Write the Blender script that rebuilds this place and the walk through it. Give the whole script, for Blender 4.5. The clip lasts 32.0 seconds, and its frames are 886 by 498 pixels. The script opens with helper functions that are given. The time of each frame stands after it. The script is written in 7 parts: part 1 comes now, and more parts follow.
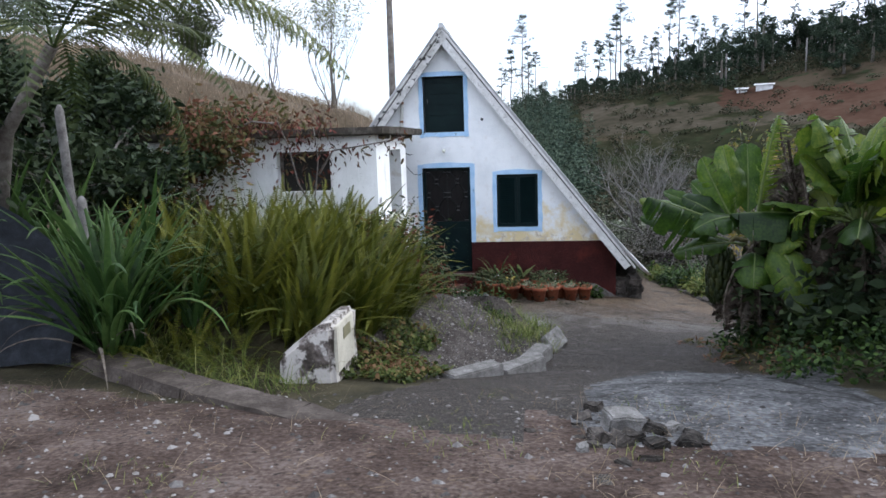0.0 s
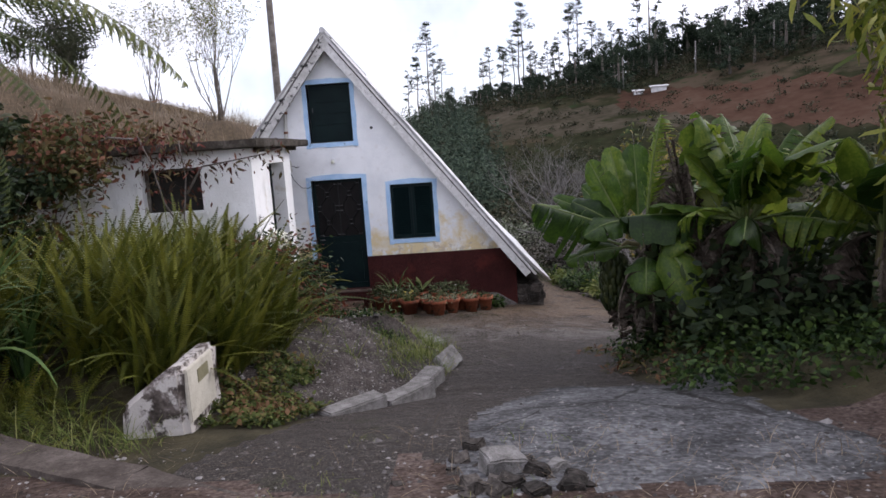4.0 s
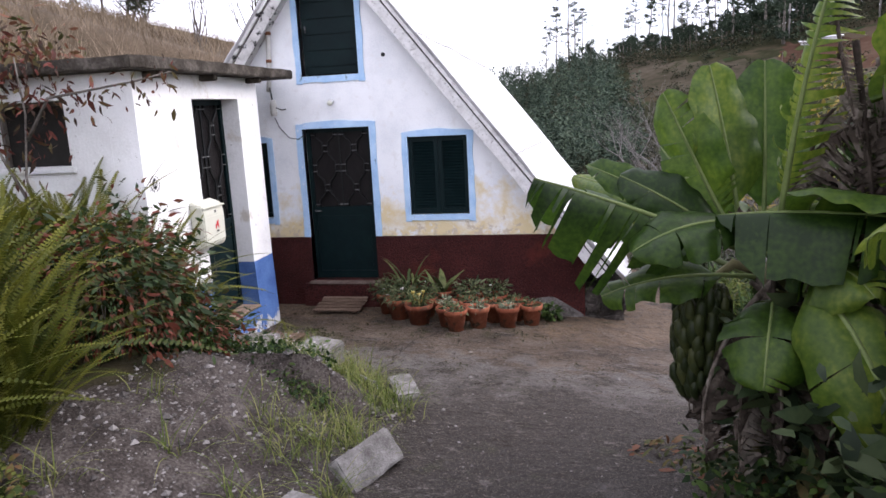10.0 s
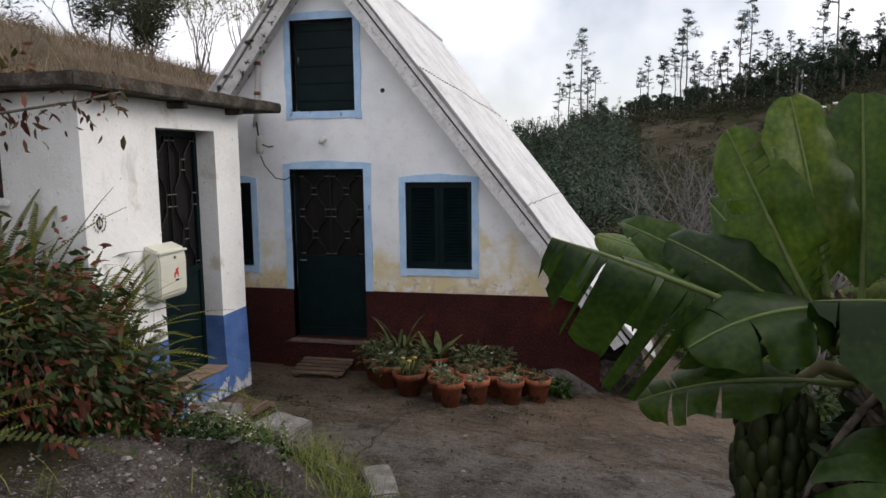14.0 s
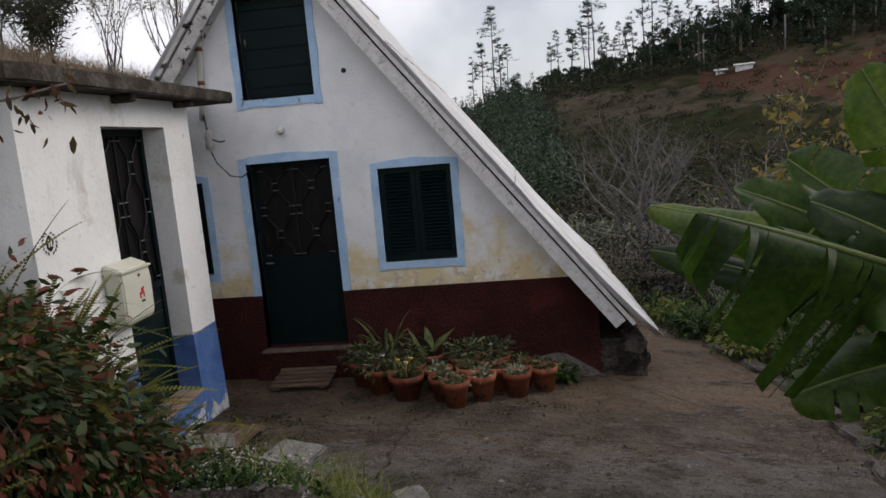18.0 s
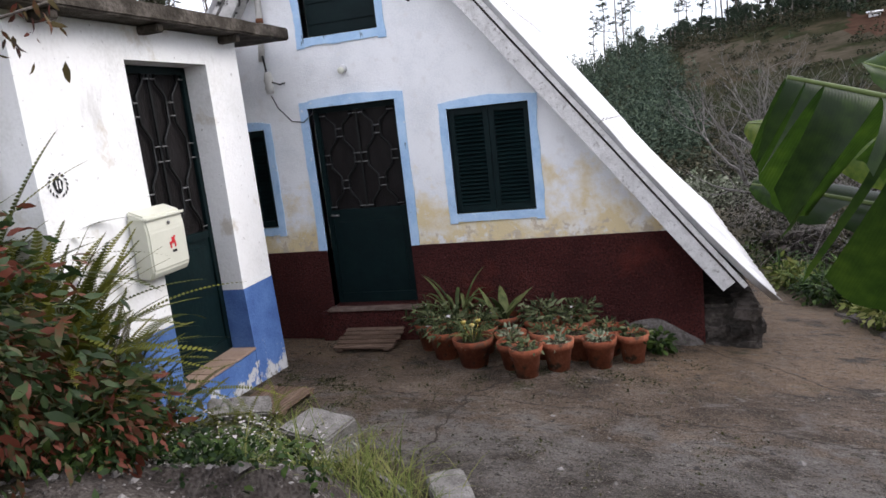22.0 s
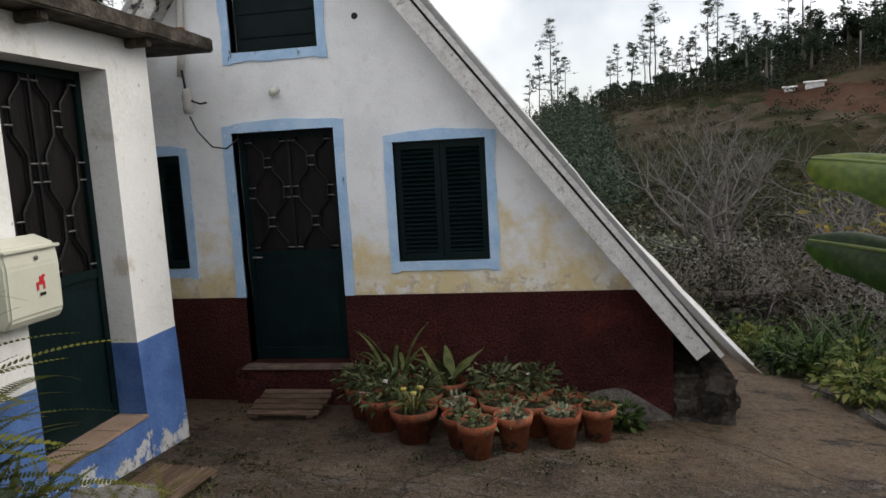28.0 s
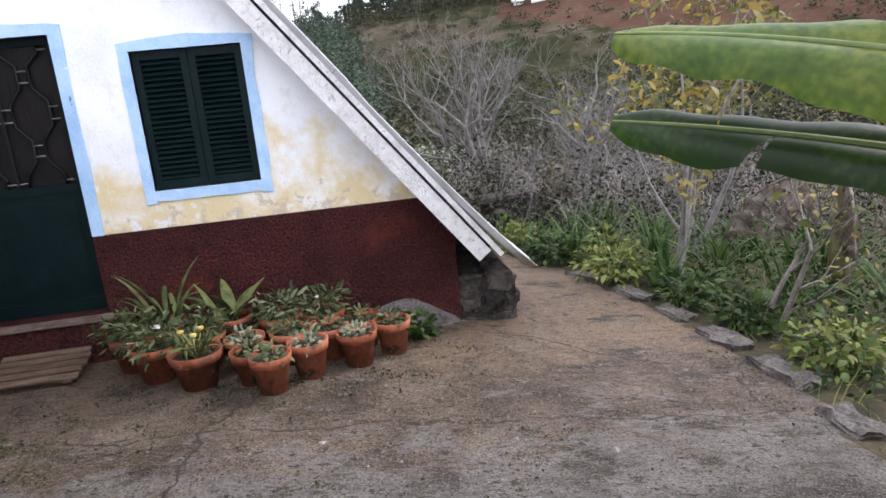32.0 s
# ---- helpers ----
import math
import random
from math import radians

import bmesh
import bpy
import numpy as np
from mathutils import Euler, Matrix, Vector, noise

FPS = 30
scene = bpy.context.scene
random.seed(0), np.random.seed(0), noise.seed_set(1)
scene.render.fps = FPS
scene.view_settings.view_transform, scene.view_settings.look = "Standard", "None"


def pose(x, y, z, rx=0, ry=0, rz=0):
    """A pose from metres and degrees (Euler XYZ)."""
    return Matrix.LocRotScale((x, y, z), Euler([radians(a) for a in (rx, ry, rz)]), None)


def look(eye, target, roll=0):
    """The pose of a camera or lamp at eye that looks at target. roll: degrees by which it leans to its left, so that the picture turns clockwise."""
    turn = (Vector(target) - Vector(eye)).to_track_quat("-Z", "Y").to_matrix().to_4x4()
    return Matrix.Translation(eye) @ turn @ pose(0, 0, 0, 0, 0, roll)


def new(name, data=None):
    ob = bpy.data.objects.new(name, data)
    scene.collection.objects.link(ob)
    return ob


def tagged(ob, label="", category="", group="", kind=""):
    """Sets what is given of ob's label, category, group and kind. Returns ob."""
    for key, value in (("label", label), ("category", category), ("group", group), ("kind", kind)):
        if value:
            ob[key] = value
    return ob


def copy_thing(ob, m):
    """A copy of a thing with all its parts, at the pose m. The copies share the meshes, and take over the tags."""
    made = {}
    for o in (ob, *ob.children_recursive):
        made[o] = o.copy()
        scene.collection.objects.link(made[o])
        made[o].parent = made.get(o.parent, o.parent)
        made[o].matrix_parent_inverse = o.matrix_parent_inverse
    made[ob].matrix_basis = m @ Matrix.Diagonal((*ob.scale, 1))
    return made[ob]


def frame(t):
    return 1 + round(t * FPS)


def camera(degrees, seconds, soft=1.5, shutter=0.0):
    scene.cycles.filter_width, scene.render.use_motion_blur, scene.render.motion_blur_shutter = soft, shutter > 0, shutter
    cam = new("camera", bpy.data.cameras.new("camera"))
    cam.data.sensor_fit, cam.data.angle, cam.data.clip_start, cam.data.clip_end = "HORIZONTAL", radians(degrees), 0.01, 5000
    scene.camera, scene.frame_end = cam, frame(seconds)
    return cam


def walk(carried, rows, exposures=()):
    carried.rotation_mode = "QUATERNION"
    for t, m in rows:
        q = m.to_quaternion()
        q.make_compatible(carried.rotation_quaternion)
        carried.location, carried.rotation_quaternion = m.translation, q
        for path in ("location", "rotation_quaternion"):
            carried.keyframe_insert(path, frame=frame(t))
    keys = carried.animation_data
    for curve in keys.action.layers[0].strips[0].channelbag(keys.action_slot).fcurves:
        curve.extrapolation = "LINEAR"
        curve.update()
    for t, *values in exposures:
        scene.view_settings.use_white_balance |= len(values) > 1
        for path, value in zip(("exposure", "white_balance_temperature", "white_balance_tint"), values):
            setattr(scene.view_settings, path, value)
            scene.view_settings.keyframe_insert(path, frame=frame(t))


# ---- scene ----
cam = camera(64.5, 32.0, soft=1.6)

PATH = [
    (0, (2.056, -12.802, 2.617), (1.793, -10.843, 2.311), -1.9),
    (0.5, (2.052, -12.882, 2.61), (1.967, -10.9, 2.358), -2.2),
    (1, (2.053, -12.756, 2.63), (2.074, -10.773, 2.368), -2.5),
    (1.5, (2.062, -12.782, 2.646), (2.111, -10.799, 2.387), -2.2),
    (2, (2.071, -12.768, 2.636), (2.132, -10.786, 2.377), -2.1),
    (2.5, (2.073, -12.762, 2.633), (2.111, -10.781, 2.360), -3.0),
    (4.5, (2.451, -11.889, 2.59), (2.409, -9.916, 2.267), -4.0),
    (5, (2.516, -11.551, 2.543), (2.414, -9.588, 2.177), -5.4),
    (5.5, (2.764, -11.274, 2.553), (2.441, -9.32, 2.274), -5.2),
    (6, (2.888, -10.923, 2.526), (2.658, -8.962, 2.207), -2.2),
    (6.5, (2.846, -10.567, 2.528), (2.648, -8.628, 2.079), -4.5),
    (7, (3.043, -10.228, 2.531), (2.793, -8.274, 2.185), -5.8),
    (7.5, (3.131, -9.899, 2.493), (3.014, -7.935, 2.138), -4.2),
    (8, (3.132, -9.552, 2.502), (3.105, -7.597, 2.084), -1.5),
    (8.5, (3.235, -9.323, 2.435), (3.084, -7.381, 1.983), -3.6),
    (9, (3.474, -9.032, 2.404), (3.104, -7.116, 1.965), -4.0),
    (9.5, (3.623, -8.787, 2.354), (3.348, -6.847, 1.952), -1.5),
    (10, (3.54, -8.448, 2.299), (3.131, -6.53, 1.905), -2.9),
    (10.5, (3.694, -8.286, 2.301), (3.017, -6.421, 2.052), -2.5),
    (11, (3.58, -8.094, 2.229), (2.978, -6.193, 2.085), -0.9),
    (11.5, (3.534, -7.903, 2.31), (2.955, -5.998, 2.118), -1.9),
    (12, (3.467, -7.595, 2.244), (2.972, -5.66, 2.128), -1.6),
    (12.5, (3.55, -7.532, 2.249), (3.051, -5.603, 2.07), -2.2),
    (13, (3.429, -7.462, 2.231), (3.062, -5.509, 2.006), -1.5),
    (13.5, (3.416, -7.467, 2.198), (2.993, -5.529, 1.945), -0.6),
    (14, (3.432, -7.478, 2.22), (3.003, -5.541, 1.965), -0.6),
    (14.5, (3.428, -7.479, 2.222), (3.021, -5.535, 1.982), -1.7),
    (16.5, (3.127, -7.303, 2.213), (2.792, -5.338, 2.044), -2.0),
    (17, (3.007, -7.13, 2.226), (2.757, -5.149, 2.107), -2.6),
    (17.5, (2.98, -7.094, 2.221), (2.773, -5.114, 2.029), -2.2),
    (18, (2.748, -7.029, 2.202), (2.527, -5.065, 1.896), -4.9),
    (18.5, (2.726, -7.013, 2.211), (2.503, -5.052, 1.881), -1.8),
    (19, (2.737, -7.01, 2.161), (2.529, -5.05, 1.822), -2.3),
    (19.5, (2.746, -7.013, 2.163), (2.556, -5.053, 1.814), -3.5),
    (20, (2.766, -7.016, 2.155), (2.716, -5.06, 1.74), -4.3),
    (20.5, (2.889, -6.83, 2.116), (2.688, -4.883, 1.704), -4.3),
    (21, (3.053, -6.716, 2.092), (2.824, -4.778, 1.653), -2.9),
    (21.5, (3.052, -6.483, 2.051), (2.673, -4.565, 1.629), -4.8),
    (22, (3.027, -6.249, 1.934), (2.471, -4.365, 1.558), -6.4),
    (22.5, (3.168, -6.068, 1.987), (2.439, -4.242, 1.625), -3.7),
    (23, (3.053, -5.924, 1.942), (2.306, -4.099, 1.609), -2.7),
    (23.5, (2.973, -5.771, 1.919), (2.259, -3.915, 1.7), -1.8),
    (24, (2.831, -5.571, 1.884), (2.059, -3.742, 1.641), -2.1),
    (24.5, (2.801, -5.462, 1.912), (2.156, -3.583, 1.684), -2.7),
    (25, (2.708, -5.425, 1.937), (2.219, -3.492, 1.775), -1.8),
    (25.5, (2.632, -5.429, 1.979), (2.193, -3.477, 1.978), -1.8),
    (27.5, (2.72, -5.456, 1.902), (2.345, -3.499, 1.736), -3.1),
    (28, (2.738, -5.491, 1.834), (2.377, -3.541, 1.574), -3.2),
    (28.5, (2.718, -5.471, 1.842), (2.394, -3.524, 1.515), -3.5),
    (29, (2.72, -5.479, 1.825), (2.383, -3.549, 1.425), -3.3),
    (29.5, (2.717, -5.49, 1.775), (2.362, -3.573, 1.33), -2.9),
    (30, (2.701, -5.488, 1.778), (2.381, -3.578, 1.276), -2.4),
    (30.5, (2.668, -5.413, 1.753), (2.4, -3.523, 1.155), -3.6),
    (31, (2.69, -5.245, 1.74), (2.418, -3.334, 1.216), -4.5),
    (31.5, (2.704, -5.194, 1.746), (2.614, -3.285, 1.156), -5.0),
    (32, (2.597, -5.22, 1.751), (2.884, -3.312, 1.225), -5.2),
]
walk(cam, [(t, look(eye, target, roll)) for t, eye, target, roll in PATH],
     exposures=[(t, stops, float(np.interp(t, [0, 2, 6, 10, 12, 16, 18, 20, 22, 24, 26, 28, 29, 30, 32], [5850, 6250, 6300, 6300, 6650, 6900, 6750, 6250, 6400, 6950, 7000, 6950, 6500, 6600, 6350])), float(np.interp(t, [0, 3, 5, 10, 13, 17, 19, 23, 26, 28, 30], [8, 12, 19, 19, 12, 8, 15, 13, 10, 8, 14]))) for t, stops in [(0, 0.35), (1, 0.1), (2, -0.2), (5, 0.05), (6, 0.0), (7, 0.4), (8, 0.35), (9, 0.55), (10, 0.6), (11, 0.3), (12, -0.45), (13, -0.65), (14, -0.35), (17, -0.75), (18, -0.70), (19, -0.25), (20, 0.0), (21, 0.25), (22, 0.3), (23, 0.2), (25, 0.0), (27.5, -0.75), (28, -0.3), (29, 0.2), (30, 0.65), (32, 1.05)]])

# ---- world and light: a bright, mostly clouded late-afternoon sky ----
world = bpy.data.worlds.new("world")
scene.world = world
world.use_nodes = True
wn, wl = world.node_tree.nodes, world.node_tree.links
wn.clear()
w_out = wn.new("ShaderNodeOutputWorld")
w_bg = wn.new("ShaderNodeBackground")
w_sky = wn.new("ShaderNodeTexSky")
w_sky.sky_type = "NISHITA"
w_sky.sun_disc = False
w_sky.sun_elevation = radians(38)
w_sky.sun_rotation = radians(72)
w_mix = wn.new("ShaderNodeMix")
w_mix.data_type = "RGBA"
w_tc = wn.new("ShaderNodeTexCoord")
w_noise = wn.new("ShaderNodeTexNoise")
w_noise.inputs["Scale"].default_value = 2.2
w_noise.inputs["Detail"].default_value = 7
w_ramp = wn.new("ShaderNodeValToRGB")
w_ramp.color_ramp.elements[0].color = (0.40, 0.40, 0.40, 1)
w_ramp.color_ramp.elements[0].position = 0.36
w_ramp.color_ramp.elements[1].position = 0.52
wl.new(w_tc.outputs["Generated"], w_noise.inputs["Vector"])
wl.new(w_noise.outputs["Fac"], w_ramp.inputs["Fac"])
wl.new(w_ramp.outputs["Color"], w_mix.inputs["Factor"])
wl.new(w_sky.outputs["Color"], w_mix.inputs["A"])
w_mix.inputs["B"].default_value = (13.4, 13.7, 15.0, 1)
wl.new(w_mix.outputs["Result"], w_bg.inputs["Color"])
w_bg.inputs["Strength"].default_value = 0.12
wl.new(w_bg.outputs["Background"], w_out.inputs["Surface"])

sun_data = bpy.data.lights.new("sun", "SUN")
sun_data.energy = 2.0
sun_data.angle = radians(35)
sun_data.color = (1.0, 0.95, 0.89)
sun = new("sun", sun_data)
sun.matrix_world = look((20, 6.2, 17), (1, 0, 1))


# ---- materials ----
def material(name, colours, scale=4.0, rough=0.8, bump=0.0, bump_scale=40.0, detail=6.0, metal=0.0, fine=0.35,
             random_value=0.0, island=False, spec=0.18, stretch=(1, 1, 1), transl=0.0):
    """Two scales of noise run through a ramp of colours; a fine noise gives relief."""
    m = bpy.data.materials.new(name)
    m.use_nodes = True
    n, l = m.node_tree.nodes, m.node_tree.links
    b = n["Principled BSDF"]
    tc = n.new("ShaderNodeTexCoord")
    mp = n.new("ShaderNodeMapping")
    mp.inputs["Scale"].default_value = stretch
    l.new(tc.outputs["Object"], mp.inputs["Vector"])
    big = n.new("ShaderNodeTexNoise")
    big.inputs["Scale"].default_value = scale
    big.inputs["Detail"].default_value = detail
    big.inputs["Roughness"].default_value = 0.62
    small = n.new("ShaderNodeTexNoise")
    small.inputs["Scale"].default_value = bump_scale
    small.inputs["Detail"].default_value = 4
    l.new(mp.outputs["Vector"], big.inputs["Vector"])
    l.new(mp.outputs["Vector"], small.inputs["Vector"])
    mix = n.new("ShaderNodeMath")
    mix.operation = "MULTIPLY_ADD"
    l.new(small.outputs["Fac"], mix.inputs[0])
    mix.inputs[1].default_value = fine
    off = n.new("ShaderNodeMath")
    off.operation = "MULTIPLY_ADD"
    l.new(big.outputs["Fac"], off.inputs[0])
    off.inputs[1].default_value = 1.0
    off.inputs[2].default_value = -0.5 * fine
    last = off.outputs[0]
    if random_value or island:
        info = n.new("ShaderNodeNewGeometry") if island else n.new("ShaderNodeObjectInfo")
        add = n.new("ShaderNodeMath")
        add.operation = "MULTIPLY_ADD"
        l.new(info.outputs["Random Per Island" if island else "Random"], add.inputs[0])
        add.inputs[1].default_value = random_value
        sub = n.new("ShaderNodeMath")
        sub.operation = "ADD"
        sub.inputs[1].default_value = -random_value / 2
        l.new(last, sub.inputs[0])
        l.new(sub.outputs[0], add.inputs[2])
        last = add.outputs[0]
    l.new(last, mix.inputs[2])
    ramp = n.new("ShaderNodeValToRGB")
    els = ramp.color_ramp.elements
    while len(els) < len(colours):
        els.new(0.5)
    for k, (e, c) in enumerate(zip(els, colours)):
        e.position = 0.3 + 0.4 * k / max(1, len(colours) - 1)
        e.color = (*c, 1)
    l.new(mix.outputs[0], ramp.inputs["Fac"])
    l.new(ramp.outputs["Color"], b.inputs["Base Color"])
    b.inputs["Roughness"].default_value = rough
    b.inputs["Metallic"].default_value = metal
    b.inputs["Specular IOR Level"].default_value = spec
    if bump:
        bp = n.new("ShaderNodeBump")
        bp.inputs["Strength"].default_value = min(1.0, bump)
        bp.inputs["Distance"].default_value = 0.01 * max(1.0, bump)
        l.new(small.outputs["Fac"], bp.inputs["Height"])
        l.new(bp.outputs["Normal"], b.inputs["Normal"])
    if transl:
        tr = n.new("ShaderNodeBsdfTranslucent")
        l.new(ramp.outputs["Color"], tr.inputs["Color"])
        ms = n.new("ShaderNodeMixShader")
        ms.inputs["Fac"].default_value = transl
        l.new(b.outputs["BSDF"], ms.inputs[1])
        l.new(tr.outputs["BSDF"], ms.inputs[2])
        l.new(ms.outputs["Shader"], n["Material Output"].inputs["Surface"])
    return m


def layered(m, colour, scale, low, high, detail=8.0, zone=None, stretch=(1, 1, 1)):
    """A stain or worn coat over the base colour of m, where a noise passes low..high; zone=(axis, from, to) fades it in."""
    n, l = m.node_tree.nodes, m.node_tree.links
    b = n["Principled BSDF"]
    link = b.inputs["Base Color"].links[0]
    source = link.from_socket
    tc = n.new("ShaderNodeTexCoord")
    mp = n.new("ShaderNodeMapping")
    mp.inputs["Scale"].default_value = stretch
    l.new(tc.outputs["Object"], mp.inputs["Vector"])
    nz = n.new("ShaderNodeTexNoise")
    nz.inputs["Scale"].default_value = scale
    nz.inputs["Detail"].default_value = detail
    nz.inputs["Roughness"].default_value = 0.65
    l.new(mp.outputs["Vector"], nz.inputs["Vector"])
    rg = n.new("ShaderNodeMapRange")
    rg.inputs["From Min"].default_value = low
    rg.inputs["From Max"].default_value = high
    value = nz.outputs["Fac"]
    if zone:
        sep = n.new("ShaderNodeSeparateXYZ")
        l.new(tc.outputs["Object"], sep.inputs["Vector"])
        zr = n.new("ShaderNodeMapRange")
        zr.inputs["From Min"].default_value = zone[1]
        zr.inputs["From Max"].default_value = zone[2]
        zr.inputs["To Min"].default_value = 0.0
        zr.inputs["To Max"].default_value = 0.45
        l.new(sep.outputs["XYZ".index(zone[0])], zr.inputs["Value"])
        ad = n.new("ShaderNodeMath")
        ad.operation = "ADD"
        l.new(value, ad.inputs[0])
        l.new(zr.outputs["Result"], ad.inputs[1])
        value = ad.outputs[0]
    l.new(value, rg.inputs["Value"])
    mx = n.new("ShaderNodeMix")
    mx.data_type = "RGBA"
    l.new(rg.outputs["Result"], mx.inputs["Factor"])
    l.new(source, mx.inputs["A"])
    mx.inputs["B"].default_value = (*colour, 1)
    l.new(mx.outputs["Result"], b.inputs["Base Color"])
    return m


def relief(m, scale, strength, distance, stretch=(1, 1, 1), detail=6.0):
    """A broader unevenness under the fine relief of m."""
    n, l = m.node_tree.nodes, m.node_tree.links
    b = n["Principled BSDF"]
    tc = n.new("ShaderNodeTexCoord")
    mp = n.new("ShaderNodeMapping")
    mp.inputs["Scale"].default_value = stretch
    l.new(tc.outputs["Object"], mp.inputs["Vector"])
    nz = n.new("ShaderNodeTexNoise")
    nz.inputs["Scale"].default_value = scale
    nz.inputs["Detail"].default_value = detail
    nz.inputs["Roughness"].default_value = 0.6
    l.new(mp.outputs["Vector"], nz.inputs["Vector"])
    bp = n.new("ShaderNodeBump")
    bp.inputs["Strength"].default_value = strength
    bp.inputs["Distance"].default_value = distance
    l.new(nz.outputs["Fac"], bp.inputs["Height"])
    if b.inputs["Normal"].links:
        l.new(b.inputs["Normal"].links[0].from_socket, bp.inputs["Normal"])
    l.new(bp.outputs["Normal"], b.inputs["Normal"])
    return m


def cracked(m, colour, scale, width):
    """Thin wandering cracks over the base colour of m."""
    n, l = m.node_tree.nodes, m.node_tree.links
    b = n["Principled BSDF"]
    source = b.inputs["Base Color"].links[0].from_socket
    tc = n.new("ShaderNodeTexCoord")
    nz = n.new("ShaderNodeTexNoise")
    nz.inputs["Scale"].default_value = 2.4
    nz.inputs["Detail"].default_value = 6
    l.new(tc.outputs["Object"], nz.inputs["Vector"])
    ad = n.new("ShaderNodeVectorMath")
    ad.operation = "MULTIPLY_ADD"
    l.new(nz.outputs["Color"], ad.inputs[0])
    ad.inputs[1].default_value = (0.4, 0.4, 0.0)
    l.new(tc.outputs["Object"], ad.inputs[2])
    vo = n.new("ShaderNodeTexVoronoi")
    vo.feature = "DISTANCE_TO_EDGE"
    vo.inputs["Scale"].default_value = scale
    l.new(ad.outputs["Vector"], vo.inputs["Vector"])
    rg = n.new("ShaderNodeMapRange")
    rg.inputs["From Min"].default_value = width
    rg.inputs["From Max"].default_value = width * 0.3
    l.new(vo.outputs["Distance"], rg.inputs["Value"])
    mx = n.new("ShaderNodeMix")
    mx.data_type = "RGBA"
    l.new(rg.outputs["Result"], mx.inputs["Factor"])
    l.new(source, mx.inputs["A"])
    mx.inputs["B"].default_value = (*colour, 1)
    l.new(mx.outputs["Result"], b.inputs["Base Color"])
    return m


WHITEWASH = material("whitewash", [(0.66, 0.68, 0.70), (0.78, 0.79, 0.80), (0.82, 0.83, 0.84)], 1.6, 0.85, 0.35, 60)
layered(WHITEWASH, (0.66, 0.55, 0.33), 2.6, 0.72, 0.90, detail=12, zone=("Z", 2.0, 0.65))
layered(WHITEWASH, (0.52, 0.44, 0.33), 8.0, 0.86, 0.92, detail=12, zone=("Z", 1.5, 0.6))
relief(WHITEWASH, 9.0, 0.35, 0.02)
layered(WHITEWASH, (0.72, 0.72, 0.72), 7.0, 0.56, 0.64)
layered(WHITEWASH, (0.74, 0.72, 0.66), 9.0, 0.66, 0.74)
layered(WHITEWASH, (0.42, 0.41, 0.38), 30.0, 0.76, 0.80)
ANNEX_WHITE = material("annex_white", [(0.68, 0.68, 0.66), (0.80, 0.80, 0.79), (0.84, 0.84, 0.83)], 1.2, 0.85, 0.3, 50)
layered(ANNEX_WHITE, (0.48, 0.47, 0.44), 5.0, 0.58, 0.82, stretch=(1, 1, 0.25))
layered(ANNEX_WHITE, (0.40, 0.39, 0.37), 22.0, 0.64, 0.70, detail=12)
layered(ANNEX_WHITE, (0.60, 0.56, 0.49), 3.0, 0.60, 0.70, detail=12)
relief(ANNEX_WHITE, 11.0, 0.35, 0.02)
MAROON = material("maroon_roughcast", [(0.042, 0.009, 0.009), (0.075, 0.017, 0.015), (0.105, 0.026, 0.022)], 1.6, 0.7, 3.0, 60)
layered(MAROON, (0.030, 0.007, 0.007), 55.0, 0.50, 0.60, detail=4)
layered(MAROON, (0.150, 0.050, 0.044), 60.0, 0.60, 0.68, detail=4)
relief(MAROON, 48.0, 1.0, 0.05, detail=3)
layered(MAROON, (0.26, 0.17, 0.14), 9.0, 0.72, 0.80)
layered(MAROON, (0.15, 0.03, 0.02), 1.1, 0.60, 0.75)
BLUE_BAND = material("blue_paint", [(0.05, 0.10, 0.26), (0.075, 0.15, 0.36), (0.11, 0.21, 0.45)], 3.0, 0.75, 0.4, 60)
layered(BLUE_BAND, (0.50, 0.51, 0.52), 7.0, 0.86, 0.92, detail=12, zone=("Z", 0.5, -0.1))
layered(BLUE_BAND, (0.20, 0.19, 0.18), 12.0, 0.84, 0.92, detail=12, zone=("Z", 0.3, -0.2))
SKY_BLUE = material("light_blue_paint", [(0.30, 0.46, 0.68), (0.38, 0.55, 0.75), (0.46, 0.62, 0.80)], 4.0, 0.7, 0.3, 50)
layered(SKY_BLUE, (0.74, 0.76, 0.78), 11.0, 0.63, 0.70)
layered(SKY_BLUE, (0.20, 0.19, 0.19), 20.0, 0.68, 0.71)
layered(SKY_BLUE, (0.05, 0.06, 0.08), 9.0, 0.66, 0.69, detail=12, stretch=(1, 1, 0.35))
GREEN_PAINT = material("dark_green_paint", [(0.0022, 0.008, 0.009), (0.0035, 0.011, 0.012), (0.005, 0.015, 0.015)], 5.0, 0.5, 0.15, 30, spec=0.12)
IRON = material("black_iron", [(0.003, 0.004, 0.004), (0.006, 0.007, 0.007)], 20, 0.45, 0.2, 80, metal=0.0, spec=0.3)
STUD = material("pale_metal", [(0.10, 0.10, 0.10), (0.20, 0.20, 0.20)], 20, 0.4, 0.1, 80, metal=0.3)
DARK_GLASS = material("dark_glass", [(0.008, 0.007, 0.007), (0.017, 0.015, 0.015)], 12, 0.4, 0.5, 90, spec=0.1, stretch=(1, 1, 0.3))
DARK_ROOM = material("dark_interior", [(0.02, 0.018, 0.016), (0.03, 0.028, 0.026)], 3, 0.9)
ROOF_WHITE = material("white_painted_sheet", [(0.42, 0.42, 0.425), (0.56, 0.56, 0.565), (0.66, 0.66, 0.665)], 2.2, 0.6, 0.2, 40)
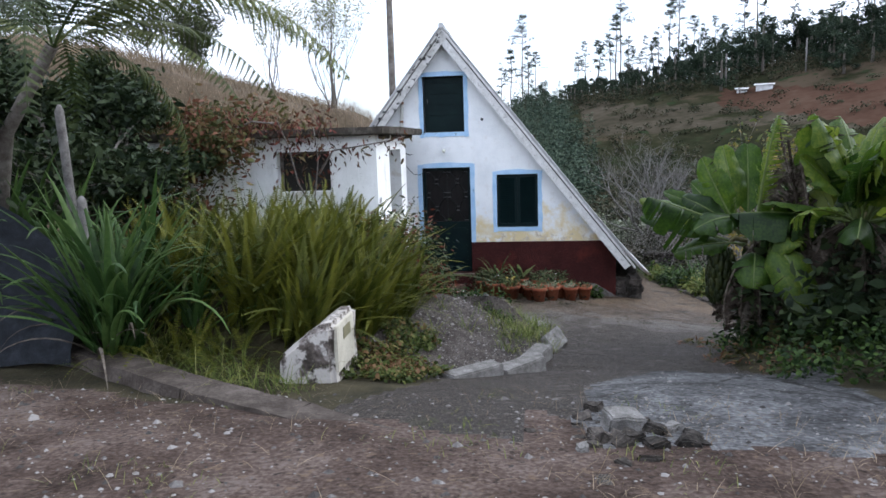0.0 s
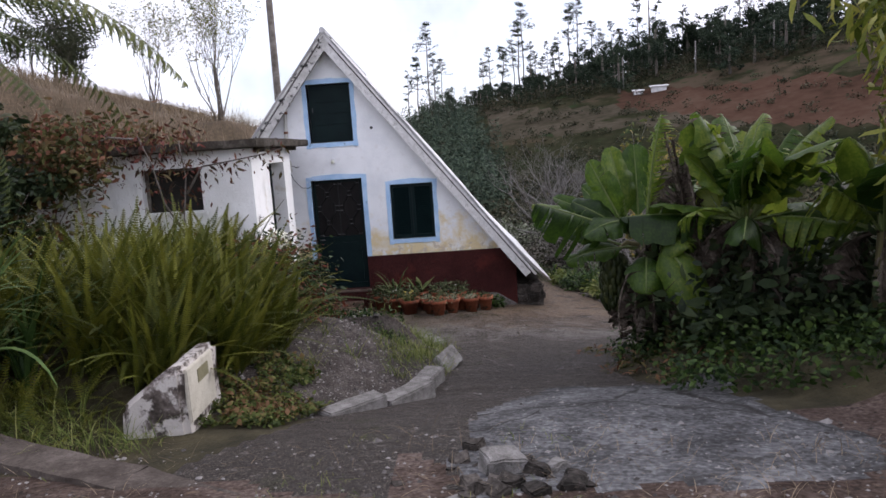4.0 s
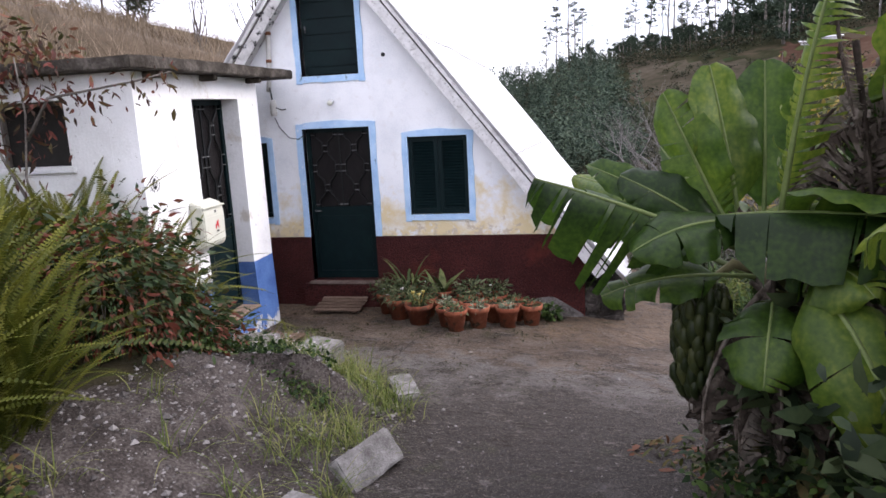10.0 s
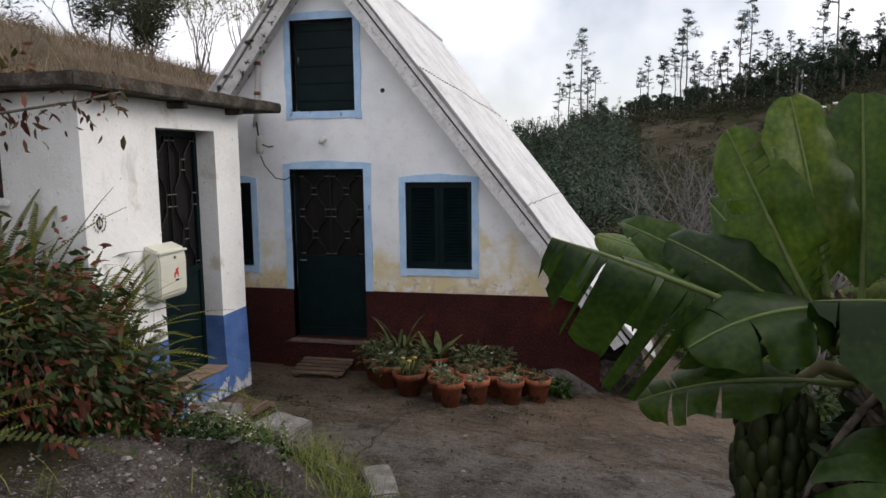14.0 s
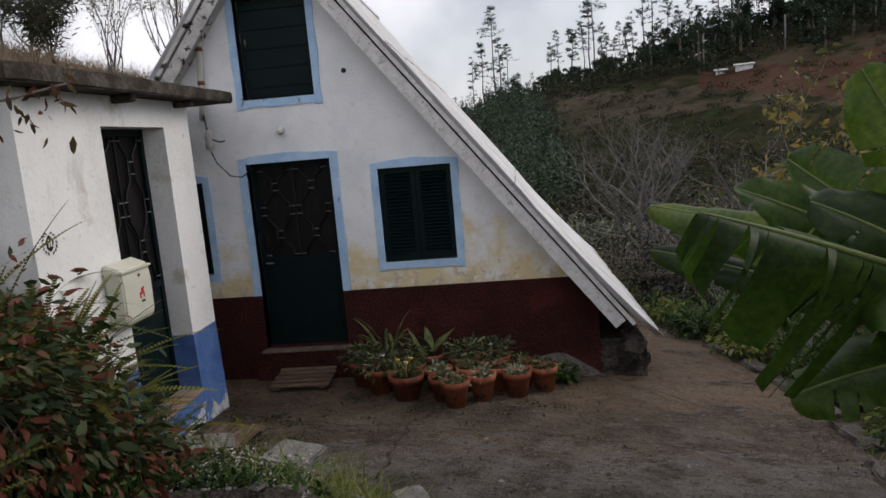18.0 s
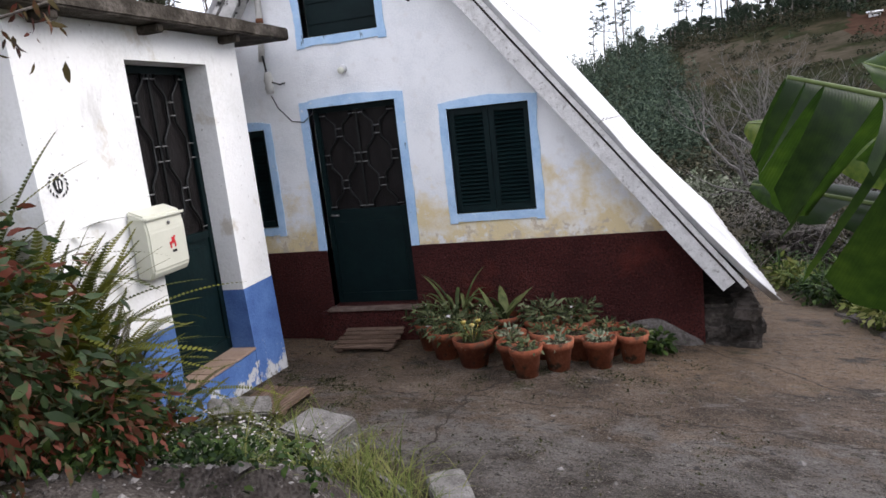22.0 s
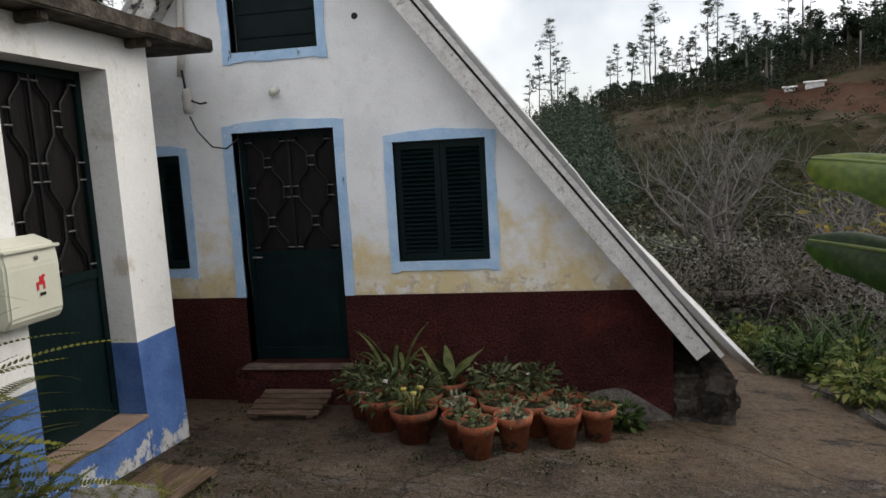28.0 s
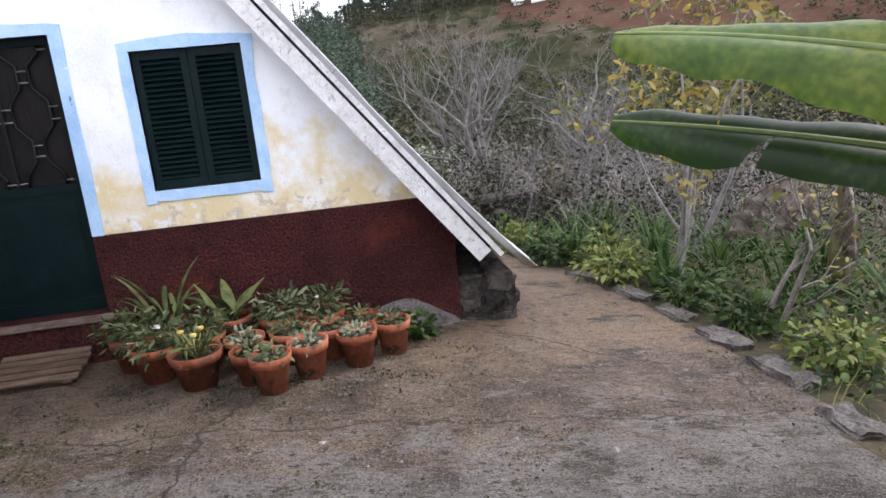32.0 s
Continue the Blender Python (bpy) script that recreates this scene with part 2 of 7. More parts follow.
layered(ROOF_WHITE, (0.40, 0.39, 0.37), 6.0, 0.64, 0.80)
layered(ROOF_WHITE, (0.06, 0.055, 0.05), 17.0, 0.70, 0.74)
WORN_WOOD = material("weathered_white_board", [(0.46, 0.45, 0.44), (0.60, 0.59, 0.58), (0.70, 0.69, 0.68)], 9.0, 0.8, 0.6, 60, stretch=(1, 1, 1))
layered(WORN_WOOD, (0.34, 0.33, 0.31), 30.0, 0.56, 0.66, detail=12)
layered(WORN_WOOD, (0.07, 0.07, 0.065), 34.0, 0.69, 0.73)
relief(WORN_WOOD, 45.0, 0.6, 0.01)
FLAKED_WOOD = material("black_flaked_board", [(0.34, 0.33, 0.31), (0.50, 0.49, 0.47), (0.62, 0.61, 0.59)], 6.0, 0.8, 0.6, 60)
layered(FLAKED_WOOD, (0.025, 0.024, 0.023), 9.0, 0.54, 0.59, detail=12)
SLAB_TOP = material("mossy_concrete", [(0.025, 0.021, 0.016), (0.055, 0.047, 0.038), (0.12, 0.105, 0.09)], 6.0, 0.95, 1.2, 40)
CONCRETE = material("pale_concrete_block", [(0.10, 0.093, 0.086), (0.185, 0.175, 0.165), (0.28, 0.27, 0.258)], 9.0, 0.95, 1.4, 90)
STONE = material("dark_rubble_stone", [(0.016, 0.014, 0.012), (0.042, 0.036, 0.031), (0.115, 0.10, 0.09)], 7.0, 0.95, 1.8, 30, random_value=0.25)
TERRACOTTA = material("terracotta", [(0.13, 0.038, 0.020), (0.23, 0.068, 0.034), (0.31, 0.11, 0.060)], 7.0, 0.85, 0.4, 60, random_value=0.35)
layered(TERRACOTTA, (0.07, 0.045, 0.030), 9.0, 0.52, 0.64, detail=10)
layered(TERRACOTTA, (0.36, 0.26, 0.20), 14.0, 0.62, 0.70)
SOIL = material("dark_soil", [(0.02, 0.014, 0.010), (0.05, 0.036, 0.027)], 30, 1.0, 1.5, 60)
PALLET = material("weathered_slats", [(0.07, 0.045, 0.031), (0.135, 0.090, 0.064), (0.21, 0.15, 0.112)], 5.0, 0.9, 0.8, 50, random_value=0.15, stretch=(1, 8, 8))
PLASTIC = material("cream_plastic", [(0.55, 0.55, 0.46), (0.60, 0.60, 0.51)], 5, 0.45, 0.05, 50)
RED_MARK = material("red_print", [(0.55, 0.03, 0.04), (0.6, 0.04, 0.05)], 5, 0.5)
INK = material("black_ink", [(0.015, 0.015, 0.016), (0.02, 0.02, 0.02)], 5, 0.6)
PIPE = material("grey_pipe", [(0.42, 0.41, 0.38), (0.55, 0.54, 0.50)], 8, 0.6, 0.2, 60)
RUST = material("rusty_clamp", [(0.10, 0.04, 0.02), (0.2, 0.09, 0.05)], 30, 0.9, 0.5, 80)
CEMENT = material("grey_cement_patch", [(0.04, 0.034, 0.03), (0.085, 0.075, 0.068), (0.15, 0.138, 0.128)], 5.0, 0.95, 1.6, 45, detail=10, fine=0.7)
SILL_TILE = material("sill_tile", [(0.24, 0.165, 0.125), (0.34, 0.25, 0.195)], 6, 0.6, 0.2, 50)
WORN_STEP = material("worn_brown_step", [(0.09, 0.060, 0.048), (0.15, 0.110, 0.092), (0.22, 0.17, 0.145)], 7, 0.8, 0.5, 60)
BARK = material("grey_bark", [(0.07, 0.06, 0.05), (0.13, 0.115, 0.10), (0.20, 0.18, 0.165)], 9, 0.95, 1.2, 60)
PALE_BARK = material("pale_bare_bark", [(0.09, 0.083, 0.08), (0.16, 0.15, 0.143), (0.23, 0.217, 0.21)], 9, 0.95, 0.8, 60)


# ---- building helpers ----
def mesh_of(name, bm, mat, smooth=False):
    me = bpy.data.meshes.new(name)
    bm.to_mesh(me)
    bm.free()
    for m in (mat if isinstance(mat, (list, tuple)) else [mat]):
        me.materials.append(m)
    if smooth:
        me.polygons.foreach_set("use_smooth", [True] * len(me.polygons))
    return me


def thing(name, label, category, place=(0, 0, 0), rz=0.0, group="", kind=""):
    ob = new(name)
    ob.empty_display_size = 0.1
    ob.matrix_world = pose(*place, 0, 0, rz)
    return tagged(ob, label, category, group, kind)


def part(name, bm, mat, parent, label="", smooth=False):
    ob = new(name, mesh_of(name, bm, mat, smooth))
    ob.parent = parent
    if label:
        ob["label"] = label
    return ob


def whole(name, bm, mat, label, category, place=(0, 0, 0), rz=0.0, group="", kind="", smooth=False):
    ob = new(name, mesh_of(name, bm, mat, smooth))
    ob.matrix_world = pose(*place, 0, 0, rz)
    return tagged(ob, label, category, group, kind)


def box(bm, x0, x1, y0, y1, z0, z1, bevel=0.0, m=None, mi=0):
    vs = [bm.verts.new((x, y, z)) for x in (x0, x1) for y in (y0, y1) for z in (z0, z1)]
    fs = [bm.faces.new([vs[i] for i in f]) for f in ((0, 1, 3, 2), (4, 6, 7, 5), (0, 4, 5, 1), (2, 3, 7, 6), (0, 2, 6, 4), (1, 5, 7, 3))]
    for f in fs:
        f.material_index = mi
    if m is not None:
        bmesh.ops.transform(bm, matrix=m, verts=vs)
    if bevel:
        edges = list({e for f in fs for e in f.edges})
        bmesh.ops.bevel(bm, geom=edges, offset=bevel, segments=2, affect="EDGES")
    return vs


def tube(bm, points, radii, sides=8, cap=True, mi=0):
    """A tube along points with a radius at each."""
    pts = [Vector(p) for p in points]
    rings = []
    side = None
    for i, p in enumerate(pts):
        d = (pts[min(i + 1, len(pts) - 1)] - pts[max(i - 1, 0)]).normalized()
        if side is None:
            side = d.orthogonal().normalized()
        side = (side - d * side.dot(d)).normalized()
        up = d.cross(side)
        r = radii[i] if isinstance(radii, (list, tuple)) else radii
        rings.append([bm.verts.new(p + r * (math.cos(a) * side + math.sin(a) * up)) for a in [2 * math.pi * k / sides for k in range(sides)]])
    for a, b in zip(rings, rings[1:]):
        for k in range(sides):
            f = bm.faces.new((a[k], a[(k + 1) % sides], b[(k + 1) % sides], b[k]))
            f.smooth = True
            f.material_index = mi
    if cap:
        bm.faces.new(rings[0][::-1]).material_index = mi
        bm.faces.new(rings[-1]).material_index = mi


def lathe(bm, profile, sides=24, centre=(0, 0, 0), mi=0):
    """Revolves (radius, height) pairs about z."""
    rings = []
    for r, z in profile:
        if r < 1e-5:
            rings.append([bm.verts.new((centre[0], centre[1], centre[2] + z))])
        else:
            rings.append([bm.verts.new((centre[0] + r * math.cos(a), centre[1] + r * math.sin(a), centre[2] + z))
                          for a in [2 * math.pi * k / sides for k in range(sides)]])
    for a, b in zip(rings, rings[1:]):
        for k in range(sides):
            p, q = k, (k + 1) % sides
            vs = ([a[p], a[q]] if len(a) > 1 else [a[0]]) + ([b[q], b[p]] if len(b) > 1 else [b[0]])
            if len(vs) > 2:
                f = bm.faces.new(vs)
                f.smooth = True
                f.material_index = mi


def smooth_step(a, b, v):
    u = min(1.0, max(0.0, (v - a) / (b - a)))
    return u * u * (3 - 2 * u)


def lerp_table(v, xs, ys):
    return float(np.interp(v, xs, ys))


# ---- the ground: one sheet from the road to the far ridge ----
def path_level(y):
    return lerp_table(y, [-30, -14, -12, -10, -9, -7.5, -6, -4.7, -3.4, -1.2, 0, 6], [1.3, 1.15, 1.1, 1.0, 0.9, 0.68, 0.32, 0.18, 0.05, -0.1, -0.16, -0.5])


def kerb_line(y):
    return lerp_table(y, [-8.2, -7.2, -6.4, -5.5, -4.7, -4.0, -3.4, -2.9, -2.4, -1.6], [0.7, 1.15, 1.7, 2.02, 2.28, 2.2, 2.0, 1.8, 1.15, 0.0])


def bed_edge(y):
    return lerp_table(y, [-9.5, -8.0, -5.5, -4, -3, -1.5, 0.3, 1.2, 2.2, 4], [5.2, 4.9, 4.0, 4.25, 5.0, 5.2, 5.15, 4.95, 4.55, 4.2])


def ridge_height(yaw):
    return lerp_table(yaw, [-60, -40, -20, -8, -3, 1, 8, 14, 24, 40, 70], [4, 5, 5, 7, 9.5, 10.5, 13, 15, 19, 26, 24])


def ground_level(x, y):
    base = path_level(y) - 0.10 * max(0.0, min(x, 9) - 2.2) * smooth_step(-6.5, -1.5, y)
    # the planted bank beside the annex and the gravel mound
    rise = smooth_step(0.0, 1.5 if y < -4 else 0.7, kerb_line(y) - x) if -8.6 < y else 0.0
    top = (0.88 if x < -0.4 else lerp_table(y, [-4.3, -3.4, -2.7, -2.1], [0.76, 0.36, 0.16, -0.06])) + 0.10 * noise.noise((x * 0.8, y * 0.8, 3.1))
    base += max(0.0, top - base) * rise * smooth_step(-7.9, -6.4, y) * (1 - smooth_step(-2.7, -1.7, y))
    # beds on the banana side
    side = smooth_step(0.0, 0.8, x - bed_edge(y))
    base += 0.22 * side * (1 - smooth_step(-4.2, -2.6, y))
    # dry grass bank behind the annex
    bank = smooth_step(1.2, 6.5, y - 0.15 * x) * smooth_step(-0.4, -3.2, x)
    base += (4.05 + 0.30 * min(7.0, max(0.0, -x - 4.0))) * bank
    # valley and far slope
    r, yaw = math.hypot(x - 2, y + 6), math.degrees(math.atan2(x - 2, y + 6))
    if r > 11 and abs(yaw) < 100:
        fade = 1 - smooth_step(70, 100, abs(yaw))
        side_fade = smooth_step(-24, -10, yaw)
        valley = -4.5 * smooth_step(11, 45, r) * fade * side_fade
        climb = smooth_step(55, 165, r) * (ridge_height(yaw) + 4.5 * side_fade) * fade
        base = base * (1 - smooth_step(11, 40, r) * side_fade) + valley + climb
        base += 0.8 * smooth_step(30, 80, r) * noise.fractal((x * 0.03, y * 0.03, 0.0), 1.0, 2.0, 4)
        if bank > 0.0:
            base -= (3.7 * bank) * smooth_step(20, 60, r) * 0.6
    base += 0.018 * noise.noise((x * 1.7, y * 1.7, 0.4)) + 0.006 * noise.noise((x * 3.7, y * 3.7, 1.4))
    return base


def spaced(edges):
    out = []
    for a, b, n in edges:
        out += [a + (b - a) * k / n for k in range(n)]
    return out + [edges[-1][1]]


GX = spaced([(-900, -200, 8), (-200, -40, 20), (-40, -8, 40), (-8, -3, 30), (-3, 6.5, 130), (6.5, 12, 28), (12, 50, 40), (50, 200, 40), (200, 900, 8)])
GY = spaced([(-900, -60, 8), (-60, -16, 14), (-16, -11, 20), (-11, 2.5, 180), (2.5, 8, 24), (8, 40, 40), (40, 220, 64), (220, 900, 8)])
ground_verts = [(x, y, ground_level(x, y)) for y in GY for x in GX]
NX = len(GX)
ground_faces = [(j * NX + i, j * NX + i + 1, (j + 1) * NX + i + 1, (j + 1) * NX + i) for j in range(len(GY) - 1) for i in range(NX - 1)]
ground_mesh = bpy.data.meshes.new("ground")
ground_mesh.from_pydata(ground_verts, [], ground_faces)
ground_mesh.polygons.foreach_set("use_smooth", [True] * len(ground_faces))

PATIO = material("damp_patio_concrete", [(0.024, 0.015, 0.010), (0.060, 0.040, 0.026), (0.105, 0.076, 0.054), (0.170, 0.134, 0.105)], 1.7, 0.72, 1.4, 75, detail=12, fine=0.8)
layered(PATIO, (0.150, 0.102, 0.064), 1.3, 0.84, 0.98, detail=12, zone=("Y", -2.4, -0.6))
layered(PATIO, (0.130, 0.119, 0.110), 3.2, 0.76, 0.90, detail=14, zone=("Y", -0.8, -2.6), stretch=(1, 1.6, 1))
layered(PATIO, (0.036, 0.030, 0.026), 2.0, 0.62, 0.82, detail=12, zone=("Y", -1.9, -3.7))
layered(PATIO, (0.026, 0.020, 0.015), 2.1, 0.56, 0.64, detail=14, stretch=(1, 1.5, 1))
layered(PATIO, (0.028, 0.029, 0.013), 2.6, 0.60, 0.70, detail=10)
layered(PATIO, (0.150, 0.134, 0.120), 7.0, 0.60, 0.66, detail=14, stretch=(1, 1.7, 1))
layered(PATIO, (0.017, 0.013, 0.010), 12.0, 0.58, 0.64, detail=14, stretch=(1, 1.8, 1))
layered(PATIO, (0.20, 0.182, 0.165), 30.0, 0.62, 0.67, detail=12)
layered(PATIO, (0.012, 0.010, 0.008), 38.0, 0.59, 0.65, detail=12)
layered(PATIO, (0.022, 0.016, 0.012), 85.0, 0.50, 0.62, detail=5)
layered(PATIO, (0.20, 0.170, 0.140), 105.0, 0.54, 0.66, detail=5)
layered(PATIO, (0.30, 0.285, 0.26), 60.0, 0.66, 0.70)
cracked(PATIO, (0.030, 0.022, 0.017), 0.30, 0.0022)
relief(PATIO, 18.0, 1.0, 0.035, (1, 1.4, 1), 9.0)
relief(PATIO, 4.5, 1.0, 0.08, (1, 1.6, 1), 9.0)
PAD = material("broken_pale_concrete", [(0.032, 0.031, 0.031), (0.064, 0.063, 0.064), (0.11, 0.109, 0.111), (0.18, 0.179, 0.182)], 2.2, 0.9, 1.6, 26, detail=10, fine=0.8)
layered(PAD, (0.045, 0.042, 0.04), 9.0, 0.56, 0.66)
layered(PAD, (0.32, 0.32, 0.32), 30.0, 0.62, 0.70)
cracked(PAD, (0.03, 0.028, 0.026), 0.5, 0.008)
relief(PAD, 6.0, 0.9, 0.07, (1, 1.5, 1), 9.0)
DIRT = material("brown_dirt", [(0.024, 0.015, 0.011), (0.048, 0.032, 0.025), (0.078, 0.055, 0.045), (0.125, 0.098, 0.085)], 1.8, 1.0, 1.6, 35, detail=9, fine=0.7)
layered(DIRT, (0.12, 0.085, 0.06), 11.0, 0.58, 0.68)
layered(DIRT, (0.018, 0.013, 0.010), 16.0, 0.58, 0.66)
relief(DIRT, 7.0, 0.9, 0.05, (1, 1, 1), 9.0)
GRAVEL_DIRT = material("grey_gravel_soil", [(0.026, 0.021, 0.018), (0.052, 0.043, 0.038), (0.095, 0.082, 0.074)], 5, 1.0, 1.8, 60, detail=9, fine=0.9)
GRASS_SOIL = material("weedy_soil", [(0.018, 0.016, 0.009), (0.036, 0.031, 0.017), (0.06, 0.05, 0.028)], 3, 1.0, 1.5, 40, detail=8)
DRY_SLOPE = material("dry_grass_slope", [(0.055, 0.042, 0.027), (0.095, 0.070, 0.046), (0.145, 0.108, 0.072)], 0.6, 1.0, 1.0, 14, detail=9, fine=0.6)
FAR_SLOPE = material("far_scrub_slope", [(0.012, 0.015, 0.008), (0.022, 0.023, 0.013), (0.042, 0.037, 0.023)], 0.06, 1.0, 0.5, 0.6, detail=10, fine=0.6, spec=0.0)
RED_EARTH = material("red_earth", [(0.040, 0.024, 0.017), (0.060, 0.035, 0.025), (0.075, 0.050, 0.036)], 0.08, 1.0, 0.5, 0.8, detail=8, fine=0.5, spec=0.0)
TAN_MEADOW = material("dry_tan_meadow", [(0.030, 0.027, 0.018), (0.050, 0.043, 0.031), (0.074, 0.062, 0.047)], 0.09, 1.0, 0.5, 0.9, detail=9, fine=0.5, spec=0.0)
layered(TAN_MEADOW, (0.022, 0.024, 0.013), 0.16, 0.54, 0.64)
for m in (PATIO, DIRT, GRAVEL_DIRT, GRASS_SOIL, DRY_SLOPE, FAR_SLOPE, RED_EARTH, PAD, TAN_MEADOW):
    ground_mesh.materials.append(m)


layered(GRAVEL_DIRT, (0.17, 0.155, 0.145), 38.0, 0.60, 0.66)
layered(GRAVEL_DIRT, (0.022, 0.018, 0.016), 22.0, 0.58, 0.66)
layered(FAR_SLOPE, (0.060, 0.046, 0.032), 0.03, 0.56, 0.62)
layered(FAR_SLOPE, (0.022, 0.034, 0.016), 0.3, 0.56, 0.64)


def ground_kind(x, y):
    r, yaw = math.hypot(x - 2, y + 6), math.degrees(math.atan2(x - 2, y + 6))
    jag = 0.25 * noise.noise((x * 2.3, y * 2.3, 7.0))
    if r > 30:
        z = ground_level(x, y)
        elev = math.degrees(math.atan2(z - 2.3, r))
        far_jag = noise.noise((x * 0.06, y * 0.06, 4.0))
        if 15.0 + far_jag * 2 < yaw < 48 and lerp_table(yaw, [15, 18, 24, 31], [2.1, 1.5, 0.5, -0.4]) + 0.3 * far_jag < elev < 3.3:
            return 6
        if yaw > 4.6 + 1.5 * far_jag and 0.3 + 0.8 * far_jag < elev < lerp_table(yaw, [4, 9, 14, 20], [3.0, 2.4, 2.3, 2.6]):
            return 8
        return 5 if yaw > -14 else 4
    if y > 1.0 and x < -1.5:
        return 4
    if y < -8.3 + 0.35 * x * (-0.9 if x < 2.0 else 0.0) + jag and x < 2.4 + jag:
        return 1
    if (x + 0.75) ** 2 + (y + 10.1) ** 2 < 0.42 + jag:
        return 7
    if y < -9.6 or (x > 2.4 and y < -9.0 + jag):
        return 1
    if x > 2.45 + 0.7 * smooth_step(-7.4, -6.0, y) + jag and -9.15 + jag < y < -5.9 + 1.2 * jag - 0.25 * (x - 3):
        return 7 if x < 4.55 + jag else 1 if y < -7.8 else 3
    k = kerb_line(y) - x
    if -8.6 < y < -1.6 and k > 0.02:
        if y < -3.4 and k < 1.55 + jag * 2 and y > -7.0:
            return 2
        return 3
    edge = bed_edge(y)
    if x > edge + jag:
        return 3
    if y > 2.5 and x > -2:
        return 3 if x > edge or y > 4.6 else 0
    return 0


ground_mesh.polygons.foreach_set("material_index", [ground_kind((GX[i] + GX[i + 1]) / 2, (GY[j] + GY[j + 1]) / 2) for j in range(len(GY) - 1) for i in range(NX - 1)])
ground = tagged(new("ground", ground_mesh), "sloping ground of damp concrete, dirt and dry grass", "ground", kind="structure")


# ---- the A-frame house ----
APEX_X, APEX_Z, SLOPE = 0.46, 4.58, 1.276
HOUSE_BACK, ROOF_FRONT = 5.9, -0.25
EAVE_X = 3.97


def roof_z(x):
    return APEX_Z - SLOPE * abs(x - APEX_X)


def wall_strips(bm, cuts, holes, bottom, top, y0, y1):
    """A wall in the xz plane between bottom and top(x), with rectangular holes (x0, x1, z0, z1)."""
    xs = sorted(set(cuts + [h[0] for h in holes] + [h[1] for h in holes]))
    for a, b in zip(xs, xs[1:]):
        mid = (a + b) / 2
        spans, low = [], bottom
        for h in sorted((h for h in holes if h[0] <= mid <= h[1]), key=lambda h: h[2]):
            spans.append((low, h[2]))
            low = h[3]
        spans.append((low, None))
        for z0, z1 in spans:
            ta, tb = (top(a), top(b)) if z1 is None else (z1, z1)
            za, zb = min(z0, ta), min(z0, tb)
            if ta - za < 0.004 and tb - zb < 0.004:
                continue
            quad = [(a, za), (b, zb), (b, max(tb, zb + 0.001)), (a, max(ta, za + 0.001))]
            front = [bm.verts.new((x, y0, z)) for x, z in quad]
            back = [bm.verts.new((x, y1, z)) for x, z in quad]
            bm.faces.new(front)
            bm.faces.new(back[::-1])
            for k in range(4):
                bm.faces.new((front[k], back[k], back[(k + 1) % 4], front[(k + 1) % 4]))
    bmesh.ops.remove_doubles(bm, verts=bm.verts, dist=0.0005)


DOOR = (0.0, 0.88, 0.17, 2.12)
WIN_R = (1.36, 2.10, 1.01, 1.97)
WIN_L = (-0.95, -0.49, 1.00, 1.97)
WIN_TOP = (0.06, 0.80, 2.76, 3.75)
HOLES = [DOOR, WIN_R, WIN_L, WIN_TOP]

house = thing("house", "whitewashed A-frame cottage with maroon plinth and white sheet roof", "house")
bm = bmesh.new()
wall_strips(bm, [-3.0 + 0.1 * k for k in range(70)] + [APEX_X], [(DOOR[0], DOOR[1], 0.73, DOOR[3]), WIN_R, WIN_L, WIN_TOP], 0.73, lambda x: roof_z(x) - 0.10, 0.0, 0.25)
part("wall", bm, WHITEWASH, house, "whitewashed wall with ochre patches showing through")
bm = bmesh.new()
wall_strips(bm, [-3.2 + 0.1 * k for k in range(67)] + [APEX_X, 3.48], [(DOOR[0], DOOR[1], 0.17, 2.2)], -0.5, lambda x: min(0.74, roof_z(x) - 0.1), -0.018, 0.24)
part("plinth", bm, MAROON, house, "rough-cast maroon plinth")
bm = bmesh.new()
wall_strips(bm, [-3.2, APEX_X, 3.6], [], -0.5, lambda x: roof_z(x) - 0.27, HOUSE_BACK - 0.3, HOUSE_BACK - 0.1)
part("back_wall", bm, WHITEWASH, house)


def ridge_sag(y):
    """The old ridge sinks a little towards the back."""
    return 0.026 * max(0.0, y)


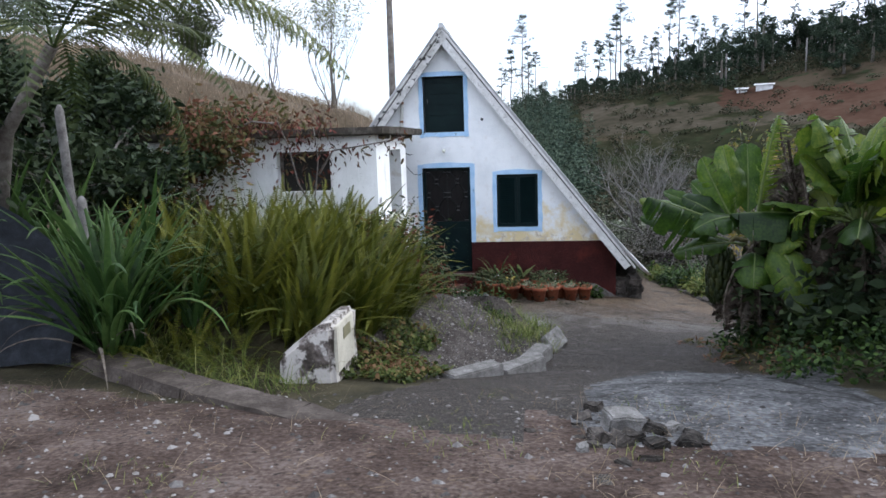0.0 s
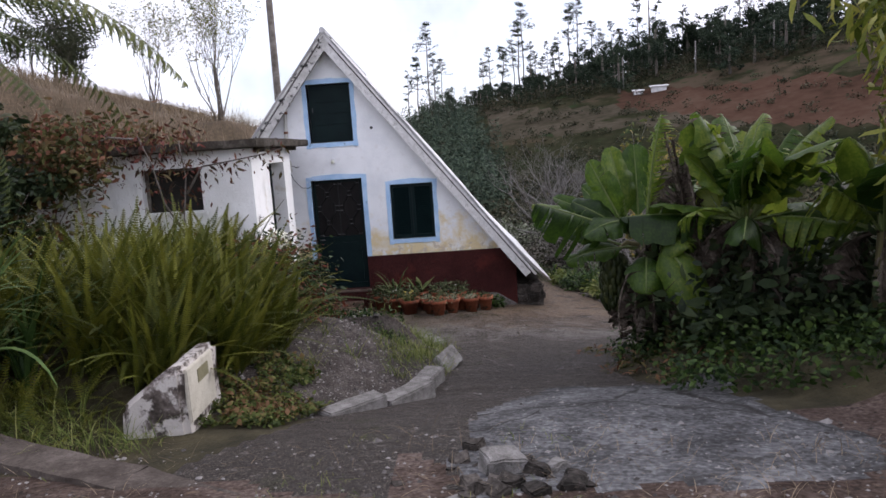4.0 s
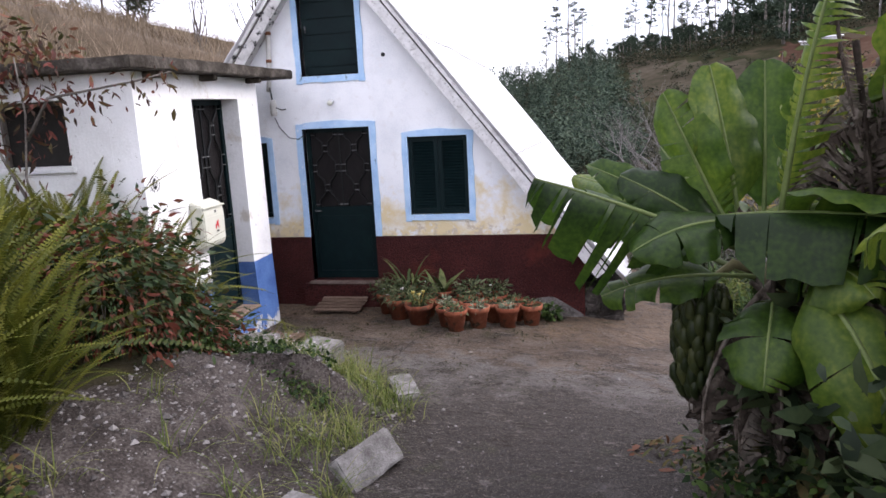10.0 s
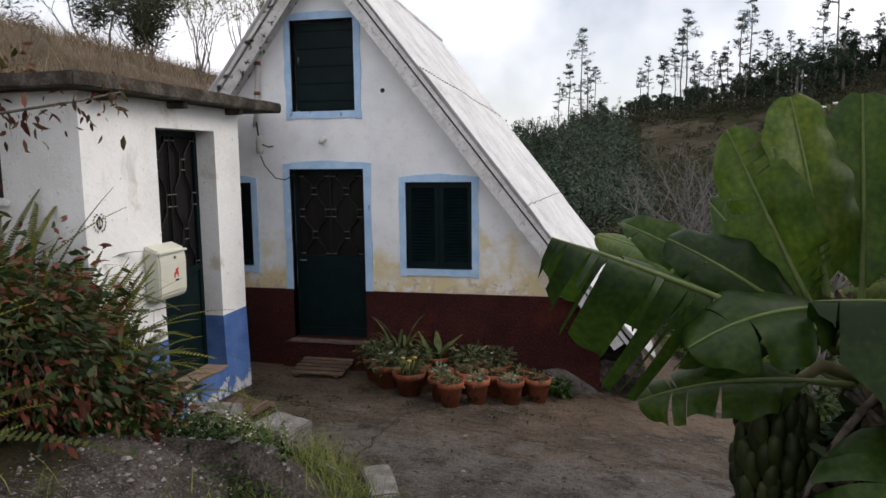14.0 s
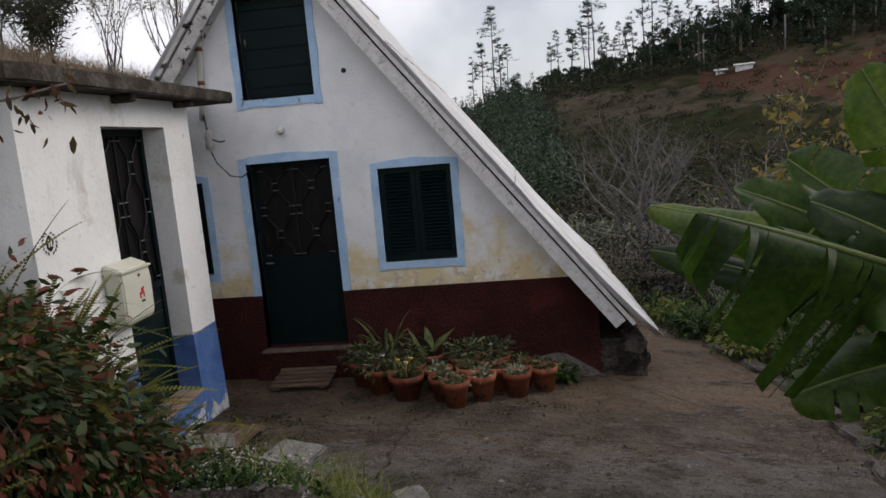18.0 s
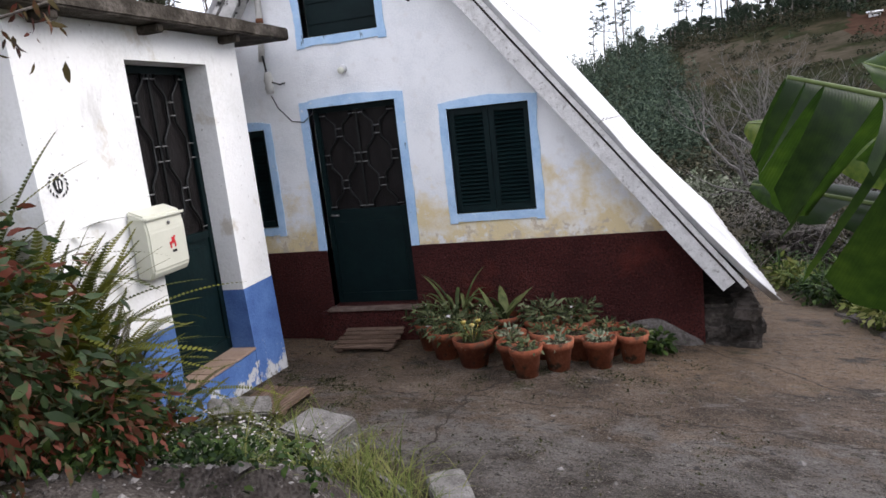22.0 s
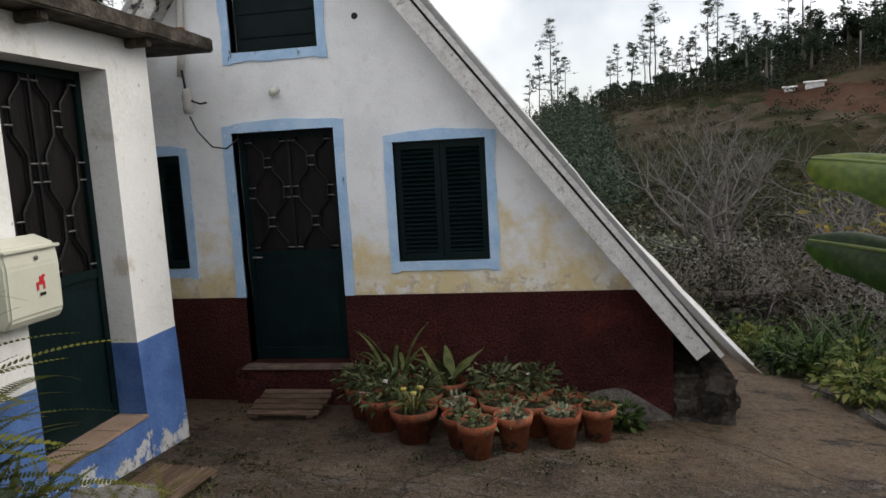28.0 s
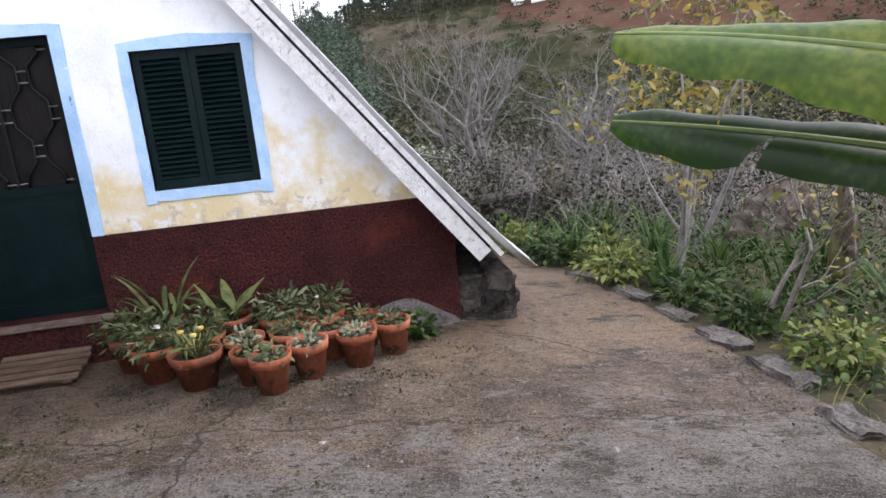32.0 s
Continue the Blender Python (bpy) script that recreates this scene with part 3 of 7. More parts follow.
def roof_side(sign):
    """Corrugated sheet from the ridge to the eave."""
    bm = bmesh.new()
    wave, amp = 0.14, 0.026
    n = int((HOUSE_BACK - ROOF_FRONT) / wave * 6)
    rows = 26
    slope_len = math.hypot(EAVE_X - APEX_X, SLOPE * (EAVE_X - APEX_X))
    nx, nz = SLOPE / math.hypot(SLOPE, 1), 1 / math.hypot(SLOPE, 1)
    grid = []
    for r in range(rows + 1):
        u = r / rows
        row = []
        for k in range(n + 1):
            y = ROOF_FRONT + (HOUSE_BACK - ROOF_FRONT) * k / n
            sag = 0.015 * noise.noise((u * 3, y * 0.8, sign)) + (0.012 if int(u * 3.001) % 2 else 0.0)
            h = amp * math.sin(2 * math.pi * y / wave) + sag + 0.07 * max(0.0, (u - 0.66) / 0.34) ** 2
            end = 0.03 * noise.noise((y * 5, 2.0, sign)) if r == rows else 0.0
            x = (EAVE_X - APEX_X) * u + end
            row.append(bm.verts.new((APEX_X + sign * (x + h * nx), y, APEX_Z - SLOPE * x + h * nz - ridge_sag(y))))
        grid.append(row)
    for a, b in zip(grid, grid[1:]):
        for k in range(n):
            f = bm.faces.new((a[k], b[k], b[k + 1], a[k + 1]))
            f.smooth = True
    bmesh.ops.recalc_face_normals(bm, faces=bm.faces)
    ext = bmesh.ops.extrude_face_region(bm, geom=list(bm.faces))
    for v in [g for g in ext["geom"] if isinstance(g, bmesh.types.BMVert)]:
        v.co -= Vector((sign * nx, 0, nz)) * 0.008
    bmesh.ops.recalc_face_normals(bm, faces=bm.faces)
    return bm


def roof_seam(sign, u):
    """The dark lap line where one row of sheets ends over the next."""
    bm = bmesh.new()
    nx, nz = SLOPE / math.hypot(SLOPE, 1), 1 / math.hypot(SLOPE, 1)
    pts = []
    n = int((HOUSE_BACK - ROOF_FRONT) / 0.14 * 6)
    for k in range(n + 1):
        y = ROOF_FRONT + (HOUSE_BACK - ROOF_FRONT) * k / n
        x = (EAVE_X - APEX_X) * u + 0.012 * noise.noise((y * 4, u * 9, 1))
        h = 0.026 * math.sin(2 * math.pi * y / 0.14) + 0.015 * noise.noise((u * 3, y * 0.8, sign)) + 0.010
        pts.append((APEX_X + sign * (x + h * nx), y, APEX_Z - SLOPE * x + h * nz - ridge_sag(y)))
    tube(bm, pts, 0.006, 4)
    return bm


roof_r = part("roof", roof_side(1), ROOF_WHITE, house, "white-painted corrugated sheet roof slope")
roof_l = part("roof", roof_side(-1), ROOF_WHITE, house, "white-painted corrugated sheet roof slope")
for u in (0.32, 0.64):
    part("seam", roof_seam(1, u), IRON, roof_r, "dark lap seam between sheets")
bm = bmesh.new()
tube(bm, [(APEX_X, ROOF_FRONT - 0.01, APEX_Z + 0.015), (APEX_X, HOUSE_BACK, APEX_Z + 0.015 - ridge_sag(HOUSE_BACK))], 0.05, 8)
part("ridge_cap", bm, ROOF_WHITE, house)


def along_roof(sign, a, b, y0, y1, drop0, drop1):
    """A board under the roof line from distance a to b (in x) from the ridge."""
    bm = bmesh.new()
    nx, nz = SLOPE / math.hypot(SLOPE, 1), 1 / math.hypot(SLOPE, 1)
    steps = 30
    rings = []
    for k in range(steps + 1):
        x = a + (b - a) * k / steps
        wob = 0.004 * noise.noise((x * 5, sign, drop0 * 9))
        rings.append([bm.verts.new((APEX_X + sign * (x - d * nx), y + wob, APEX_Z - SLOPE * x - d * nz))
                      for d, y in ((drop0, y0), (drop1, y0), (drop1, y1), (drop0, y1))])
    for p, q in zip(rings, rings[1:]):
        for k in range(4):
            bm.faces.new((p[k], p[(k + 1) % 4], q[(k + 1) % 4], q[k]))
    bm.faces.new(rings[0][::-1])
    bm.faces.new(rings[-1])
    bmesh.ops.recalc_face_normals(bm, faces=bm.faces)
    return bm


for sign in (1, -1):
    board = WORN_WOOD if sign > 0 else FLAKED_WOOD
    part("bargeboard", along_roof(sign, 0.0, 3.31, ROOF_FRONT + 0.03, ROOF_FRONT + 0.055, 0.070, 0.190), board, house, "weathered white bargeboard with flaking paint")
    part("batten", along_roof(sign, 0.0, 3.36, ROOF_FRONT + 0.012, ROOF_FRONT + 0.06, 0.012, 0.050), board, house, "thin white batten under the sheet edge")
    # recessed strip in the dark stone colour stands in for the gap's shade
    part("soffit_gap", along_roof(sign, 0.01, 3.30, ROOF_FRONT + 0.058, ROOF_FRONT + 0.075, 0.045, 0.080), STONE, house, "dark strip standing in for the shade between batten and board")
    part("rafter", along_roof(sign, 0.02, 3.2, ROOF_FRONT + 0.08, 0.02, 0.03, 0.16), board, house)


def frame_boards(parent, hole, width, depth, mat, sill=True):
    """A painted surround of four brushed strips round a hole, a little proud of the wall, with wavering outer edges and a low-arched head."""
    x0, x1, z0, z1 = hole
    seed = x0 * 7 + z0 * 3
    low = z0 - (width if sill else 0)
    for nm in ("jamb", "jamb_right", "lintel", "sill"):
        if nm == "sill" and not sill:
            continue
        bm = bmesh.new()
        rows = []
        steps = 26
        for k in range(steps + 1):
            u = k / steps
            wob = 0.013 * noise.noise((u * 4 + seed, len(nm), 1.0)) + 0.006 * noise.noise((u * 17 + seed, len(nm), 2.0))
            if nm.startswith("jamb"):
                z = low + (z1 + width * 0.6 - low) * u
                inner, outer = (x0, x0 - width * 0.82 - wob) if nm == "jamb" else (x1, x1 + width * 0.82 + wob)
                pair = ((inner, z), (outer, z))
            elif nm == "lintel":
                x = x0 - width * 0.7 + (x1 - x0 + width * 1.4) * u
                pair = ((x, z1), (x, z1 + width * 0.62 + 0.030 * math.sin(math.pi * u) + wob))
            else:
                x = x0 + (x1 - x0) * u
                pair = ((x, z0), (x, z0 - width * 0.85 - wob))
            out = 0.002 if nm == "lintel" else 0.0
            rows.append([bm.verts.new((px, py, pz)) for py in (-depth - out, 0.1) for px, pz in pair])
        for a, b in zip(rows, rows[1:]):
            for i, j in ((0, 1), (1, 3), (3, 2), (2, 0)):
                bm.faces.new((a[i], a[j], b[j], b[i]))
        for r in (rows[0], rows[-1]):
            bm.faces.new((r[0], r[1], r[3], r[2]))
        bmesh.ops.recalc_face_normals(bm, faces=bm.faces)
        part(nm.split("_")[0], bm, mat, parent)


WINDOWS = []


def window(hole, label, attic=False):
    x0, x1, z0, z1 = hole
    WINDOWS.append(1)
    w = thing(f"window_{len(WINDOWS)}", label, "window", kind="structure")
    frame_boards(w, hole, 0.09, 0.014, SKY_BLUE)
    bm = bmesh.new()
    box(bm, x0, x1, 0.20, 0.24, z0, z1)
    part("backing", bm, DARK_ROOM, w)
    mid = (x0 + x1) / 2
    if attic:
        bm = bmesh.new()
        box(bm, x0 + 0.02, x1 - 0.02, 0.07, 0.10, z0 + 0.02, z1 - 0.02, 0.004)
        for k in range(5):
            zz = z0 + 0.12 + k * 0.19
            box(bm, x0 + 0.05, x1 - 0.05, 0.058, 0.07, zz, zz + 0.012)
        part("shutter", bm, GREEN_PAINT, w, "dark green boarded shutter")
        bm = bmesh.new()
        tube(bm, [(x0 + 0.07, 0.05, 3.28), (x0 + 0.07, 0.05, 3.36)], 0.008, 6)
        part("latch", bm, STUD, w)
        return w
    for a, b in ((x0 + 0.004, mid - 0.002), (mid + 0.002, x1 - 0.004)):
        bm = bmesh.new()
        f = 0.05
        y = 0.03
        box(bm, a, a + f, y, y + 0.035, z0 + 0.004, z1 - 0.004, 0.004)
        box(bm, b - f, b, y, y + 0.035, z0 + 0.004, z1 - 0.004, 0.004)
        for zz in (z0 + 0.004, z1 - 0.064):
            box(bm, a + f, b - f, y + 0.001, y + 0.034, zz, zz + 0.06, 0.003)
        n = int((z1 - z0 - 0.13) / 0.036)
        slats = []
        for k in range(n):
            zc = z0 + 0.085 + (z1 - z0 - 0.17) * k / (n - 1)
            slats.append((a + f - 0.004, b - f + 0.004, y + 0.018, zc))
        leaf = part("shutter", bm, GREEN_PAINT, w, "dark green louvred shutter leaf")
        for xa, xb, yc, zc in slats:
            sb = bmesh.new()
            box(sb, xa, xb, -0.022, 0.022, -0.004, 0.004, m=Matrix.Translation((0, yc, zc)) @ Matrix.Rotation(radians(38), 4, "X"))
            part("slat", sb, GREEN_PAINT, leaf)
    return w


window(WIN_R, "louvred window with light blue surround")
window(WIN_L, "narrow louvred window with light blue surround")
window(WIN_TOP, "attic window shut by a dark green boarded shutter", attic=True)


def grille_door(parent, axis_m, w, h, split):
    """A steel door: lower panel, upper glazed part behind a wavy grille with studs. Local x along the width, -y outward."""
    def put(bm):
        bmesh.ops.transform(bm, matrix=axis_m, verts=bm.verts)
        return bm
    bm = bmesh.new()
    f = 0.055
    box(bm, 0, f, 0, 0.045, 0, h, 0.004)
    box(bm, w - f, w, 0, 0.045, 0, h, 0.004)
    box(bm, f, w - f, 0, 0.045, h - f, h, 0.003)
    box(bm, f, w - f, 0, 0.045, split - 0.03, split + 0.03, 0.003)
    box(bm, f, w - f, 0, 0.045, 0, 0.10, 0.003)
    part("door_frame", put(bm), GREEN_PAINT, parent)
    bm = bmesh.new()
    box(bm, f, w - f, 0.016, 0.034, 0.10, split - 0.03)
    box(bm, f + 0.04, w - f - 0.04, 0.008, 0.018, 0.15, split - 0.09, 0.006)
    part("panel", put(bm), GREEN_PAINT, parent, "dark green metal panel")
    bm = bmesh.new()
    box(bm, f, w - f, 0.028, 0.036, split + 0.03, h - f)
    part("pane", put(bm), DARK_GLASS, parent, "dark rippled glass")
    zs, ze = split + 0.03, h - f
    mid, half = w / 2, (w - 2 * f) / 4
    bm = bmesh.new()
    box(bm, mid - 0.011, mid + 0.011, -0.004, 0.012, zs, ze, 0.003)
    part("grille_bar", put(bm), IRON, parent, "straight iron grille bar")
    profile = ((0.0, 0.64), (0.08, 0.64), (0.18, 0.20), (0.34, 0.20), (0.44, 0.64), (0.61, 0.64), (0.71, 0.20), (0.87, 0.20), (0.95, 0.64), (1.0, 0.64))
    for c in (f + half, w - f - half):
        for s in (-1, 1):
            bm = bmesh.new()
            tube(bm, [(c + s * g * half, 0.004, zs + (ze - zs) * u) for u, g in profile], 0.012, 5)
            part("grille_bar", put(bm), IRON, parent, "wavy iron grille bar")
        for u, g in ((0.03, 0.70), (0.22, 0.0), (0.30, 0.0), (0.48, 0.70), (0.57, 0.70), (0.75, 0.0), (0.83, 0.0), (0.97, 0.70)):
            for s in ((0,) if g == 0.0 else (-1, 1)):
                bm = bmesh.new()
                x = c + s * (g + 0.10) * half
                tube(bm, [(x - 0.030, -0.006, zs + (ze - zs) * u), (x + 0.030, -0.006, zs + (ze - zs) * u)], 0.006, 6)
                part("stud", put(bm), STUD, parent)
    bm = bmesh.new()
    tube(bm, [(w * 0.07, 0.0, split - 0.02), (w * 0.07, -0.045, split - 0.02), (w * 0.17, -0.05, split - 0.02)], 0.009, 8)
    part("door_handle", put(bm), STUD, parent, "small metal lever handle")
    bm = bmesh.new()
    box(bm, -0.01, w + 0.01, 0.20, 0.22, 0, h)
    part("backing", put(bm), DARK_ROOM, parent)


door = thing("door_1", "closed dark green metal door with wavy iron grille", "door", kind="structure")
frame_boards(door, DOOR, 0.10, 0.016, SKY_BLUE, sill=False)
grille_door(door, Matrix.Translation((DOOR[0], 0.10, DOOR[2])), DOOR[1] - DOOR[0], DOOR[3] - DOOR[2], 0.92)
bm = bmesh.new()
box(bm, -0.12, 0.96, -0.12, 0.24, -0.35, 0.135, 0.015)
part("doorstep", bm, MAROON, house, "worn maroon doorstep")
bm = bmesh.new()
box(bm, -0.04, 0.92, -0.135, 0.10, 0.136, 0.166, 0.012)
part("threshold", bm, WORN_STEP, house, "worn brown threshold")

# rubble footing that carries the eave
footing = thing("stone_footing", "dark rubble stone pier under the roof eave", "stone pier")
random.seed(4)
for r in range(4):
    x = 3.46
    while x < 3.93:
        w = random.uniform(0.14, 0.26)
        bm = bmesh.new()
        z0 = -0.56 + r * 0.155
        box(bm, x, min(x + w, 3.99) - 0.006, -0.05 + random.uniform(0, 0.05), 0.35, z0, z0 + 0.152, 0.03)
        bmesh.ops.subdivide_edges(bm, edges=[e for e in bm.edges if e.calc_length() > 0.06], cuts=2, use_grid_fill=True)
        for v in bm.verts:
            v.co += Vector((noise.noise(v.co * 8), noise.noise(v.co * 8 + Vector((9, 0, 0))), noise.noise(v.co * 8 + Vector((0, 9, 0))))) * 0.035
        part("stone", bm, STONE, footing)
        x += w
bm = bmesh.new()
box(bm, 3.47, 3.94, 0.0, 4.4, -0.7, 0.03)
part("core", bm, STONE, footing)
bm = bmesh.new()
bmesh.ops.create_icosphere(bm, subdivisions=4, radius=1.0)
for v in bm.verts:
    v.co = Vector((3.12 + 0.40 * v.co.x, -0.02 + 0.17 * v.co.y, -0.42 + 0.36 * v.co.z * (1 - 0.35 * v.co.x))) + 0.03 * noise.noise_vector(v.co * 2.5)
part("render_patch", bm, CEMENT, footing, "rough grey cement patch")

# ---- the flat-roofed annex ----
AX, AY0, AY1, AZ = -0.13, -3.16, -0.91, 2.72
annex = thing("annex", "small white flat-roofed annex with a blue base band", "annex")
ADOOR = (-2.28, -1.37, 0.22, 2.50)


def side_wall(bm, spans, x0, x1):
    for ya, yb, za, zb in spans:
        box(bm, x0, x1, ya, yb, za, zb)


bm = bmesh.new()
side_wall(bm, [(AY0, ADOOR[0], 0.72, AZ), (ADOOR[1], AY1, 0.72, AZ), (ADOOR[0], ADOOR[1], ADOOR[3], AZ)], AX - 0.26, AX)
part("wall", bm, ANNEX_WHITE, annex, "white wall with grey streaks")
bm = bmesh.new()
side_wall(bm, [(AY0, ADOOR[0], -0.4, 0.72)], AX - 0.257, AX + 0.003)
part("base_band", bm, BLUE_BAND, annex, "blue painted base band")
bm = bmesh.new()
side_wall(bm, [(ADOOR[1], AY1, -0.4, 0.72)], AX - 0.257, AX + 0.003)
for v in bm.verts:
    if v.co.x > AX and v.co.z < 0 and v.co.y > ADOOR[1] - 0.01:
        v.co.x += 0.03
part("base_band", bm, BLUE_BAND, annex, "blue painted base band, worn low down")
bm = bmesh.new()
box(bm, AX - 0.26, AX + 0.02, ADOOR[0], ADOOR[1], -0.4, 0.205, 0.008)
part("threshold", bm, BLUE_BAND, annex, "peeling blue and white threshold")
for k in range(3):
    a = ADOOR[0] + (ADOOR[1] - ADOOR[0]) * k / 3
    bm = bmesh.new()
    box(bm, AX - 0.25, AX + 0.03, a + 0.003, a + (ADOOR[1] - ADOOR[0]) / 3 - 0.003, 0.207, 0.228, 0.004)
    part("tile", bm, SILL_TILE, annex)
# front wall with its window, back and far side
AWIN = (-1.57, -0.80, 1.96, 2.52)
bm = bmesh.new()
wall_strips(bm, [-4.3, AX - 0.262], [AWIN], -0.4, lambda x: AZ, AY0, AY0 + 0.2)
part("front_wall", bm, ANNEX_WHITE, annex)
bm = bmesh.new()
wall_strips(bm, [-4.3, AX - 0.262], [], -0.4, lambda x: AZ, AY1 - 0.2, AY1)
part("rear_wall", bm, ANNEX_WHITE, annex)
bm = bmesh.new()
box(bm, -4.3, -4.1, AY0 + 0.2, AY1 - 0.2, -0.4, AZ)
part("end_wall", bm, ANNEX_WHITE, annex)
awin = thing("window_4", "dark annex window with worn wooden frame", "window", kind="structure")
bm = bmesh.new()
box(bm, AWIN[0], AWIN[1], AY0 + 0.17, AY0 + 0.19, AWIN[2], AWIN[3])
part("backing", bm, DARK_ROOM, awin)
for a, b, c, d in ((AWIN[0], AWIN[0] + 0.04, AWIN[2], AWIN[3]), (AWIN[1] - 0.04, AWIN[1], AWIN[2], AWIN[3]), (AWIN[0] + 0.04, AWIN[1] - 0.04, AWIN[3] - 0.04, AWIN[3])):
    bm = bmesh.new()
    box(bm, a, b, AY0 + 0.12, AY0 + 0.16, c, d, 0.003)
    part("window_frame", bm, BARK, awin)
bm = bmesh.new()
box(bm, AWIN[0] - 0.05, AWIN[1] + 0.05, AY0 - 0.03, AY0 + 0.12, AWIN[2] - 0.05, AWIN[2] - 0.002, 0.006)
part("window_sill", bm, ANNEX_WHITE, awin)
adoor = thing("door_2", "closed dark green metal annex door with iron grille", "door", kind="structure")
to_side = Matrix.Translation((AX - 0.19, ADOOR[0], ADOOR[2] + 0.008)) @ Matrix.Rotation(radians(90), 4, "Z")
grille_door(adoor, to_side, ADOOR[1] - ADOOR[0], ADOOR[3] - ADOOR[2] - 0.01, 0.98)
# roof slab
bm = bmesh.new()
outline = [(-4.5, -3.34), (0.0, -3.34), (0.07, -3.2), (0.08, -0.33), (-4.5, -0.33)]
lo = [bm.verts.new((x, y, 2.725 + 0.01 * math.sin(x * 3 + y))) for x, y in outline]
hi = [bm.verts.new((x, y, 2.835 + 0.01 * math.sin(x * 2 + y * 2))) for x, y in outline]
bm.faces.new(lo[::-1])
bm.faces.new(hi)
for k in range(5):
    bm.faces.new((lo[k], lo[(k + 1) % 5], hi[(k + 1) % 5], hi[k]))
bmesh.ops.subdivide_edges(bm, edges=[e for e in bm.edges if e.calc_length() > 1], cuts=24)
bmesh.ops.bevel(bm, geom=[e for e in bm.edges if e.is_manifold and e.calc_face_angle() > 0.6], offset=0.012, segments=2, affect="EDGES")
for v in bm.verts:
    v.co += 0.008 * Vector((noise.noise(v.co * 4), noise.noise(v.co * 4 + Vector((5, 0, 0))), noise.noise(v.co * 4 + Vector((0, 5, 0)))))
part("roof_slab", bm, SLAB_TOP, annex, "lichen-darkened concrete roof slab")
for y in (-3.0, -2.1, -1.15):
    bm = bmesh.new()
    box(bm, AX - 0.1, 0.03, y, y + 0.07, 2.665, 2.722, 0.008)
    part("beam_end", bm, SLAB_TOP, annex)


# ---- plants: materials and builders ----
FERN_GREEN = material("fern_green", [(0.024, 0.034, 0.004), (0.070, 0.080, 0.009), (0.14, 0.14, 0.020)], 3, 0.6, random_value=0.35, transl=0.25)
SWORD_GREEN = material("strap_leaf_green", [(0.020, 0.044, 0.012), (0.044, 0.084, 0.022), (0.085, 0.135, 0.038)], 3, 0.5, random_value=0.35, transl=0.25)
DRY_LEAF = material("dry_leaf", [(0.020, 0.015, 0.011), (0.060, 0.046, 0.036), (0.17, 0.145, 0.12)], 6, 0.9, random_value=0.3, transl=0.15)
BANANA_GREEN = material("banana_leaf", [(0.014, 0.034, 0.006), (0.034, 0.072, 0.009), (0.074, 0.125, 0.014), (0.16, 0.20, 0.025)], 1.2, 0.42, random_value=0.34, transl=0.44, spec=0.28)
BANANA_RIB = material("banana_midrib", [(0.07, 0.10, 0.03), (0.13, 0.16, 0.055)], 6, 0.5)
BANANA_STEM = material("banana_stem", [(0.06, 0.05, 0.03), (0.11, 0.10, 0.045), (0.16, 0.14, 0.08)], 7, 0.8, 0.5, 30, stretch=(1, 1, 0.2))
BANANA_FRUIT = material("green_bananas", [(0.010, 0.015, 0.004), (0.020, 0.026, 0.007), (0.036, 0.040, 0.012)], 8, 0.5, random_value=0.4)
SHRUB_MIX = material("reddening_shrub_leaf", [(0.016, 0.030, 0.010), (0.028, 0.052, 0.016), (0.040, 0.062, 0.020), (0.070, 0.060, 0.028), (0.12, 0.034, 0.020)], 2.2, 0.5, random_value=0.62, island=True, transl=0.2)
RED_VINE = material("red_vine_leaf", [(0.034, 0.020, 0.012), (0.080, 0.024, 0.018), (0.14, 0.038, 0.026), (0.090, 0.070, 0.030)], 3, 0.6, random_value=0.6, island=True, transl=0.25)
WEED_GREEN = material("weed_leaf", [(0.008, 0.020, 0.005), (0.022, 0.045, 0.009), (0.052, 0.085, 0.018)], 2, 0.6, random_value=0.5, island=True, transl=0.25)
GREEN_COVER = material("creeping_green_leaf", [(0.030, 0.045, 0.010), (0.060, 0.080, 0.018), (0.105, 0.115, 0.030), (0.13, 0.070, 0.034)], 2, 0.7, random_value=0.5, island=True, transl=0.2)
COVER_LEAF = material("ground_cover_leaf", [(0.035, 0.04, 0.012), (0.07, 0.075, 0.022), (0.12, 0.085, 0.035), (0.14, 0.06, 0.035)], 2, 0.7, random_value=0.55, island=True, transl=0.2)
GRASS_BLADE = material("fresh_grass_blade", [(0.06, 0.085, 0.018), (0.12, 0.15, 0.035), (0.20, 0.20, 0.07)], 2, 0.7, random_value=0.5, island=True, transl=0.25)
STRAW = material("dry_straw", [(0.11, 0.084, 0.056), (0.18, 0.138, 0.094), (0.28, 0.22, 0.155)], 1.2, 0.9, random_value=0.45, island=True, transl=0.2)
DARK_LEAF = material("dark_tree_leaf", [(0.010, 0.018, 0.008), (0.022, 0.036, 0.014), (0.04, 0.055, 0.022)], 2, 0.6, random_value=0.5, island=True, transl=0.15)
AIRY_LEAF = material("feathery_tree_leaf", [(0.022, 0.028, 0.014), (0.042, 0.050, 0.026), (0.075, 0.080, 0.045)], 1, 0.7, random_value=0.5, island=True, transl=0.2)
BAMBOO_LEAF = material("narrow_bright_leaf", [(0.05, 0.07, 0.010), (0.115, 0.135, 0.020), (0.21, 0.20, 0.035)], 1, 0.55, random_value=0.5, island=True, transl=0.3)
YELLOW_LEAF = material("yellowing_leaf", [(0.07, 0.085, 0.025), (0.15, 0.14, 0.035), (0.26, 0.19, 0.05)], 2, 0.6, random_value=0.6, island=True, transl=0.3)
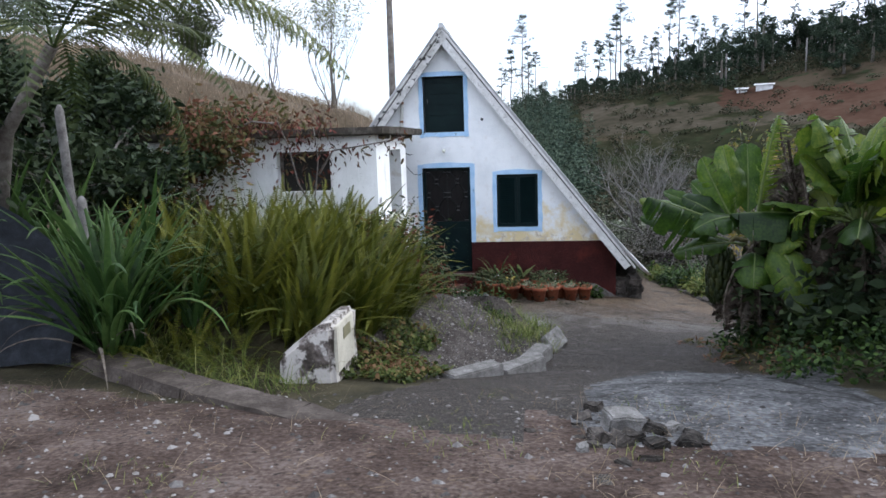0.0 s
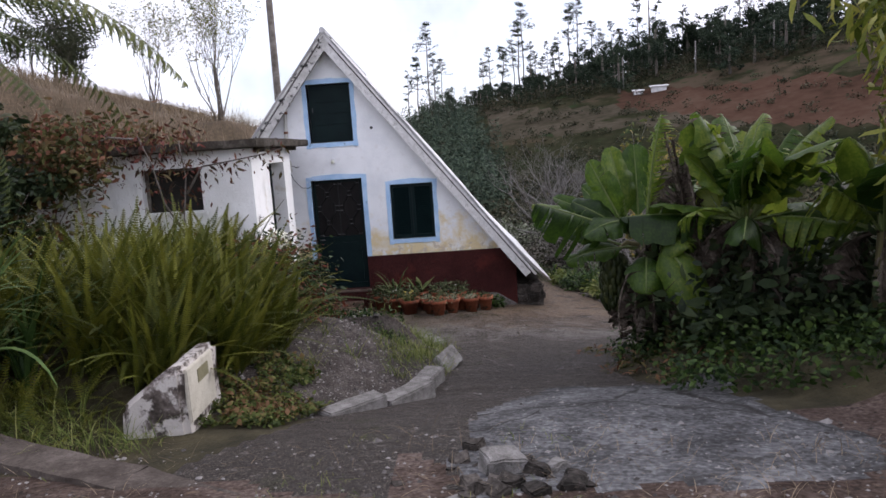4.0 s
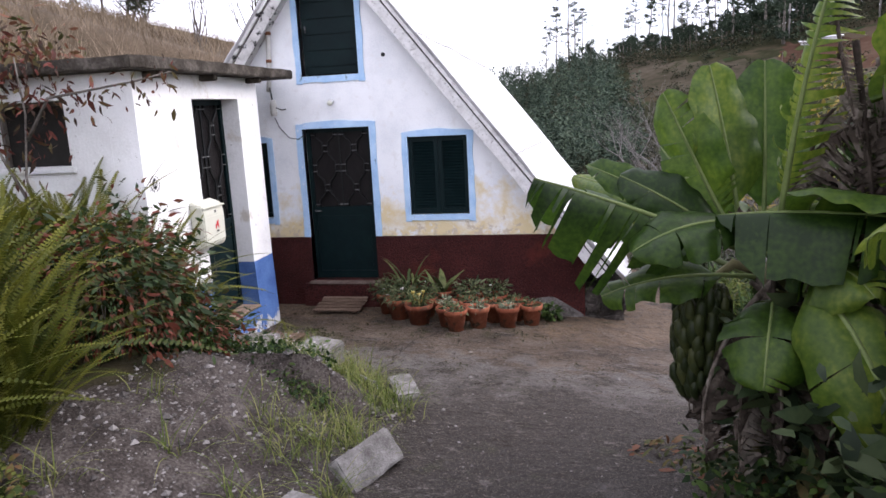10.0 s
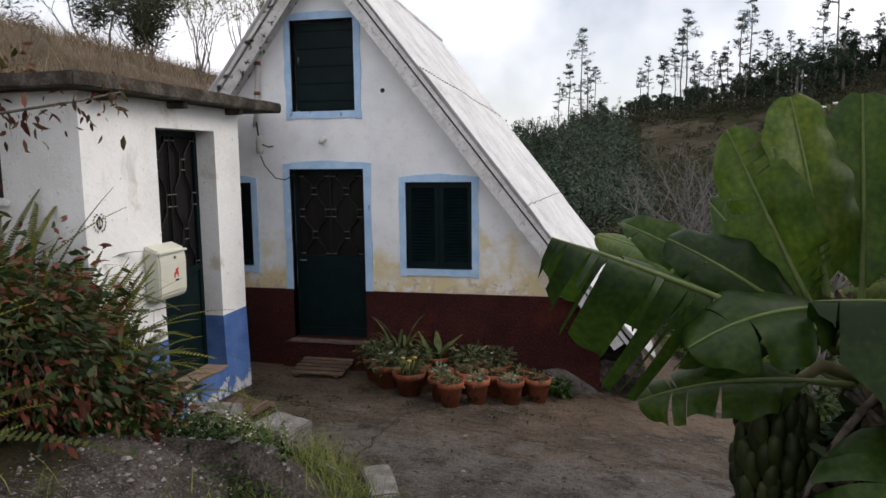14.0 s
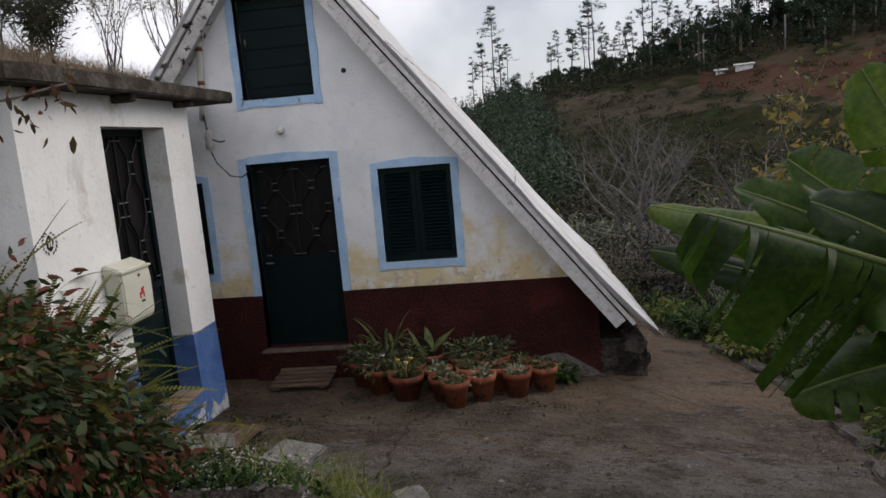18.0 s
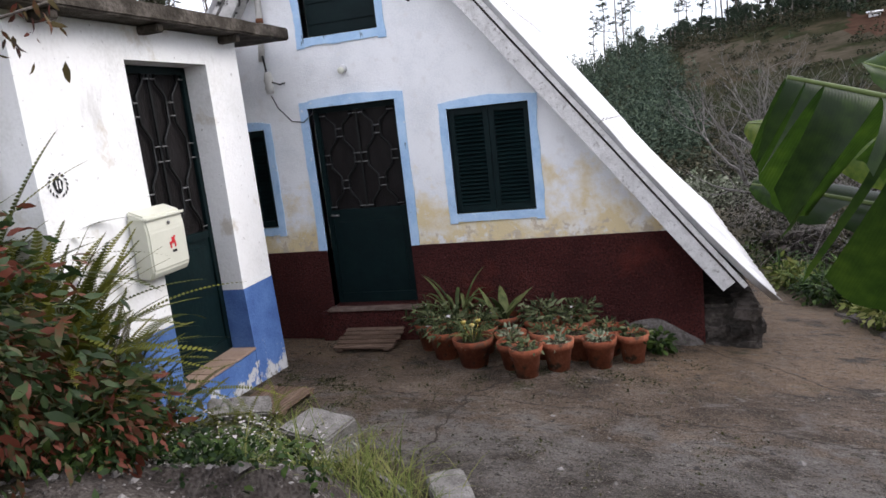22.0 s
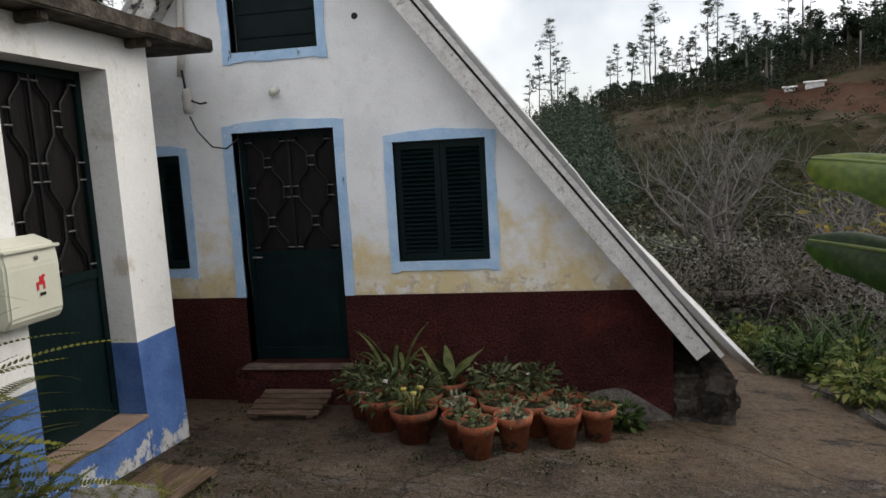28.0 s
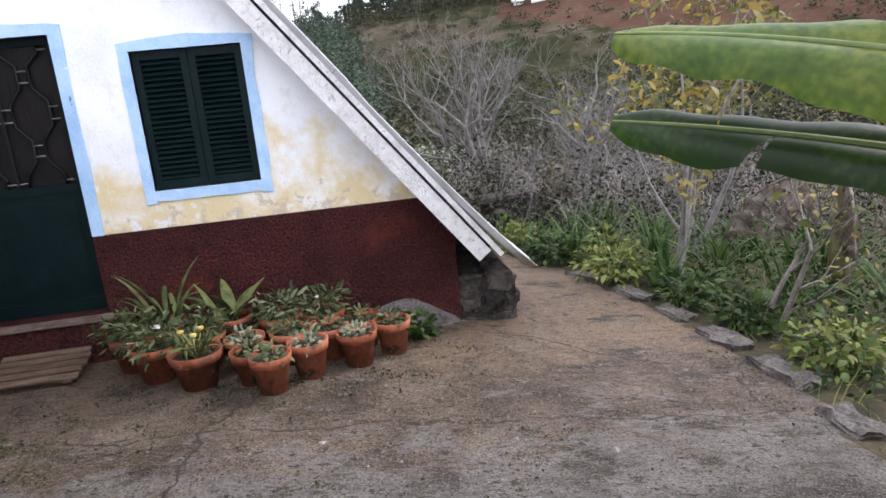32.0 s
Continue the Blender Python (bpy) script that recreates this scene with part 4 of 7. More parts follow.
PINE_LEAF = material("pine_needles", [(0.012, 0.022, 0.014), (0.022, 0.036, 0.020), (0.038, 0.055, 0.03)], 0.3, 0.8, random_value=0.5, island=True)
CONIFER_LEAF = material("young_conifer_needles", [(0.017, 0.030, 0.020), (0.038, 0.060, 0.040), (0.085, 0.112, 0.074)], 0.15, 0.8, random_value=0.5, island=True)
SCRUB_LEAF = material("scrub_leaf", [(0.035, 0.040, 0.02), (0.075, 0.07, 0.04), (0.13, 0.105, 0.065)], 0.2, 0.9, random_value=0.55, island=True)
GREY_SCRUB = material("grey_green_scrub", [(0.07, 0.085, 0.05), (0.13, 0.145, 0.10), (0.21, 0.22, 0.17)], 0.6, 0.9, random_value=0.5, island=True)
WHITE_PETAL = material("white_petal", [(0.27, 0.24, 0.24), (0.48, 0.45, 0.45)], 8, 0.7)
rng = np.random.default_rng(11)


def sheet_mesh(name, verts, faces, mat):
    me = bpy.data.meshes.new(name)
    me.from_pydata(np.asarray(verts, float).tolist(), [], faces)
    for m in (mat if isinstance(mat, (list, tuple)) else [mat]):
        me.materials.append(m)
    me.polygons.foreach_set("use_smooth", [True] * len(me.polygons))
    return me


def leaf_cloud(name, points, size, mat, droop=0.3, aspect=0.42, up=0.5, out=None, jitter=0.35, fold=0.25):
    """Many folded leaves, each six vertices and four faces, at the points."""
    p = np.asarray(points, float)
    n = len(p)
    d = rng.normal(size=(n, 3))
    if out is not None:
        d = d * 0.6 + np.asarray(out) * 1.1
    d[:, 2] = d[:, 2] * 0.6 - droop
    d /= np.linalg.norm(d, axis=1)[:, None] + 1e-9
    nor = rng.normal(size=(n, 3)) * (1 - up) + np.array([0, 0, 1.0]) * up
    side = np.cross(nor, d)
    side /= np.linalg.norm(side, axis=1)[:, None] + 1e-9
    nor = np.cross(d, side)
    s = size * (1 + jitter * rng.normal(size=n)).clip(0.4, 1.9)
    L, W = s[:, None], (s * aspect / 2)[:, None]
    v = np.empty((n, 6, 3))
    v[:, 0] = p
    v[:, 1] = p + d * L * 0.35 + side * W + nor * W * fold
    v[:, 2] = p + d * L * 0.72 + side * W * 0.72 + nor * W * fold * 0.7
    v[:, 3] = p + d * L - nor * L * 0.12
    v[:, 4] = p + d * L * 0.72 - side * W * 0.72 + nor * W * fold * 0.7
    v[:, 5] = p + d * L * 0.35 - side * W + nor * W * fold
    faces = []
    for k in range(n):
        b = 6 * k
        faces += [(b, b + 1, b + 5), (b + 1, b + 2, b + 4, b + 5), (b + 2, b + 3, b + 4)]
    return sheet_mesh(name, v.reshape(-1, 3), faces, mat)


def blades(name, roots, length, width, mat, lean=0.5, bend=0.5, jitter=0.35, seg=4):
    """Grass blades as bent tapering strips."""
    p = np.asarray(roots, float)
    n = len(p)
    az = rng.uniform(0, 2 * np.pi, n)
    h = np.stack([np.cos(az), np.sin(az), np.zeros(n)], 1)
    sd = np.stack([-np.sin(az), np.cos(az), np.zeros(n)], 1)
    L = length * (1 + jitter * rng.normal(size=n)).clip(0.35, 2.0)
    ln = lean * rng.uniform(0.2, 1.3, n)
    bd = bend * rng.uniform(0.3, 1.5, n)
    v = np.empty((n, seg * 2 + 1, 3))
    for k in range(seg + 1):
        u = k / seg
        a = ln + bd * u
        c = p + (h * (np.sin(a) * u * L)[:, None]) + np.array([0, 0, 1.0]) * (np.cos(np.minimum(a, 2.4)) * u * L)[:, None]
        w = width * (1 - u) ** 0.7 * (0.6 + 0.4 * min(1, u * 4))
        if k < seg:
            v[:, 2 * k] = c + sd * w / 2
            v[:, 2 * k + 1] = c - sd * w / 2
        else:
            v[:, 2 * seg] = c
    m = seg * 2 + 1
    faces = []
    for i in range(n):
        b = i * m
        for k in range(seg - 1):
            faces.append((b + 2 * k, b + 2 * k + 1, b + 2 * k + 3, b + 2 * k + 2))
        faces.append((b + 2 * seg - 2, b + 2 * seg - 1, b + 2 * seg))
    return sheet_mesh(name, v.reshape(-1, 3), faces, mat)


def on_ground(xy, lift=0.0):
    return np.array([(x, y, ground_level(x, y) + lift) for x, y in xy])


def scatter(n, x0, x1, y0, y1):
    return np.stack([rng.uniform(x0, x1, n), rng.uniform(y0, y1, n)], 1)


def mesh_part(name, me, parent, label="", m=None):
    ob = new(name, me)
    ob.parent = parent
    if m is not None:
        ob.matrix_basis = m
    if label:
        ob["label"] = label
    return ob


def frond_mesh(name, mat, length=1.0, pairs=34, arch=0.5, pinna=0.06):
    """A fern frond along +z that arches towards +x, with narrow leaflets in two rows."""
    verts, faces = [], []

    def spine(u):
        a = arch * u
        return Vector((math.sin(a) * u * length, 0, math.cos(a) * u * length))
    n = 14
    for k in range(n + 1):
        u = k / n
        w = 0.006 * (1 - 0.8 * u)
        c = spine(u)
        verts += [c + Vector((0, w, 0)), c - Vector((0, w, 0))]
        if k:
            b = 2 * k
            faces.append((b - 2, b - 1, b + 1, b))
    for k in range(pairs):
        u = 0.10 + 0.88 * k / (pairs - 1)
        c = spine(u)
        t = (spine(min(1, u + 0.02)) - spine(max(0, u - 0.02))).normalized()
        size = pinna * (math.sin(math.pi * min(1, 0.16 + 0.84 * u) ** 0.8) ** 0.55 + 0.05)
        for s in (1, -1):
            o = (Vector((0, s, 0)) + t * 0.28 + Vector((-0.15, 0, 0))).normalized()
            b = len(verts)
            w = t * (0.0092 if pairs < 50 else 0.0068 if pairs < 55 else 0.0076) * length ** 0.5
            verts += [c - w * 0.8, c + w, c + o * size * 0.6 + w * 0.9, c + o * size, c + o * size * 0.6 - w * 0.7]
            faces.append((b, b + 1, b + 2, b + 3, b + 4))
    return sheet_mesh(name, verts, faces, mat)


def strap_mesh(name, mat, length=1.0, width=0.04, arch=0.8, kink=0.0):
    """A folded strap leaf along +z that bends towards +x."""
    verts, faces = [], []
    n = 12
    p, a = Vector((0, 0, 0)), 0.05
    for k in range(n + 1):
        u = k / n
        w = width * (0.55 + 0.45 * min(1, u * 3)) * (1 - max(0, u - 0.55) / 0.45) ** 0.8 / 2 + 0.0008
        nx = Vector((math.cos(a), 0, -math.sin(a)))
        verts += [p + Vector((0, w, 0)) + nx * w * 0.5, p, p + Vector((0, -w, 0)) + nx * w * 0.5]
        if k:
            b = 3 * k
            faces += [(b - 3, b - 2, b + 1, b), (b - 2, b - 1, b + 2, b + 1)]
        a = 0.05 + arch * u ** 1.6 + (kink if u > 0.6 else 0)
        p = p + Vector((math.sin(a), 0, math.cos(a))) * length / n
    return sheet_mesh(name, verts, faces, mat)


def aimed(place, az, lean, scale, roll=0.0):
    """A pose that leans +z by lean degrees towards the azimuth az."""
    return Matrix.Translation(place) @ Matrix.Rotation(radians(az), 4, "Z") @ Matrix.Rotation(radians(lean), 4, "Y") @ Matrix.Rotation(radians(roll), 4, "Z") @ Matrix.Scale(scale, 4)


FRONDS = [frond_mesh("frond", FERN_GREEN, 1.0, 50, a, 0.038) for a in (0.12, 0.28, 0.45, 0.8)]
DENSE_FRONDS = [frond_mesh("frond", FERN_GREEN, 1.0, 58, a, 0.044) for a in (0.25, 0.5, 0.9)]
SHORT_FRONDS = [frond_mesh("frond", FERN_GREEN, 1.0, 26, a, 0.06) for a in (0.5, 0.9, 1.3)]
STRAPS = [strap_mesh("leaf", SWORD_GREEN, 1.0, w, a) for w, a in ((0.042, 0.35), (0.045, 0.7), (0.040, 1.2), (0.036, 1.7))]
DRY_STRAPS = [strap_mesh("dry_leaf", DRY_LEAF, 1.0, 0.025, a) for a in (1.6, 2.3)]


def fern(place, size, count, label, spread=38, group="", lean_to=None, kinds=None):
    ob = thing("fern", label, "fern", place, group=group)
    for k in range(count):
        az = 360 * k / count * 2.4 + random.uniform(-25, 25)
        lean = abs(random.gauss(0, spread * 0.55)) + 3
        me = random.choice(kinds or FRONDS)
        m = aimed((random.uniform(-0.17, 0.17), random.uniform(-0.17, 0.17), -0.02), az, lean, size * random.uniform(0.6, 1.12), random.uniform(-25, 25))
        if lean_to is not None:
            m = Matrix.Rotation(radians(lean_to[1]), 4, Vector((-math.sin(radians(lean_to[0])), math.cos(radians(lean_to[0])), 0))) @ m
        mesh_part("frond", me, ob, m=m)
    return ob


def strap_plant(place, size, count, label, spread=25, dry=0, group="", kinds=None):
    ob = thing("strap_leaf_plant", label, "plant", place, group=group)
    for k in range(count):
        az = 137.5 * k + random.uniform(-30, 30)
        mesh_part("leaf", random.choice(kinds or STRAPS), ob, m=aimed((random.uniform(-0.09, 0.09), random.uniform(-0.09, 0.09), -0.02), az, abs(random.gauss(0, spread * 0.6)) + 2, size * random.uniform(0.6, 1.1), random.uniform(-30, 30)))
    for k in range(dry):
        mesh_part("dry_leaf", random.choice(DRY_STRAPS), ob, "withered brown leaf", aimed((random.uniform(-0.1, 0.1), random.uniform(-0.1, 0.1), -0.02), random.uniform(0, 360), random.uniform(15, 45), size * random.uniform(0.5, 0.8)))
    return ob


def grow(bm, start, direction, length, radius, depth, tips, wander=0.25, fork=3, shrink=0.68, upward=0.15, spread=0.6, sides=5, twig=None):
    """A limb that wanders, tapers and forks. The ends are added to tips."""
    p, d = Vector(start), Vector(direction).normalized()
    n = 5
    pts, rad = [p.copy()], [radius]
    for k in range(n):
        d = (d + Vector((random.gauss(0, wander), random.gauss(0, wander), random.gauss(0, wander) + upward)) * 0.4).normalized()
        p = p + d * length / n
        pts.append(p.copy())
        rad.append(radius * (1 - 0.45 * (k + 1) / n))
    tube(bm if depth > 1 or twig is None else twig, pts, rad, sides if depth > 1 else 3, cap=False)
    tips += [(q.copy(), d.copy()) for q in pts[2:]] if depth <= 1 else []
    if depth > 0:
        for k in range(fork):
            q = pts[-1] if k == 0 else pts[random.randint(2, n)]
            e = (d + Vector((random.gauss(0, spread), random.gauss(0, spread), random.gauss(0, spread * 0.7)))).normalized()
            grow(bm, q, e, length * shrink * random.uniform(0.75, 1.15), rad[-1] * 0.78, depth - 1, tips, wander, fork, shrink, upward, spread, sides, twig)


def tree(name, label, category, place, bark, leaf_mat, height, radius, depth=3, leaf=0.08, per_tip=4, stems=1, lean=(0, 0), fork=3, spread=0.6, upward=0.15, aspect=0.42, droop=0.3, group=""):
    ob = thing(name, label, category, place, group=group)
    bm, thin = bmesh.new(), bmesh.new()
    tips = []
    for k in range(stems):
        d = Vector((lean[0] + random.gauss(0, 0.25 if stems > 1 else 0.05), lean[1] + random.gauss(0, 0.25 if stems > 1 else 0.05), 1))
        grow(bm, (random.gauss(0, 0.06) * (stems > 1), random.gauss(0, 0.06) * (stems > 1), -0.1), d, height * 0.42, radius, depth, tips, fork=fork, spread=spread, upward=upward, twig=thin)
    part("trunk", bm, bark, ob)
    part("twig", thin, bark, ob)
    if leaf_mat is not None:
        pts = np.array([q for q, _ in tips for _ in range(per_tip)])
        pts = pts + rng.normal(size=pts.shape) * leaf * 0.8
        mesh_part("crown", leaf_cloud("crown", pts, leaf, leaf_mat, droop, aspect), ob)
    return ob


def clump_points(n, centre, radii, shell=0.55):
    """Points in an uneven ellipsoid, more of them near its skin."""
    d = rng.normal(size=(n, 3))
    d /= np.linalg.norm(d, axis=1)[:, None]
    r = rng.uniform(shell, 1.0, n) * (1 + 0.22 * np.sin(d[:, 0] * 4 + centre[0]) * np.cos(d[:, 1] * 5 + centre[1]) + 0.12 * rng.normal(size=n))
    return np.asarray(centre) + d * r[:, None] * np.asarray(radii), d


# ---- the planted bank: ferns, strap leaves, shrub ----
random.seed(21)
FERN_LABEL = "tall sword fern with upright yellow-green fronds on the bank"
for x, y, s, c in ((-1.55, -6.2, 1.25, 24), (-1.05, -5.6, 1.30, 26), (-0.75, -6.5, 1.20, 26), (-0.35, -5.9, 1.30, 28), (-0.1, -6.7, 1.05, 24), (0.1, -5.4, 1.25, 28),
                   (0.30, -6.2, 1.0, 28), (0.50, -5.6, 0.85, 26), (-0.55, -5.1, 1.25, 24), (-1.3, -4.9, 1.2, 20), (-0.25, -6.55, 0.75, 20), (-2.0, -5.6, 1.2, 18), (-1.2, -4.2, 1.15, 20), (-1.0, -4.6, 1.15, 20), (-2.0, -4.4, 1.2, 18), (-2.7, -5.0, 1.25, 18), (-0.3, -6.2, 1.2, 24), (-0.2, -5.2, 1.1, 20)):
    fern((x, y, ground_level(x, y)), s * 1.06, int(c * 3.5), FERN_LABEL, 24, "ferns on the bank", (10, 14))
for x, y, s, c in ((-0.9, -7.25, 0.55, 22), (-0.5, -7.3, 0.5, 22), (-1.3, -7.1, 0.55, 20), (-0.7, -7.0, 0.65, 24), (-1.1, -6.9, 0.65, 22), (-1.6, -7.3, 0.5, 18)):
    fern((x, y, ground_level(x, y)), s, c, "low bright fern at the foot of the bank", 55, "low ferns", None, SHORT_FRONDS)
for x, y, s, c in ((0.15, -3.35, 0.95, 40), (-0.05, -3.5, 1.40, 42), (0.32, -3.3, 0.62, 26), (0.05, -3.75, 1.30, 36), (-0.25, -3.45, 1.45, 34), (-0.5, -3.6, 1.45, 26), (-0.75, -4.2, 1.35, 24), (-0.9, -3.75, 1.35, 24), (-0.3, -3.95, 1.4, 26), (-1.4, -3.8, 1.3, 22)):
    fern((x, y, ground_level(x, y)), s * 0.86, int(c * 2.6), "sword fern with dark upright fronds beside the annex door", 30, "ferns by the annex", None, DENSE_FRONDS)
for x, y, s in ((0.75, -2.85, 0.36), (0.95, -3.05, 0.32), (0.50, -2.75, 0.36), (0.35, -2.95, 0.45), (0.15, -2.75, 0.42)):
    fern((x, y, ground_level(x, y)), s, 12, "small pale green fern at the edge of the patio", 60, "small ferns", None, SHORT_FRONDS)
for x, y, s, c, d in ((-1.75, -7.15, 1.6, 24, 5), (-1.82, -6.95, 1.8, 24, 3), (-1.65, -7.0, 1.35, 26, 4), (-2.2, -6.7, 1.7, 26, 6), (-2.75, -6.3, 1.9, 26, 5), (-3.3, -6.6, 1.9, 22, 4), (-1.95, -6.2, 1.6, 22, 7), (-3.6, -5.9, 1.9, 20, 3), (-1.2, -6.6, 1.1, 16, 8)):
    strap_plant((x, y, ground_level(x, y)), s, int(c * 1.7), "tall green strap-leaved plant with some withered leaves", 32, d, "strap plants on the bank")

# the reddening shrub in front of the annex
shrub = thing("shrub", "dense shrub with dark green and red autumn leaves", "shrub", (0.25, -4.0, ground_level(0.25, -4.0)))
bm = bmesh.new()
shrub_tips = []
for k in range(9):
    a = k * 0.7
    grow(bm, (0.15 * math.cos(a), 0.15 * math.sin(a), -0.05), (0.55 * math.cos(a), 0.55 * math.sin(a), 0.9), 0.42, 0.012, 2, shrub_tips, spread=0.5, sides=4)
part("stem", bm, BARK, shrub)
pts1, out1 = clump_points(3900, (0.04, -0.3, 0.54), (0.74, 0.60, 0.60), 0.45)
pts2, out2 = clump_points(1500, (0.38, 0.1, 0.12), (0.38, 0.42, 0.30), 0.45)
pts3, out3 = clump_points(1900, (-0.40, -0.1, 0.46), (0.5, 0.55, 0.50), 0.45)
sp, so = np.concatenate([pts1, pts2, pts3]), np.concatenate([out1, out2, out3])
sp[:, 2] *= 1.05
keep = sp[:, 2] > -0.05
mesh_part("foliage", leaf_cloud("foliage", sp[keep], 0.060, SHRUB_MIX, 0.55, 0.34, 0.4, so[keep], 0.45), shrub)

# red vine on a bare stem that crosses the annex window and hangs from the slab
vine = thing("red_vine", "red-leaved vine on bare stems climbing over the annex roof", "vine", (-0.9, -3.55, ground_level(-0.9, -3.55)))
bm = bmesh.new()
vine_tips = []
gz = ground_level(-0.9, -3.55)
for pts in ([(0, 0, -0.1), (0.05, 0, 0.5), (-0.02, 0.0, 1.0), (0.05, 0.02, 1.5), (0.0, 0.05, 1.95)], [(0.02, 0, 0.7), (-0.25, 0.02, 1.2), (-0.35, 0.0, 1.7), (-0.5, 0.05, 2.05)],
            [(0.05, 0.0, 1.3), (0.25, 0.05, 1.62), (0.55, 0.1, 1.66), (0.95, 0.2, 1.72), (1.2, 0.3, 1.78)], [(-0.5, 0.1, 2.0), (-0.9, 0.15, 2.05), (-1.3, 0.1, 1.9), (-1.6, 0.05, 2.0)]):
    tube(bm, pts, [0.016 - 0.010 * k / (len(pts) - 1) for k in range(len(pts))], 5)
    for a, b in zip(pts, pts[1:]):
        for u in (0.2, 0.5, 0.8):
            vine_tips.append(Vector(a).lerp(Vector(b), u))
part("stem", bm, BARK, vine)
vp = []
for q in vine_tips:
    c = 10 if q.z > 1.55 else 3
    vp += [q + Vector((random.gauss(0, 0.09), random.gauss(0, 0.06), random.gauss(-0.03, 0.09))) for _ in range(c)]
vp += [Vector((random.uniform(-1.9, 0.25), random.uniform(0.02, 0.45), random.gauss(1.96, 0.15))) for _ in range(620)]
vp += [Vector((random.gauss(-0.25, 0.3), random.uniform(0.0, 0.25), random.uniform(1.1, 1.9))) for _ in range(150)]
mesh_part("foliage", leaf_cloud("foliage", np.array(vp), 0.080, RED_VINE, 1.1, 0.30, 0.3), vine)

# dry growth lying on the annex roof
roof_brush = thing("dry_brush", "tangle of dry brown stems growing over the annex roof", "brush", (-2.1, -2.0, 2.83))
pts, out = clump_points(3200, (-0.7, -0.5, 0.12), (1.6, 0.8, 0.46), 0.2)
pts = pts[pts[:, 2] > -0.02]
mesh_part("foliage", leaf_cloud("foliage", pts, 0.10, COVER_LEAF, 0.2, 0.35, 0.3), roof_brush)
mesh_part("stalk", blades("stalk", np.stack([rng.uniform(-2.2, 0.7, 700), rng.uniform(-0.9, 1.2, 700), np.zeros(700)], 1), 0.55, 0.008, STRAW, 0.35, 0.4), roof_brush)

# dark tree and tree fern above the bank
tree("dark_tree", "dense tree with small dark leaves behind the strap plants", "tree", (-3.4, -4.4, ground_level(-3.4, -4.4)), BARK, DARK_LEAF, 3.0, 0.10, 4, 0.095, 16, 2, (0.1, -0.1), spread=0.8)
for x, y, h in ((-5.2, -5.8, 4.2), (-6.2, -3.6, 4.6), (-4.6, -3.2, 3.4)):
    tree("dark_tree", "leafy dark tree at the edge of the garden", "tree", (x, y, ground_level(x, y)), BARK, DARK_LEAF, h, 0.10, 4, 0.11, 12, 2, spread=0.75, group="garden trees")
pts, out = clump_points(2600, (0, 0, 0.9), (1.3, 0.8, 0.95), 0.3)
pts2, out = clump_points(1500, (0.75, 0.25, 1.75), (0.75, 0.35, 0.5), 0.2)
pts = np.concatenate([pts, pts2])
hedge = thing("bramble", "bramble thicket with brown and green leaves against the annex", "shrub", (-3.0, -4.0, ground_level(-3.0, -4.0)))
mesh_part("foliage", leaf_cloud("foliage", pts[pts[:, 2] > 0], 0.085, COVER_LEAF, 0.4, 0.45, 0.4), hedge)
for k in range(7):
    bm = bmesh.new()
    a = k * 0.9
    tube(bm, [(0.2 * math.cos(a), 0.2 * math.sin(a), -0.1), (0.5 * math.cos(a), 0.4 * math.sin(a), 0.7), (0.9 * math.cos(a), 0.55 * math.sin(a), 1.3), (1.2 * math.cos(a), 0.65 * math.sin(a), 1.5)], [0.012, 0.010, 0.007, 0.003], 5)
    part("stem", bm, BARK, hedge)


def tree_fern_frond(length, arch):
    """A large fern leaf along +z bending to +x: a long midrib with two rows of saw-edged leaflets."""
    verts, faces = [], []

    def spine(u):
        a = arch * u ** 1.3 * 0.62
        return Vector((math.sin(a) * u * length, 0, math.cos(a) * u * length))
    for k in range(25):
        u = k / 24
        w = 0.012 * (1 - 0.8 * u)
        c = spine(u)
        verts += [c + Vector((0, w, 0)), c - Vector((0, w, 0))]
        if k:
            b = 2 * k
            faces.append((b - 2, b - 1, b + 1, b))
    for k in range(40):
        u = 0.14 + 0.85 * k / 39
        c = spine(u)
        t = (spine(min(1, u + 0.02)) - spine(max(0, u - 0.02))).normalized()
        down = Vector((0, 1, 0)).cross(t)
        size = 0.125 * length * (math.sin(math.pi * (0.14 + 0.84 * u) ** 0.9) ** 0.75) + 0.02
        for s in (1, -1):
            o = (Vector((0, s, 0)) + t * 0.5 + down * 0.25 * random.uniform(0.2, 1.6)).normalized()
            for j in range(9):
                v0, v1 = j / 9, (j + 0.92) / 9
                w0 = 0.0125 * length * (1 - v0) ** 0.7
                q0, q1 = c + o * size * v0 + down * 0.3 * size * v0 * v0, c + o * size * v1 + down * 0.3 * size * v1 * v1
                b = len(verts)
                verts += [q0 + t * w0 * 0.35, q1 + t * w0 * 1.05, q1 - t * w0 * 1.05, q0 - t * w0 * 0.35]
                faces.append((b, b + 1, b + 2, b + 3))
    return sheet_mesh("frond", verts, faces, TREE_FERN_GREEN), spine(1.0)


TREE_FERN_GREEN = material("tree_fern_green", [(0.022, 0.034, 0.010), (0.05, 0.065, 0.018), (0.10, 0.11, 0.03)], 3, 0.6, random_value=0.35, transl=0.25)
random.seed(17)
tf_meshes = [tree_fern_frond(2.0, a) for a in (1.0, 1.4, 1.8)]
tfern = thing("tree_fern", "tree fern with long arching feathery fronds", "tree fern", (-1.9, -7.25, ground_level(-1.9, -7.25)))
bm = bmesh.new()
FZ = 3.5 - ground_level(-1.9, -7.25)
tube(bm, [(-1.5, 0.9, -0.1), (-1.3, 0.7, FZ * 0.4), (-0.8, 0.35, FZ * 0.75), (0, 0.0, FZ)], [0.08, 0.07, 0.06, 0.05], 9)
